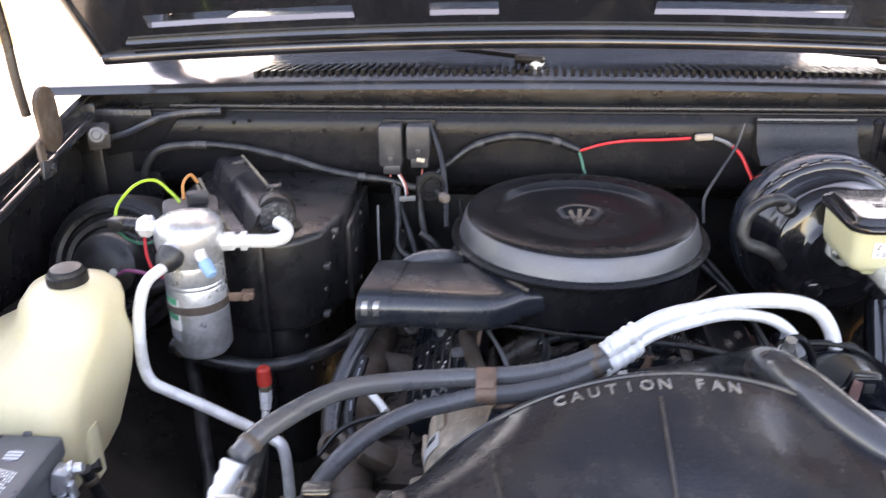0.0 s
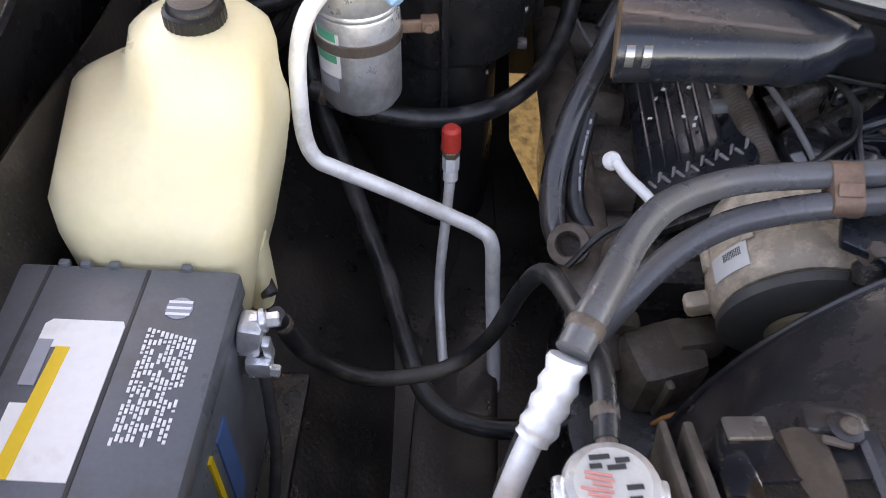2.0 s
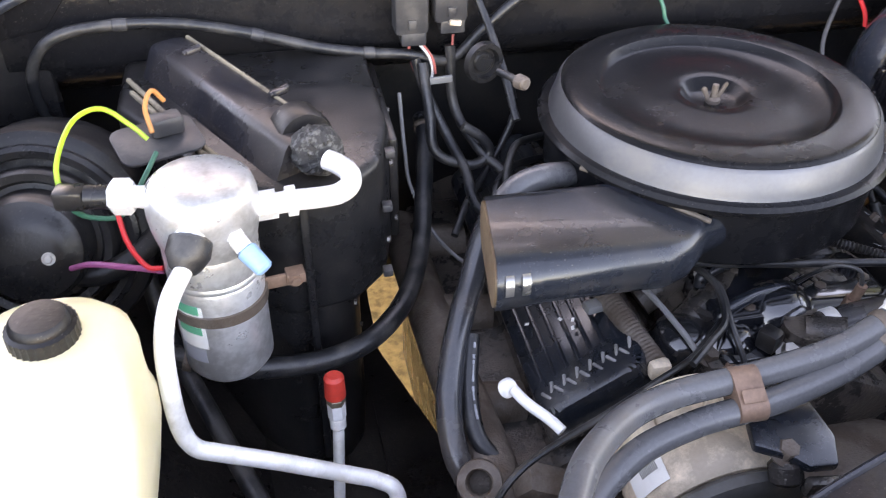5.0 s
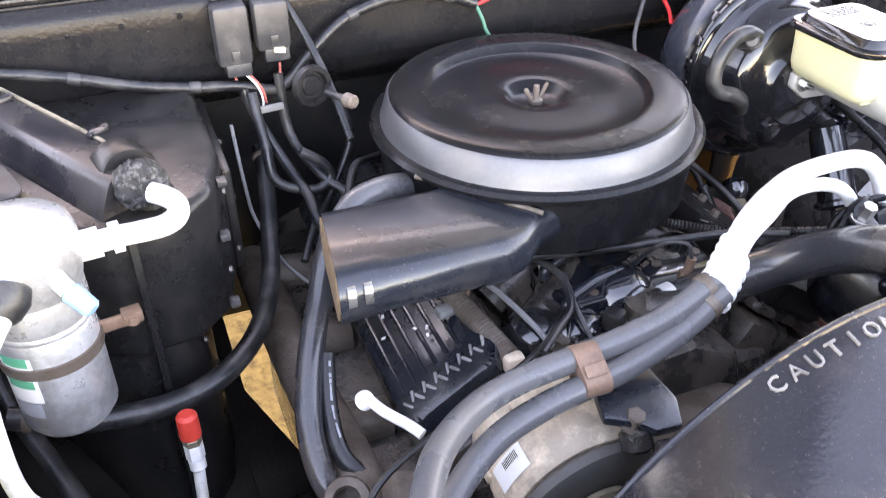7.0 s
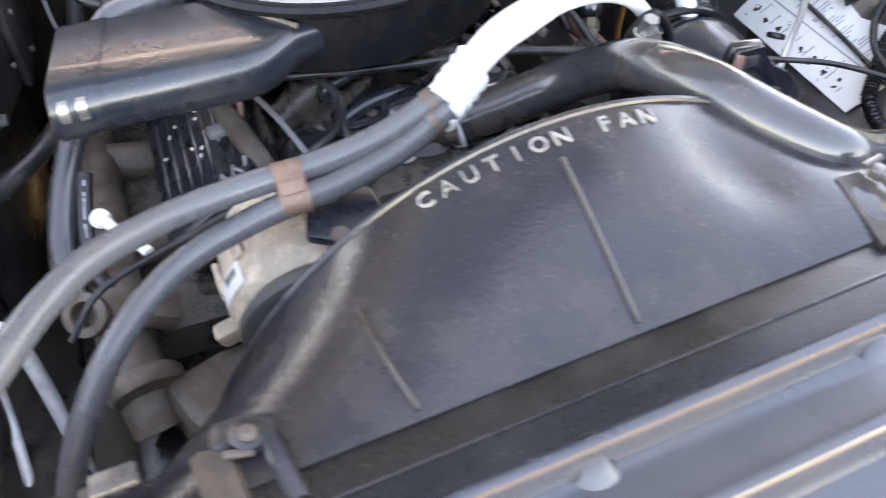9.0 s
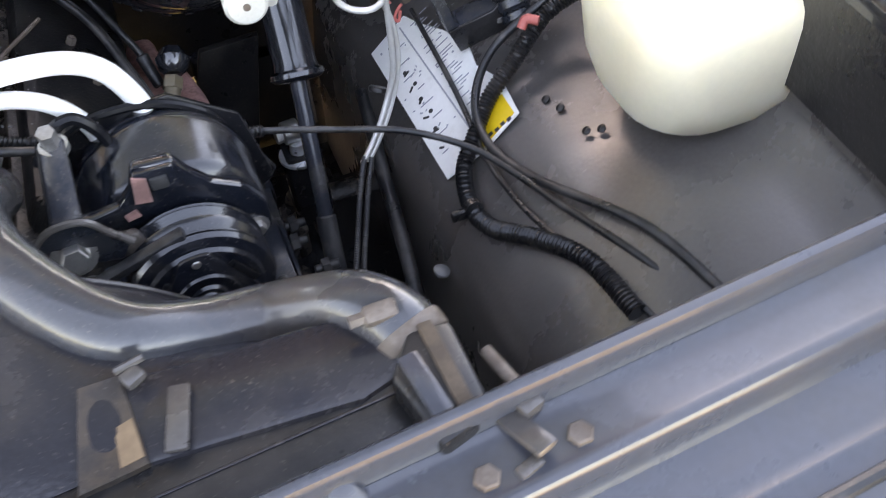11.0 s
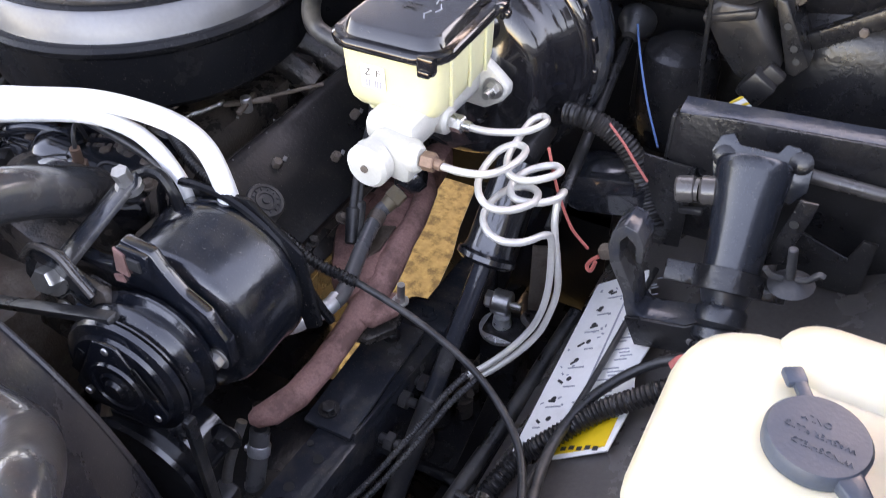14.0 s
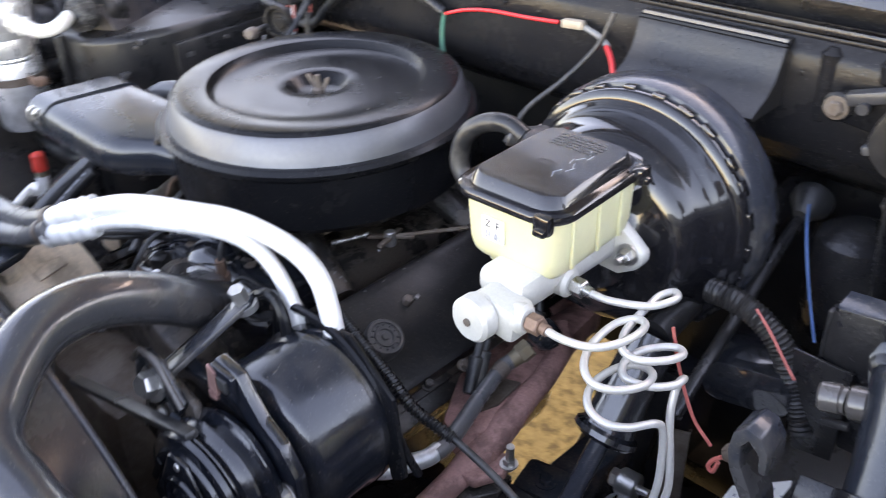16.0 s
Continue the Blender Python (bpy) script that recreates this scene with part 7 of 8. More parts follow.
part("body", lathe([(0.0215, 0.024), (0.0225, 0.034), (0.0235, 0.060), (0.0265, 0.095), (0.0295, 0.120), (0.0300, 0.128), (0.0275, 0.1315), (0.0, 0.133)], SV, 40), "compaint", ser)
part("top_plate", prism([(-0.037, -0.016), (-0.040, 0.004), (-0.034, 0.016), (-0.024, 0.019), (-0.018, 0.010), (0.012, 0.006), (0.018, 0.014), (0.028, 0.012), (0.040, -0.004), (0.038, -0.022), (0.026, -0.034), (-0.026, -0.034)], 0.003, frame_at((0.654, 0.012, 1.052), (0.985, 0.02, 0.17), (-0.15, 0.45, 0.88)), 0.001), "compaint", ser)
for dx in (-0.029, 0.030):
    part("plate_bolt", lathe([(0.0095, 0), (0.0095, 0.003), (0.006, 0.005), (0.0, 0.005)], frame_at((0.654 + dx, 0.010, 1.053 + dx * 0.2), (0.985, 0.02, 0.17), (-0.15, 0.45, 0.88)), 16), "bay", ser)
part("lower_ring", lathe([(0.015, -0.032), (0.0185, -0.029), (0.0185, -0.022), (0.0155, -0.020), (0.0195, -0.016), (0.0195, -0.008), (0.0165, -0.006), (0.0205, -0.002), (0.0205, 0.008), (0.0175, 0.012), (0.021, 0.024)], SV, 32), "compaint", ser)
part("clamp", join(lathe([(0.0225, 0.022), (0.0275, 0.023), (0.0275, 0.041), (0.0225, 0.042)], SV, 36), moved(box((0.036, -0.004, 0.032), (0.030, 0.006, 0.018), 0.002), SV), moved(box((-0.034, -0.010, 0.032), (0.024, 0.005, 0.018), 0.002), SV)), "bay", ser)
part("hole_tab", prism([(0.681, 0.985), (0.683, 1.006), (0.692, 1.056), (0.706, 1.057), (0.704, 1.040), (0.694, 0.992)], 0.003, frame_at((0, -0.033, 0), (1, 0, 0), (0, 0, 1)), 0.0008), "bay", ser)
part("tab_hole", lathe([(0.0036, 0), (0.0036, 0.0008)], between((0.6935, -0.0365, 1.034), (0.6935, -0.1, 1.034)), 12), "ink", ser)
# folded strap: a rounded hook at the top, down to a foot with a front plate
part("bracket", prism([(0.566, 1.002), (0.568, 1.020), (0.577, 1.029), (0.588, 1.026), (0.595, 1.014), (0.596, 0.995), (0.590, 0.995), (0.588, 1.010), (0.580, 1.018), (0.575, 1.010), (0.577, 0.995), (0.594, 0.962), (0.598, 0.945), (0.606, 0.938), (0.668, 0.954), (0.672, 0.948), (0.606, 0.926), (0.592, 0.930), (0.587, 0.946), (0.584, 0.958), (0.570, 0.985)], 0.030, frame_at((0, -0.062, 0), (1, 0, 0), (0, 0, 1)), 0.002), "chassis", ser)
part("front_plate", prism([(0.590, 0.936), (0.603, 0.908), (0.664, 0.924), (0.680, 0.964), (0.656, 0.962), (0.640, 0.948), (0.606, 0.940)], 0.004, frame_at((0, -0.092, 0), (1, 0, 0), (0, 0, 1)), 0.0012), "bay", ser)
part("plate_hole", lathe([(0.0034, 0), (0.0034, 0.001)], between((0.6475, -0.0962, 0.935), (0.6475, -0.2, 0.935)), 10), "worn", ser)
part("plug", join(rod((0.630, -0.016, 1.030), (0.616, -0.018, 1.0275), 0.0125, 20, None, 0.002), rod((0.616, -0.018, 1.0275), (0.613, -0.018, 1.027), 0.0105, 16), rod((0.613, -0.018, 1.027), (0.597, -0.020, 1.0235), 0.0115, 20, None, 0.002)), "wheelarch", ser, "dull metal plug")
part("plug_clip", box((0.614, -0.028, 1.012), (0.020, 0.006, 0.006), 0.002, (0, -12, 0)), "bay", ser)
part("stud", join(rod((0.706, -0.058, 0.985), (0.699, -0.060, 1.030), 0.0038, 12, None, 0.001), lathe([(0.016, 0), (0.018, 0.002), (0.012, 0.006), (0.006, 0.009)], between((0.706, -0.058, 0.992), (0.701, -0.060, 1.02)), 20), tube([(0.708, -0.060, 1.002), (0.716, -0.062, 1.006), (0.722, -0.062, 1.014), (0.726, -0.062, 1.013)], 0.0028, 8), tube([(0.698, -0.062, 1.000), (0.690, -0.064, 1.002), (0.684, -0.065, 1.008)], 0.0026, 8)), "relay", ser, "grimy wing nut on a stud")
for x, y, z in ((0.648, -0.208, 0.9115), (0.652, -0.231, 0.9165), (0.654, -0.280, 0.925), (0.665, -0.288, 0.930)):
    single("panel_clip", lathe([(0.0045, 0), (0.0045, 0.0015), (0.003, 0.0026), (0, 0.0026)], frame_at((x, y, z), (0, 1, 0), (-0.8, 0, -0.6)), 12), "plastic", "small grey push clip on the wheelhouse", "clip", "panel clips")

# firewall fittings
box_ = thing("air_box", (0.36, 0.19, 1.16), "black metal duct cover with a rolled lip on the firewall", "duct cover")
part("cover", loft([[(x, y, z) for y, z in ((0.214, 1.194), (0.206, 1.193), (0.200, 1.182), (0.196, 1.170), (0.190, 1.158), (0.178, 1.147), (0.160, 1.139), (0.154, 1.135), (0.158, 1.131), (0.212, 1.131))] for x in (0.284, 0.436)]), "plastic", box_, smooth=60)
part("top_strip", box((0.360, 0.2065, 1.188), (0.150, 0.004, 0.012), 0.001, (-8, 0, 0)), "wheelarch", box_, "dusty grey strip")
part("top_bead", rod((0.283, 0.205, 1.188), (0.436, 0.205, 1.188), 0.003, 8), "satin", box_)
for x, z0, z1 in ((0.472, 1.120, 1.192), (0.523, 1.166, 1.192)):
    single("firewall_bead", rod((x, 0.2185, z0), (x, 0.2185, z1), 0.0105, 20, None, 0.006), "wall", "pressed bead in the firewall panel", "pressed bead", "firewall beads", kind="structure")
wm = thing("wiper_motor", (0.58, 0.17, 1.12), "black round wiper motor on a bolted mount", "wiper motor")
YF = frame_at((0, 0.205, 0), (1, 0, 0), (0, 0, 1))
GEAR = [(0.536, 1.146), (0.540, 1.162), (0.549, 1.180), (0.560, 1.193), (0.571, 1.198), (0.584, 1.196), (0.600, 1.188), (0.612, 1.178), (0.620, 1.165), (0.623, 1.150), (0.619, 1.135), (0.610, 1.123), (0.598, 1.115), (0.582, 1.112), (0.565, 1.115), (0.551, 1.122), (0.541, 1.132)]
part("gear_case", prism(GEAR, 0.026, frame_at((0, 0.172, 0), (1, 0, 0), (0, 0, 1)), 0.004), "plastic", wm)
part("gear_base", prism([(x + (x - 0.580) * 0.03, z + (z - 1.155) * 0.03) for x, z in GEAR], 0.032, YF, 0.003), "relay", wm)
for x, z, t in ((0.624, 1.142, 10), (0.537, 1.136, -20), (0.622, 1.168, 20)):
    part("rim_tab", box((x, 0.158, z), (0.008, 0.016, 0.008), 0.002, (0, t, 0)), "relay", wm)
MB = [(0.545, 1.100), (0.566, 1.124), (0.612, 1.120), (0.622, 1.120), (0.655, 1.064), (0.643, 1.033), (0.604, 1.030), (0.574, 1.060)]
part("motor_cover", prism([(0.556, 1.098), (0.572, 1.116), (0.606, 1.114), (0.638, 1.062), (0.630, 1.038), (0.600, 1.040), (0.580, 1.062)], 0.056, YF, 0.007), "plastic", wm)
part("cover_flange", prism(MB, 0.012, YF, 0.003), "plastic", wm)
part("cover_ridge", prism([(0.558, 1.097), (0.606, 1.113), (0.606, 1.103), (0.562, 1.089)], 0.060, YF, 0.003), "plastic", wm)
part("flange_strip", prism([(0.616, 1.122), (0.627, 1.120), (0.660, 1.064), (0.650, 1.050), (0.642, 1.052)], 0.046, YF, 0.002), "plastic", wm)
for x, z in ((0.633, 1.098), (0.643, 1.078), (0.648, 1.066)):
    part("flange_hole", lathe([(0.0034, 0), (0.0034, 0.001)], between((x, 0.1588, z), (x, 0.1, z)), 12), "ink", wm)
part("plug", join(box((0.622, 0.140, 1.043), (0.026, 0.020, 0.028), 0.003, (0, 32, 0)), box((0.632, 0.146, 1.054), (0.020, 0.012, 0.018), 0.003, (0, 32, 0))), "plastic", wm)
for i in range(5):
    part("plug_wire", tube([(0.615 + 0.002 * i, 0.132, 1.036 - 0.002 * i), (0.606 + 0.001 * i, 0.127, 1.029 - 0.0015 * i), (0.597, 0.126 + 0.002 * i, 1.020 - 0.001 * i + 0.004 * (i % 2)), (0.584 - 0.003 * i, 0.13, 1.009 + 0.003 * (i % 3))], 0.0015, 6), "paper" if i % 3 else "yellow", wm)
for p in ((0.620, 0.195, 1.190), (0.630, 0.195, 1.116), (0.494, 0.195, 1.151)):
    c = Vector((0.580, 0.199, 1.155))
    q = Vector((p[0], 0.199, p[2]))
    d = (c - q).normalized()
    part("ear", join(moved(prism([(0, -0.013), (0.05, -0.022), (0.05, 0.022), (0, 0.013)], 0.008, None, 0.002), frame_at(q, d, d.cross(Vector((0, 1, 0))))), lathe([(0.0135, 0), (0.0135, 0.010), (0.010, 0.012)], between(q, q - Vector((0, 0.1, 0))), 18)), "satin", wm)
    part("ear_bolt", bolt_bm((p[0], 0.187, p[2]), (0, -1, 0), 0.0072, 0.006), "greyiron", wm)
part("ear_web", join(box((0.520, 0.192, 1.166), (0.040, 0.016, 0.012), 0.003, (0, -18, 0)), rod((0.518, 0.185, 1.158), (0.518, 0.178, 1.158), 0.005, 12)), "relay", wm)
part("ear_web", box((0.640, 0.192, 1.150), (0.012, 0.014, 0.050), 0.003, (0, 14, 0)), "relay", wm)
part("gear_boss", lathe([(0.006, 0.0), (0.006, 0.003), (0.0035, 0.004)], between((0.582, 0.1465, 1.145), (0.582, 0.1, 1.145)), 16), "relay", wm)
part("terminal", join(box((0.566, 0.142, 1.176), (0.024, 0.016, 0.014), 0.003, (0, 22, 0)), box((0.562, 0.136, 1.170), (0.016, 0.010, 0.012), 0.002, (0, 22, 0)), box((0.576, 0.142, 1.184), (0.010, 0.010, 0.010), 0.002, (0, 22, 0))), "relay", wm)
for i in range(3):
    part("pale_wire", tube([(0.561 + 0.002 * i, 0.134, 1.172), (0.562 + 0.0016 * i, 0.133, 1.155), (0.564 + 0.001 * i, 0.134, 1.138)], 0.0012, 6), "paper" if i == 1 else "greywire", wm)
part("lead", tube([(0.565, 0.134, 1.142), (0.566, 0.138, 1.11), (0.568, 0.140, 1.069), (0.572, 0.140, 1.025), (0.576, 0.140, 0.987)], 0.0022, 8, 6, 0.0004, 0.006), "cover", wm)
rl = thing("relay_pair", (-0.257, 0.19, 1.15), "two black relays on a firewall bracket with coloured wires", "relay")
part("bracket", box((-0.257, 0.206, 1.180), (0.085, 0.006, 0.018), 0.002), "wall", rl)
for x, h in ((-0.285, 0.068), (-0.241, 0.056)):
    b = part("relay", join(box((x, 0.188, 1.186 - h / 2), (0.039, 0.030, h), 0.006), box((x, 0.172, 1.186 - h + 0.014), (0.009, 0.004, 0.012), 0.001)), "relay", rl)
    part("socket", box((x + 0.002, 0.186, 1.186 - h - 0.004), (0.028, 0.024, 0.016), 0.002), "relay", b)
    if x > -0.25:
        part("terminal", box((x + 0.004, 0.172, 1.186 - h + 0.002), (0.013, 0.006, 0.006), 0.001, (0, 8, 0)), "cast", b)
for i, (mt, pts) in enumerate((("redwire", [(-0.288, 0.186, 1.105), (-0.284, 0.180, 1.08), (-0.276, 0.17, 1.06)]), ("white", [(-0.276, 0.184, 1.105), (-0.266, 0.176, 1.092), (-0.262, 0.174, 1.075), (-0.266, 0.17, 1.062)]),
                             ("redwire", [(-0.272, 0.184, 1.104), (-0.262, 0.174, 1.090), (-0.259, 0.172, 1.072)]), ("redwire", [(-0.236, 0.186, 1.112), (-0.238, 0.184, 1.09), (-0.242, 0.18, 1.07)]))):
    part("wire", tube(pts, 0.0016, 8), "pinkwire" if mt == "redwire" else mt, rl)
line("relay_loom", [(-0.282, 0.178, 1.09), (-0.272, 0.168, 1.055), (-0.252, 0.14, 1.01), (-0.238, 0.10, 0.985), (-0.235, 0.06, 0.965), (-0.215, 0.03, 0.955)], 0.006, "rubber", "black taped wires hanging from the relays", "wiring loom", "", 10)
line("relay_lead", [(-0.240, 0.185, 1.10), (-0.237, 0.17, 1.03), (-0.215, 0.12, 0.995), (-0.19, 0.09, 0.975), (-0.20, 0.04, 0.955), (-0.225, 0.03, 0.95)], 0.006, "rubber", "black wire looped behind the air cleaner", "wire", "", 10)
plug = thing("firewall_sender", (-0.205, 0.08, 1.11), "grimy round sender with a silver plug", "sender")
part("disc", lathe([(0.0, 0.004), (0.010, 0.004), (0.012, 0.002), (0.015, 0.002), (0.017, 0.008), (0.022, 0.008), (0.023, 0.0)], between((-0.218, 0.12, 1.108), (-0.205, 0.08, 1.110)), 20), "plastic", plug)
part("plug", rod((-0.208, 0.09, 1.110), (-0.193, 0.058, 1.112), 0.0040, 12, None, 0.001), "rubber", plug)
part("connector", rod((-0.195, 0.062, 1.1115), (-0.189, 0.049, 1.113), 0.0080, 16, 0.0072, 0.002), "greyiron", plug, "silver round connector")
line("firewall_harness", [(-0.69, 0.195, 1.03), (-0.69, 0.18, 1.10), (-0.66, 0.178, 1.142), (-0.60, 0.19, 1.148), (-0.53, 0.195, 1.142), (-0.46, 0.186, 1.130), (-0.40, 0.184, 1.112), (-0.34, 0.182, 1.100), (-0.29, 0.182, 1.094), (-0.24, 0.185, 1.082), (-0.20, 0.19, 1.115), (-0.15, 0.195, 1.15), (-0.09, 0.195, 1.165), (-0.03, 0.198, 1.158), (0.012, 0.2, 1.142)], 0.0062, "rubber", "black taped wiring harness along the firewall", "wiring loom", "", 10)
fh_loom = bpy.data.objects["firewall_harness"]
for p, q in (((-0.60, 0.19, 1.148), (-0.585, 0.191, 1.147)), ((-0.46, 0.186, 1.130), (-0.447, 0.1855, 1.126)), ((-0.34, 0.182, 1.100), (-0.327, 0.182, 1.0985)), ((-0.15, 0.195, 1.15), (-0.138, 0.195, 1.154)), ((-0.03, 0.198, 1.158), (-0.018, 0.199, 1.154))):
    part("tape_band", rod(p, q, 0.0070, 12, None, 0.0008), "relay", fh_loom, "wrapped tape band")
line("red_wire", [(0.014, 0.2, 1.141), (0.05, 0.2, 1.152), (0.09, 0.2, 1.158), (0.14, 0.2, 1.160), (0.185, 0.2, 1.163)], 0.0024, "redwire", "bright red wire along the firewall", "wire", "", 10)
cj = thing("wire_joint", (0.205, 0.2, 1.165), "pale plastic inline wire connector", "connector")
part("shell", box((0.205, 0.2, 1.165), (0.028, 0.010, 0.010), 0.003, (0, -4, 0)), "cast", cj)
part("tail", tube([(0.22, 0.2, 1.164), (0.238, 0.2, 1.158), (0.252, 0.198, 1.150)], 0.003, 8), "greywire", cj)
line("red_wire", [(0.250, 0.197, 1.151), (0.262, 0.19, 1.140), (0.272, 0.182, 1.122), (0.28, 0.175, 1.105), (0.282, 0.17, 1.09)], 0.0028, "redwire", "red taped wire bundle by the booster", "wire", "", 10)
line("green_wire", [(0.012, 0.2, 1.142), (0.018, 0.19, 1.125), (0.022, 0.185, 1.11), (0.036, 0.175, 1.09)], 0.0024, "darkgreen", "green wire hanging from the harness", "wire", "", 8)
cg = single("green_connector", box((0.045, 0.165, 1.078), (0.024, 0.012, 0.012), 0.003, (0, 35, 0)), "greywire", "small grey connector on a green wire", "connector")
line("vacuum_line", [(0.262, 0.19, 1.19), (0.25, 0.18, 1.155), (0.225, 0.16, 1.12), (0.20, 0.13, 1.09), (0.195, 0.10, 1.06)], 0.0028, "rubber", "thin black vacuum line to the cowl", "tube", "", 10)
line("vacuum_line", [(-0.225, 0.198, 1.185), (-0.205, 0.17, 1.14), (-0.195, 0.12, 1.10), (-0.19, 0.07, 1.06)], 0.0045, "rubber", "thin black tube down the firewall", "tube", "", 10)

# coloured wires round the accumulator
line("green_wire", [(-0.612, -0.112, 1.128), (-0.615, -0.09, 1.150), (-0.605, -0.05, 1.165), (-0.585, -0.03, 1.165), (-0.565, -0.03, 1.148), (-0.552, -0.035, 1.135)], 0.0022, "greenwire", "lime green wire looped behind the accumulator", "wire", "", 8)
line("green_wire", [(-0.612, -0.11, 1.125), (-0.600, -0.10, 1.105), (-0.575, -0.095, 1.10), (-0.558, -0.08, 1.118), (-0.545, -0.05, 1.13)], 0.0022, "darkgreen", "dark green wire behind the accumulator", "wire", "", 8)
line("red_wire", [(-0.575, -0.11, 1.125), (-0.570, -0.125, 1.095), (-0.558, -0.135, 1.075), (-0.545, -0.14, 1.075)], 0.0022, "redwire", "red wire behind the accumulator", "wire", "", 8)
line("purple_wire", [(-0.625, -0.10, 1.055), (-0.605, -0.115, 1.068), (-0.58, -0.125, 1.070), (-0.545, -0.135, 1.068)], 0.0026, "purple", "purple wire behind the accumulator", "wire", "", 8)
line("orange_wire", [(-0.548, -0.03, 1.138), (-0.552, -0.015, 1.155), (-0.546, 0.0, 1.163), (-0.538, 0.005, 1.15)], 0.0022, "orange", "orange wire at the resistor plug", "wire", "", 8)
line("blue_wire", [(0.490, 0.185, 1.055), (0.506, 0.15, 1.043), (0.528, 0.12, 1.011), (0.555, 0.08, 0.990)], 0.0012, "bluewire", "thin blue wire beside the booster", "wire", "", 8)
line("red_wire", [(0.497, -0.06, 1.057), (0.507, -0.06, 1.021), (0.523, -0.06, 0.984), (0.541, -0.06, 0.965)], 0.0014, "pinkwire", "thin faded red wire hanging by the brake lines", "wire", "", 8)
line("column_rod", [(0.480, 0.195, 1.030), (0.484, 0.13, 1.010), (0.490, 0.06, 0.988), (0.496, -0.01, 0.968), (0.498, -0.04, 0.955)], 0.006, "bay", "dark rod from the firewall grommet", "rod", "", 10)
single("grommet", lathe([(0.020, 0), (0.020, 0.010), (0.012, 0.022), (0.008, 0.03)], between((0.480, 0.225, 1.042), (0.481, 0.17, 1.025)), 20), "rubber", "black rubber firewall grommet", "grommet")
line("column_loom", [(0.470, 0.052, 1.020), (0.484, 0.05, 1.022), (0.500, 0.05, 1.020), (0.520, 0.05, 1.012), (0.539, 0.05, 0.996), (0.552, 0.05, 0.971), (0.562, 0.05, 0.948), (0.573, 0.045, 0.925)], 0.0105, "plastic", "black corrugated wiring loom elbow beside the booster", "wiring loom", "", 16, 6, 0.0010, 0.0042)
single("column_boot", lathe([(0.020, -0.01), (0.036, 0.0), (0.042, 0.02), (0.042, 0.09), (0.036, 0.11), (0.014, 0.122)], between((0.537, 0.215, 0.92), (0.534, 0.205, 1.03)), 28), "bay", "black rubber steering column boot at the firewall", "boot")
single("pedal_cover", box((0.52, 0.06, 0.950), (0.085, 0.06, 0.05), 0.016, (0, -6, 8)), "gloss", "glossy black moulded cover under the booster", "cover")
line("orange_wire", [(0.515, 0.045, 1.025), (0.532, 0.04, 1.012), (0.547, 0.035, 0.998), (0.562, 0.03, 0.985)], 0.0014, "pinkwire", "faded pink wire beside the loom", "wire", "", 8)

line("orange_wire", [(-0.236, -0.386, 0.78), (-0.226, -0.392, 0.815), (-0.216, -0.392, 0.826), (-0.205, -0.386, 0.822)], 0.0022, "orange", "short orange wire beside the alternator bracket", "wire", "", 8)

# engine top clutter
spring = thing("brake_spring_tube", (-0.14, -0.17, 0.96), "grey ribbed vacuum tube with a clamp", "tube")
part("tube", tube([(-0.155, -0.10, 0.975), (-0.145, -0.14, 0.968), (-0.133, -0.185, 0.958), (-0.128, -0.207, 0.954)], 0.011, 14, 6, 0.0003, 0.004), "greyiron", spring)
part("end", box((-0.127, -0.213, 0.953), (0.02, 0.014, 0.018), 0.004), "cast", spring)
sp = thing("sensor_plug", (-0.158, -0.135, 0.966), "small grey and red sensor plug", "connector")
part("shell", box((-0.160, -0.133, 0.966), (0.026, 0.014, 0.010), 0.003, (0, 0, 10)), "greywire", sp)
part("lead", tube([(-0.148, -0.132, 0.966), (-0.138, -0.128, 0.975), (-0.135, -0.12, 0.99), (-0.125, -0.11, 0.998)], 0.003, 8), "copper", sp)

mount = thing("radiator_mount", (0.40, -0.57, 1.06), "black upper radiator mount with a dull grey steel clamp", "mount")
part("block", prism([(0.394, -0.535), (0.418, -0.538), (0.418, -0.600), (0.386, -0.609), (0.376, -0.560)], 0.030, Matrix.Translation((0, 0, 1.052)), 0.004), "plastic", mount)
part("slot", box((0.405, -0.566, 1.0825), (0.009, 0.062, 0.003), 0.001, (0, 0, 2)), "browndust", mount)
part("pad", box((0.391, -0.574, 1.082), (0.012, 0.046, 0.005), 0.002, (0, 0, 8)), "support", mount)
part("clamp", join(box((0.428, -0.614, 1.0765), (0.013, 0.036, 0.005), 0.002, (-16, 0, 18)), box((0.436, -0.600, 1.076), (0.014, 0.014, 0.010), 0.003, (0, 0, 18)), box((0.423, -0.631, 1.071), (0.015, 0.008, 0.008), 0.002, (0, 0, 18))), "wheelarch", mount, "dull grey steel clamp")
part("rod", rod((0.430, -0.560, 1.074), (0.438, -0.596, 1.076), 0.0038, 10), "greyiron", mount)
part("pocket", box((0.363, -0.541, 1.064), (0.030, 0.026, 0.008), 0.003, (0, 0, 8)), "browndust", mount, "brown dusty pocket under the hose")


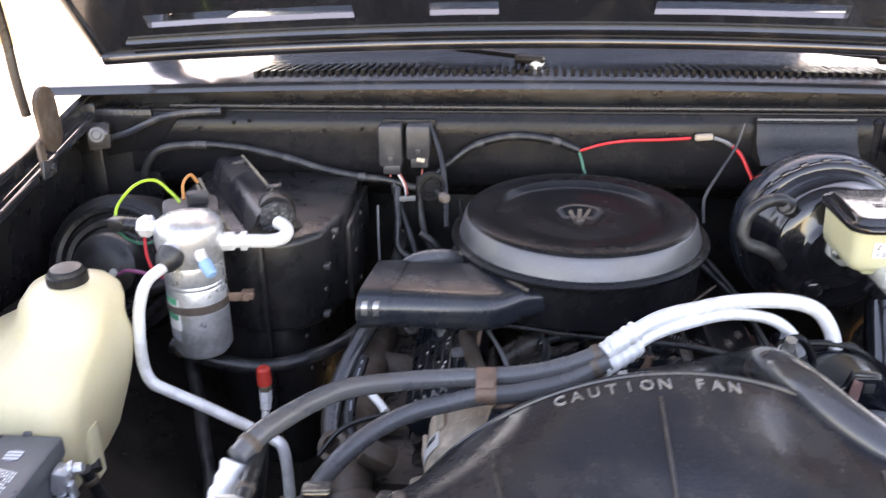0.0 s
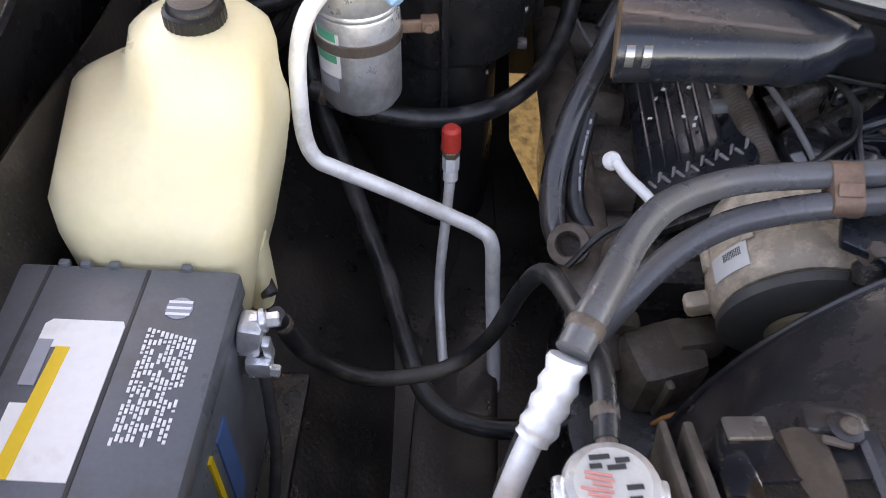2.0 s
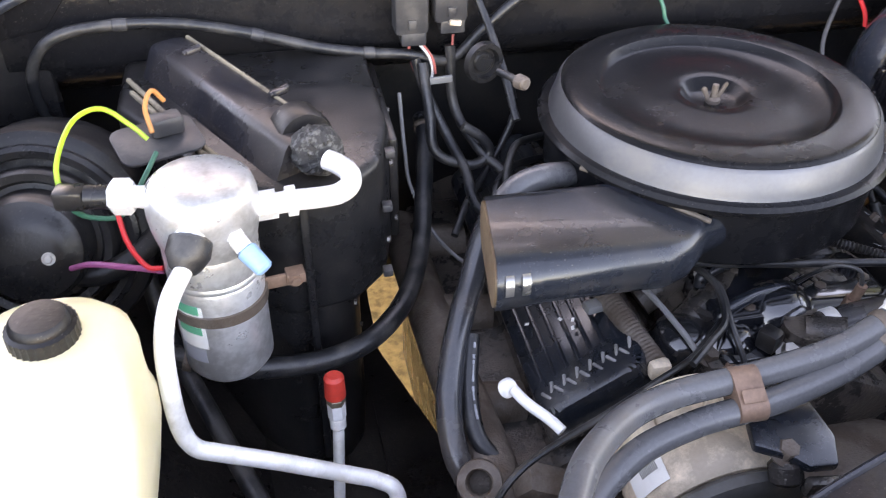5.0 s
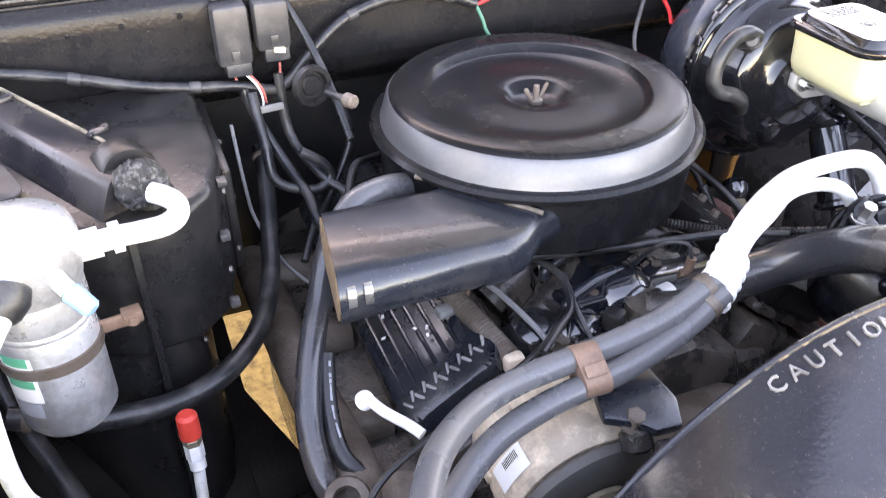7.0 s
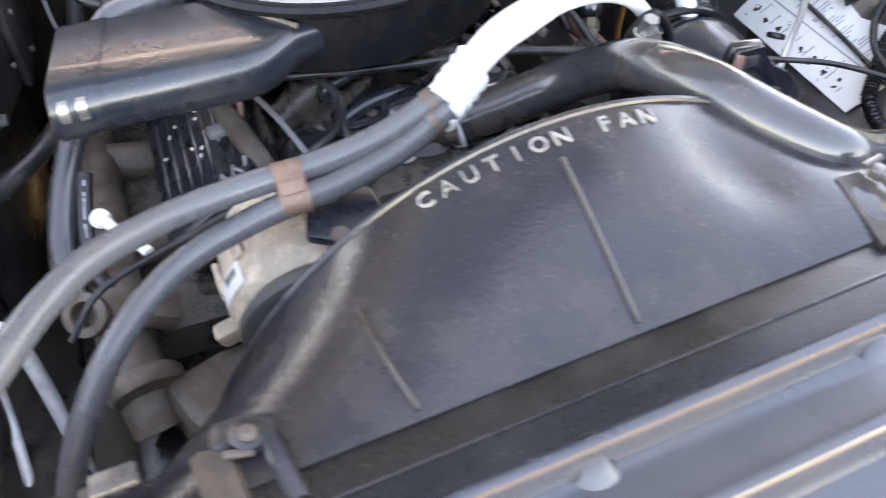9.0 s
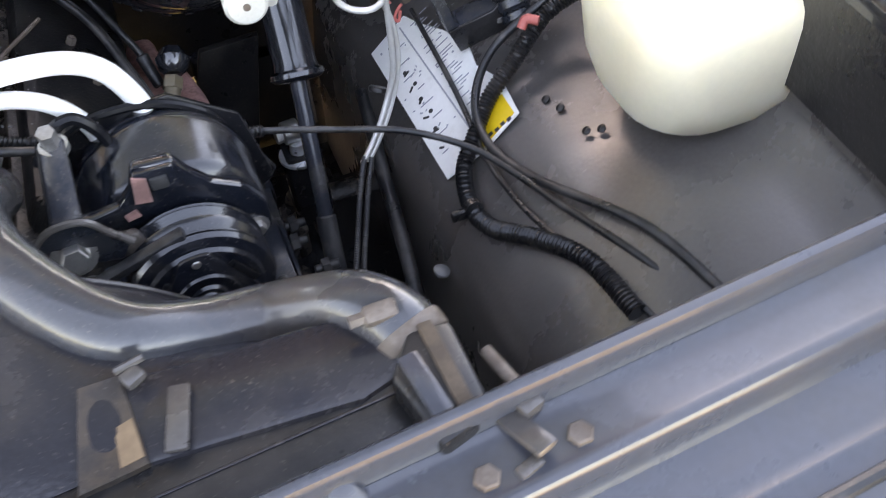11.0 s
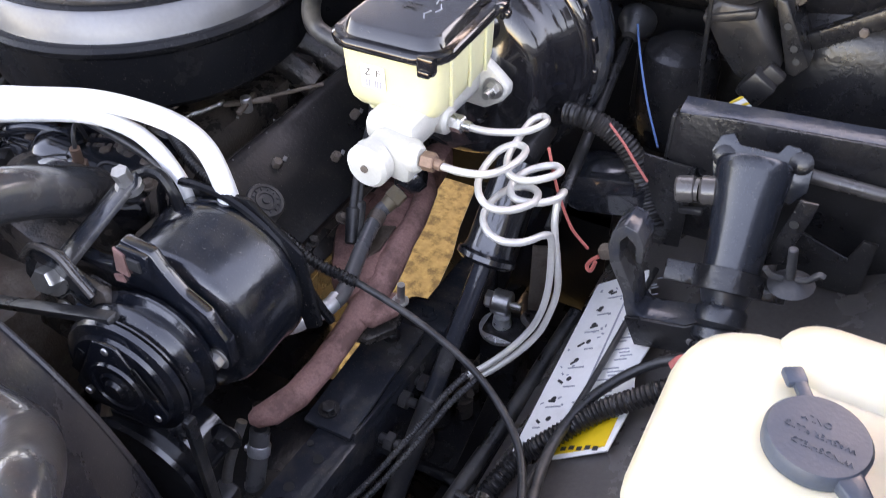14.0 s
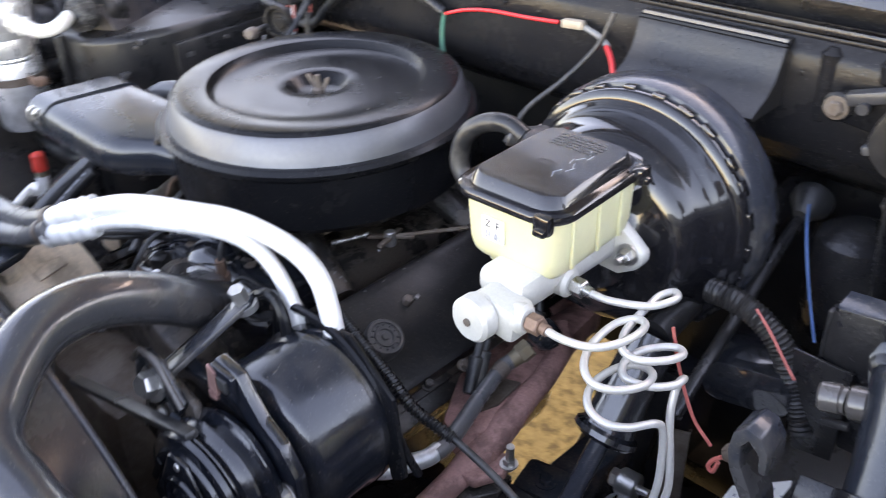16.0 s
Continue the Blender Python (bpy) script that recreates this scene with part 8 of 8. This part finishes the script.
# ---- small things on the engine and round it ----
pad = thing("intake_casting", (0.06, -0.14, 0.95), "oily black intake casting with raised worn lettering", "intake casting")
part("pad", prism(rounded(0.035, -0.142, 0.19, 0.085, 0.02), 0.040, Matrix.Translation((0, 0, 0.932)), 0.008), "gloss", pad)
part("front_step", prism([(-0.085, -0.175), (0.130, -0.165), (0.145, -0.19), (0.10, -0.215), (-0.06, -0.220)], 0.030, Matrix.Translation((0, 0, 0.924)), 0.008), "gloss", pad)
part("hump", lathe([(0.0, 0.030), (0.018, 0.028), (0.030, 0.018), (0.036, 0.0)], Matrix.Translation((0.015, -0.165, 0.955)), 28), "gloss", pad)
part("hump", lathe([(0.0, 0.022), (0.016, 0.020), (0.026, 0.012), (0.030, 0.0)], Matrix.Translation((-0.045, -0.185, 0.945)), 28), "gloss", pad)
rnd = random.Random(21)
for row in range(2):
    k = 0.0
    while k < 0.072:
        w = rnd.uniform(0.003, 0.008)
        part("raised_mark", box((0.014 + 0.92 * k + 0.010 * row, -0.148 + 0.39 * k - 0.013 * row, 0.9728), (w, 0.005, 0.0016), 0.0004, (0, 0, 23)), "iron", pad)
        k += w + 0.0025
for x, y in ((0.020, -0.150), (0.065, -0.152), (0.115, -0.148), (-0.02, -0.17), (0.14, -0.172), (-0.01, -0.115)):
    part("bolt", bolt_bm((x, y, 0.968), (0, 0, 1), 0.006, 0.006), "greyiron", pad)
part("rail", tube([(-0.054, -0.131, 0.972), (-0.051, -0.129, 0.983), (-0.028, -0.121, 0.986), (-0.005, -0.114, 0.985), (0.004, -0.110, 0.975)], 0.0062, 12), "compaint", pad)
part("rail", tube([(-0.052, -0.175, 0.960), (-0.048, -0.173, 0.972), (-0.028, -0.167, 0.979), (-0.008, -0.161, 0.980), (0.014, -0.158, 0.979), (0.030, -0.157, 0.974), (0.044, -0.160, 0.962)], 0.0068, 12), "compaint", pad)
part("bowl", lathe([(0.0, 0.018), (0.014, 0.017), (0.026, 0.010), (0.032, 0.0), (0.033, -0.02)], Matrix.Translation((-0.082, -0.170, 0.945)), 28), "gloss", pad)
part("step_edge", tube([(-0.045, -0.182, 0.958), (-0.019, -0.176, 0.957), (0.004, -0.186, 0.957), (0.022, -0.198, 0.955), (0.034, -0.204, 0.954)], 0.0030, 8), "worn", pad, "bare worn casting edge")
part("well", lathe([(0.024, 0.0), (0.026, 0.012), (0.020, 0.014), (0.018, 0.004)], Matrix.Translation((-0.045, -0.150, 0.955)), 24), "iron", pad)
neck = thing("thermostat_neck", (0.065, -0.2, 0.97), "grimy cast thermostat neck with a brass sensor", "thermostat housing")
part("neck", join(lathe([(0.030, 0), (0.030, 0.010), (0.021, 0.018), (0.021, 0.028)], between((0.035, -0.193, 0.945), (0.06, -0.21, 0.965)), 24), box((0.035, -0.192, 0.942), (0.075, 0.04, 0.012), 0.004, (0, 0, -20))), "iron", neck)
part("sensor", join(rod((0.070, -0.188, 0.955), (0.074, -0.190, 0.985), 0.008, 6), rod((0.074, -0.190, 0.985), (0.076, -0.191, 1.002), 0.005, 12)), "copper", neck, "brass sensor")
part("bolt", bolt_bm((0.008, -0.184, 0.948), (0, 0, 1), 0.008, 0.008), "steel", neck)
line("sensor_lead", [(0.076, -0.191, 1.0), (0.073, -0.185, 1.015), (0.060, -0.170, 1.012), (0.048, -0.158, 0.995), (0.040, -0.150, 0.978)], 0.0022, "rubber", "black sensor wire loop", "wire", "", 8)
line("sensor_lead", [(0.095, -0.190, 0.965), (0.100, -0.193, 0.985), (0.110, -0.188, 0.995), (0.121, -0.178, 0.985), (0.126, -0.166, 0.968)], 0.0022, "rubber", "black sensor wire loop", "wire", "", 8)
line("choke_cable", [(-0.116, -0.118, 1.002), (-0.06, -0.128, 1.000), (0.0, -0.140, 0.999), (0.07, -0.153, 1.000), (0.138, -0.166, 1.0), (0.20, -0.185, 0.995)], 0.0042, "rubber", "black cable across the intake", "cable", "", 10)
line("dipstick_tube", [(-0.315, -0.325, 0.94), (-0.28, -0.307, 0.97), (-0.199, -0.270, 0.972), (-0.150, -0.245, 0.970), (-0.102, -0.222, 0.972), (-0.065, -0.192, 0.975), (-0.043, -0.174, 0.972)], 0.0030, "rubber", "thin black cable over the valve cover", "cable", "", 8)
stub = thing("wire_stub", (-0.048, -0.114, 0.97), "cut wire end with red and white insulation", "wire")
part("red_half", rod((-0.046, -0.112, 0.970), (-0.052, -0.112, 0.998), 0.0026, 8), "red", stub)
part("white_half", rod((-0.049, -0.114, 0.970), (-0.055, -0.114, 0.998), 0.0022, 8), "white", stub)
for i, pts in enumerate(([(-0.13, -0.09, 0.985), (-0.11, -0.14, 0.978), (-0.095, -0.185, 0.968), (-0.085, -0.21, 0.955)], [(-0.062, -0.112, 0.990), (-0.050, -0.150, 0.990), (-0.059, -0.193, 0.984), (-0.085, -0.218, 0.984), (-0.111, -0.238, 0.980)],
                         [(-0.058, -0.112, 0.988), (-0.045, -0.152, 0.986), (-0.053, -0.193, 0.980), (-0.050, -0.222, 0.960), (-0.046, -0.235, 0.94)])):
    line("engine_lead", pts, 0.0030 + 0.0006 * (i % 2), "greywire" if i == 0 else "rubber", "dull wire over the intake manifold", "wire", "engine leads", 8)
single("lead_socket", box((-0.018, -0.208, 0.966), (0.018, 0.020, 0.022), 0.004, (0, 0, 30)), "plastic", "small black wire socket", "connector")
for x, y, z, m in ((-0.005, -0.222, 0.958, "steel"), (0.012, -0.23, 0.945, "greyiron"), (-0.07, -0.20, 0.945, "greyiron"), (-0.055, -0.215, 0.94, "copper")):
    single("manifold_bolt", bolt_bm((x, y, z), (0, -0.3, 1), 0.008, 0.010), m, "worn hexagon bolt on the manifold", "bolt", "manifold bolts")
part("front_face", prism([(-0.10, 0.0), (0.10, 0.0), (0.085, 0.06), (0.03, 0.085), (-0.05, 0.08), (-0.09, 0.05)], 0.05, frame_at((0.01, -0.215, 0.872), (1, 0, 0), (0, 0, 1)), 0.01), "iron", pad)
# leads by the driver's valve cover
for i, dy in enumerate((0.0, 0.012, 0.10)):
    line("plug_lead", [(0.20, 0.12 + dy, 0.985), (0.245, 0.06 + dy * 0.6, 0.955), (0.270, -0.01 + dy * 0.8, 0.93), (0.283, -0.045 + dy, 0.905), (0.290, -0.065 + dy, 0.88)], 0.0042, "rubber", "black ignition lead to a spark plug", "ignition lead", "ignition leads", 10)
    single("plug_boot", rod((0.283, -0.045 + dy, 0.905), (0.292, -0.068 + dy, 0.875), 0.0075, 14, 0.0065, 0.002), "rubber", "black spark plug boot", "spark plug boot", "spark plug boots")
for x, y in ((0.275, -0.055), (0.262, 0.01), (0.268, -0.10), (0.262, -0.16)):
    single("cover_bolt", bolt_bm((x, y, 0.894), (0.5, 0, 0.85), 0.005, 0.006), "iron", "small bolt on the valve cover edge", "bolt", "cover bolts")
rnd = random.Random(4)
dust = bmesh.new()
for i in range(28):
    x, y = rnd.uniform(0.15, 0.27), rnd.uniform(-0.12, 0.12)
    z = 0.915 + 0.0225 - (x - 0.21) * 0.65 + 0.0035
    dust = join(dust, box((x, y, z), (rnd.uniform(0.001, 0.003), rnd.uniform(0.001, 0.004), 0.001), 0.0, (0, 33, rnd.uniform(0, 90))))
single("paint_flecks", dust, "greywire", "pale flecks scattered on the valve cover", "flecks", kind="stuff", smooth=0)
# behind the air cleaner
line("loop_hose", [(-0.275, 0.17, 1.087), (-0.272, 0.14, 1.04), (-0.268, 0.12, 0.999), (-0.228, 0.11, 0.984), (-0.206, 0.115, 0.994), (-0.214, 0.12, 1.012), (-0.236, 0.125, 1.028)], 0.0060, "rubber", "looped black hose behind the air cleaner", "hose", "", 12)
line("hanging_wire", [(-0.305, 0.15, 1.063), (-0.303, 0.13, 1.0), (-0.298, 0.12, 0.955), (-0.275, 0.09, 0.905), (-0.245, 0.03, 0.90), (-0.225, -0.03, 0.955), (-0.235, -0.075, 1.02)], 0.0022, "greywire", "thin grey wire hanging beside the engine", "wire", "", 8)
single("tape_tab", box((-0.257, 0.15, 1.075), (0.026, 0.004, 0.008), 0.001, (0, -3, 0)), "greywire", "pale tape tab on the wires", "tape")
line("distributor_lead", [(-0.21, 0.02, 0.97), (-0.20, 0.06, 1.0), (-0.18, 0.10, 1.01), (-0.15, 0.13, 1.0), (-0.12, 0.16, 0.985)], 0.0045, "rubber", "black ignition lead behind the air cleaner", "ignition lead", "ignition leads", 10)
line("distributor_lead", [(-0.23, 0.0, 0.96), (-0.215, 0.05, 0.985), (-0.19, 0.09, 0.985), (-0.16, 0.12, 0.975), (-0.12, 0.15, 0.96)], 0.0045, "rubber", "black ignition lead behind the air cleaner", "ignition lead", "ignition leads", 10)
line("distributor_lead", [(-0.26, 0.05, 0.93), (-0.235, 0.09, 0.95), (-0.20, 0.13, 0.97), (-0.17, 0.15, 1.02), (-0.175, 0.16, 1.07)], 0.0045, "rubber", "black ignition lead behind the air cleaner", "ignition lead", "ignition leads", 10)
single("distributor", lathe([(0.055, 0.0), (0.058, 0.02), (0.056, 0.05), (0.040, 0.07), (0.0, 0.075)], Matrix.Translation((0.0, 0.195, 0.93)), 28), "plastic", "black distributor behind the air cleaner", "distributor")
# driver's side floor of the bay
mt = thing("engine_mount", (0.30, -0.1, 0.76), "dark steel engine mount bracket on the frame", "mount")
part("plate", box((0.288, -0.20, 0.640), (0.10, 0.22, 0.06), 0.008), "cover", mt)
part("bolt", bolt_bm((0.300, -0.19, 0.672), (0, 0, 1), 0.009, 0.008), "bay", mt)
pl = thing("rail_plate", (0.345, -0.18, 0.75), "square black steel plate bolted to the rail", "plate")
part("plate", box((0.338, -0.125, 0.7525), (0.056, 0.16, 0.008), 0.0025, (2, 0, 1)), "chassis", pl)
for x, y in ((0.331, -0.186), (0.335, -0.069)):
    part("washer", lathe([(0.011, 0), (0.011, 0.002), (0.005, 0.0022)], Matrix.Translation((x, y, 0.7565)), 18), "bay", pl)
    part("bolt", bolt_bm((x, y, 0.7585), (0, 0, 1), 0.0075, 0.006), "bay", pl)
for x, y in ((0.333, -0.224), (0.330, -0.301), (0.338, -0.34)):
    single("rail_hole", lathe([(0.0035, 0), (0.0035, 0.0015)], Matrix.Translation((x, y, 0.7655 - 0.037 * 0.65 + (-y - 0.224) * 0.0374 + 0.0055)), 12), "ink", "small round hole in the frame rail", "hole", "rail holes")
ub = thing("spring_tower", (0.41, 0.0, 0.6), "dark steel suspension bracket with bolts and openings", "bracket", kind="structure")
part("floor_plate", box((0.425, 0.02, 0.585), (0.10, 0.26, 0.012), 0.004), "bay", ub)
part("side_flange", tube([(0.372, 0.06, 0.70), (0.362, 0.0, 0.675), (0.360, -0.06, 0.655), (0.366, -0.105, 0.635), (0.380, -0.115, 0.62)], 0.006, 8), "bay", ub)
part("cross_web", box((0.425, -0.115, 0.60), (0.11, 0.016, 0.07), 0.005, (20, 0, 0)), "satin", ub)
for p, d in (((0.372, -0.035, 0.625), 0.013), ((0.376, -0.083, 0.622), 0.013), ((0.386, 0.028, 0.628), 0.012), ((0.395, -0.01, 0.622), 0.010), ((0.41, 0.06, 0.622), 0.012)):
    part("bolt", join(rod((p[0], p[1], p[2] - 0.03), p, d * 1.3, 16), bolt_bm(p, (0.6, 0.0, 0.8), d * 0.8, 0.016)), "iron", ub)
for p in ((0.379, -0.117, 0.726), (0.400, -0.181, 0.742), (0.384, -0.085, 0.722)):
    part("pivot_stud", join(rod((p[0] - 0.012, p[1], p[2]), (p[0] + 0.016, p[1], p[2]), 0.0055, 14, None, 0.001), rod((p[0] - 0.004, p[1], p[2]), (p[0] + 0.006, p[1], p[2]), 0.0105, 6, None, 0.001)), "relay", ub)
part("stud_plate", prism([(-0.20, 0.700), (-0.06, 0.690), (-0.06, 0.735), (-0.10, 0.742), (-0.20, 0.758)], 0.004, frame_at((0.368, 0, 0), (0, 1, 0), (0, 0, 1)), 0.001), "chassis", ub)
uj = thing("steering_joint", (0.40, -0.23, 0.56), "grimy steel universal joint at the end of the shaft", "steering joint")
part("coupling", lathe([(0.014, 0), (0.030, 0.004), (0.032, 0.012), (0.030, 0.020), (0.014, 0.024)], between((0.402, -0.235, 0.568), (0.396, -0.262, 0.530)), 24), "greyiron", uj)
for a in range(0, 360, 90):
    part("bolt", moved(bolt_bm((0.024, 0, -0.001), (0, 0, -1), 0.006, 0.009), between((0.402, -0.235, 0.568), (0.396, -0.262, 0.530)) @ pose(0, 0, 0, 0, 0, a + 20)), "steel", uj)
part("yoke", rod((0.408, -0.205, 0.605), (0.402, -0.235, 0.568), 0.014, 16), "greyiron", uj)
fh = thing("pressure_hose", (0.29, -0.26, 0.72), "short grey rubber hose with a bright worm clamp", "hose")
part("hose", tube([(0.288, -0.243, 0.765), (0.290, -0.256, 0.735), (0.292, -0.275, 0.700), (0.292, -0.30, 0.65), (0.290, -0.32, 0.60)], 0.0105, 14), "hose", fh)
part("clamp", lathe([(0.0112, 0), (0.0118, 0.001), (0.0118, 0.011), (0.0112, 0.012)], between((0.2895, -0.249, 0.750), (0.2905, -0.258, 0.732)), 20), "alu", fh, "bright worm clamp")
part("clamp_screw", rod((0.276, -0.255, 0.742), (0.284, -0.255, 0.743), 0.004, 8), "steel", fh)
part("nipple", tube([(0.284, -0.232, 0.790), (0.287, -0.238, 0.775), (0.288, -0.243, 0.762)], 0.0075, 12), "bay", fh)
fp = thing("pump_line", (0.28, -0.29, 0.74), "dull steel pump line with a square fitting", "pipe")
part("line", tube([(0.288, -0.262, 0.800), (0.285, -0.278, 0.775), (0.284, -0.290, 0.755), (0.285, -0.298, 0.740)], 0.0055, 10), "steel", fp)
part("fitting", box((0.286, -0.303, 0.730), (0.022, 0.022, 0.030), 0.004, (10, 12, 0)), "relay", fp)
part("hose", tube([(0.286, -0.308, 0.718), (0.284, -0.318, 0.69), (0.282, -0.33, 0.63)], 0.011, 12), "hose", fp)
single("push_clip", join(lathe([(0.009, 0), (0.009, 0.003), (0.005, 0.006), (0.0, 0.006)], frame_at((0.505, -0.268, 0.778), (0, 1, 0), (-0.9, 0, 0.3)), 16)), "greywire", "grey push clip on the drain tube", "clip")
single("loom_holder", join(lathe([(0.0088, 0), (0.0105, 0.001), (0.0105, 0.009), (0.0088, 0.010)], between((0.542, -0.262, 0.856), (0.543, -0.276, 0.857)), 16), box((0.530, -0.268, 0.854), (0.022, 0.008, 0.012), 0.003)), "plastic", "black plastic holder round the loom", "clip")
single("loom_tie", lathe([(0.0102, 0), (0.0112, 0.001), (0.0112, 0.005), (0.0102, 0.006)], between((0.509, -0.094, 0.892), (0.503, -0.10, 0.880)), 14), "plastic", "black cable tie round the brake lines", "cable tie")
pc = thing("green_plug", (0.56, -0.06, 0.965), "small grey-green plug with a pink wire loop", "connector")
part("shell", box((0.566, -0.06, 0.972), (0.030, 0.012, 0.012), 0.003, (0, -22, 0)), "greyiron", pc)
part("loop", tube([(0.552, -0.062, 0.962), (0.546, -0.062, 0.955), (0.543, -0.063, 0.947), (0.547, -0.063, 0.944), (0.550, -0.062, 0.955)], 0.0018, 8), "pinkwire", pc)
single("body_mount", prism([(0.345, 0.846), (0.322, 0.77), (0.312, 0.72), (0.285, 0.64), (0.37, 0.60), (0.42, 0.85)], 0.012, frame_at((0, 0.13, 0), (1, 0, 0), (0, 0, 1)), 0.003), "cover", "black steel body mount plate beside the frame", "bracket", kind="structure")
# pressed dome and brace on the driver's cowl side
single("cowl_dome", lathe([(0.0, 0.030), (0.045, 0.028), (0.070, 0.022), (0.080, 0.010), (0.090, 0.006), (0.092, 0.0)], between((0.70, 0.215, 1.02), (0.70, 0.10, 1.03)), 40), "bay", "pressed round dome in the dark cowl side", "panel", kind="structure")
single("cowl_brace", box((0.715, 0.19, 1.115), (0.15, 0.016, 0.018), 0.004, (0, -33, 0)), "bay", "dark diagonal steel brace on the firewall", "brace", kind="structure")
for x in (0.665, 0.685, 0.70):
    single("brace_screw", bolt_bm((x + 0.03, 0.178, 1.095 + (x - 0.66) * 0.6), (0, -1, 0), 0.0045, 0.004, False), "greyiron", "small screw on the brace", "screw", "brace screws")


# print on the aged hoses, linkages and leads
def hose_print(parent_name, pts, r, toward, n, label):
    """Small pale dashes along a hose, on the side that faces a direction."""
    path = smooth_path(pts, 10)
    d = Vector(toward).normalized()
    bm = bmesh.new()
    rnd = random.Random(n)
    for i in range(n):
        p = path[int((0.12 + 0.76 * i / n) * (len(path) - 1))]
        q = path[int((0.12 + 0.76 * i / n) * (len(path) - 1)) + 1]
        t = (q - p).normalized()
        out = (d - t * d.dot(t)).normalized()
        side = t.cross(out)
        if rnd.random() < 0.75:
            bm = join(bm, moved(box((0, 0, 0), (rnd.uniform(0.003, 0.006), rnd.uniform(0.0012, 0.0028), 0.0006)), frame_at(p + out * (r + 0.0002), t, side)))
    return single(parent_name, bm, "inkgrey", label, "print", kind="stuff", smooth=0)
hose_print("hose_print", [(-0.288, -0.15, 0.965), (-0.298, -0.19, 0.935), (-0.298, -0.225, 0.912)], 0.0085, (0.3, -1, 0.9), 14, "worn white print on the ignition boot")
lk = thing("throttle_linkage", (0.13, -0.03, 0.98), "dull steel throttle linkage under the air cleaner", "linkage")
part("lever", join(box((0.150, -0.030, 0.985), (0.050, 0.006, 0.004), 0.001, (0, 0, 40)), box((0.152, -0.034, 0.986), (0.006, 0.040, 0.004), 0.001, (0, 0, 15))), "greyiron", lk)
part("pivot", rod((0.150, -0.032, 0.975), (0.150, -0.032, 0.992), 0.006, 14, None, 0.001), "steel", lk)
part("rod", rod((0.152, -0.030, 0.986), (0.205, 0.030, 0.990), 0.0022, 8), "greyiron", lk)
part("spring", tube([(0.128, -0.040, 0.984), (0.112, -0.055, 0.978), (0.095, -0.068, 0.972)], 0.0032, 8, 6, 0.0006, 0.0024), "steel", lk)
for x, y in ((0.235, -0.005), (0.205, -0.065), (0.218, 0.06)):
    z = 0.9385 - (x - 0.21) * 0.65 + 0.002
    b = thing("cover_stud", (x, y, z), "dull stud with washer on the valve cover", "bolt", "cover studs")
    part("stud", bolt_bm((x, y, z), (0.5, 0, 0.85), 0.0055, 0.010), "greyiron", b)
    part("tab", box((x + 0.002, y + 0.014, z + 0.001), (0.004, 0.007, 0.0015), 0.0004, (0, 33, 20)), "greywire", b)
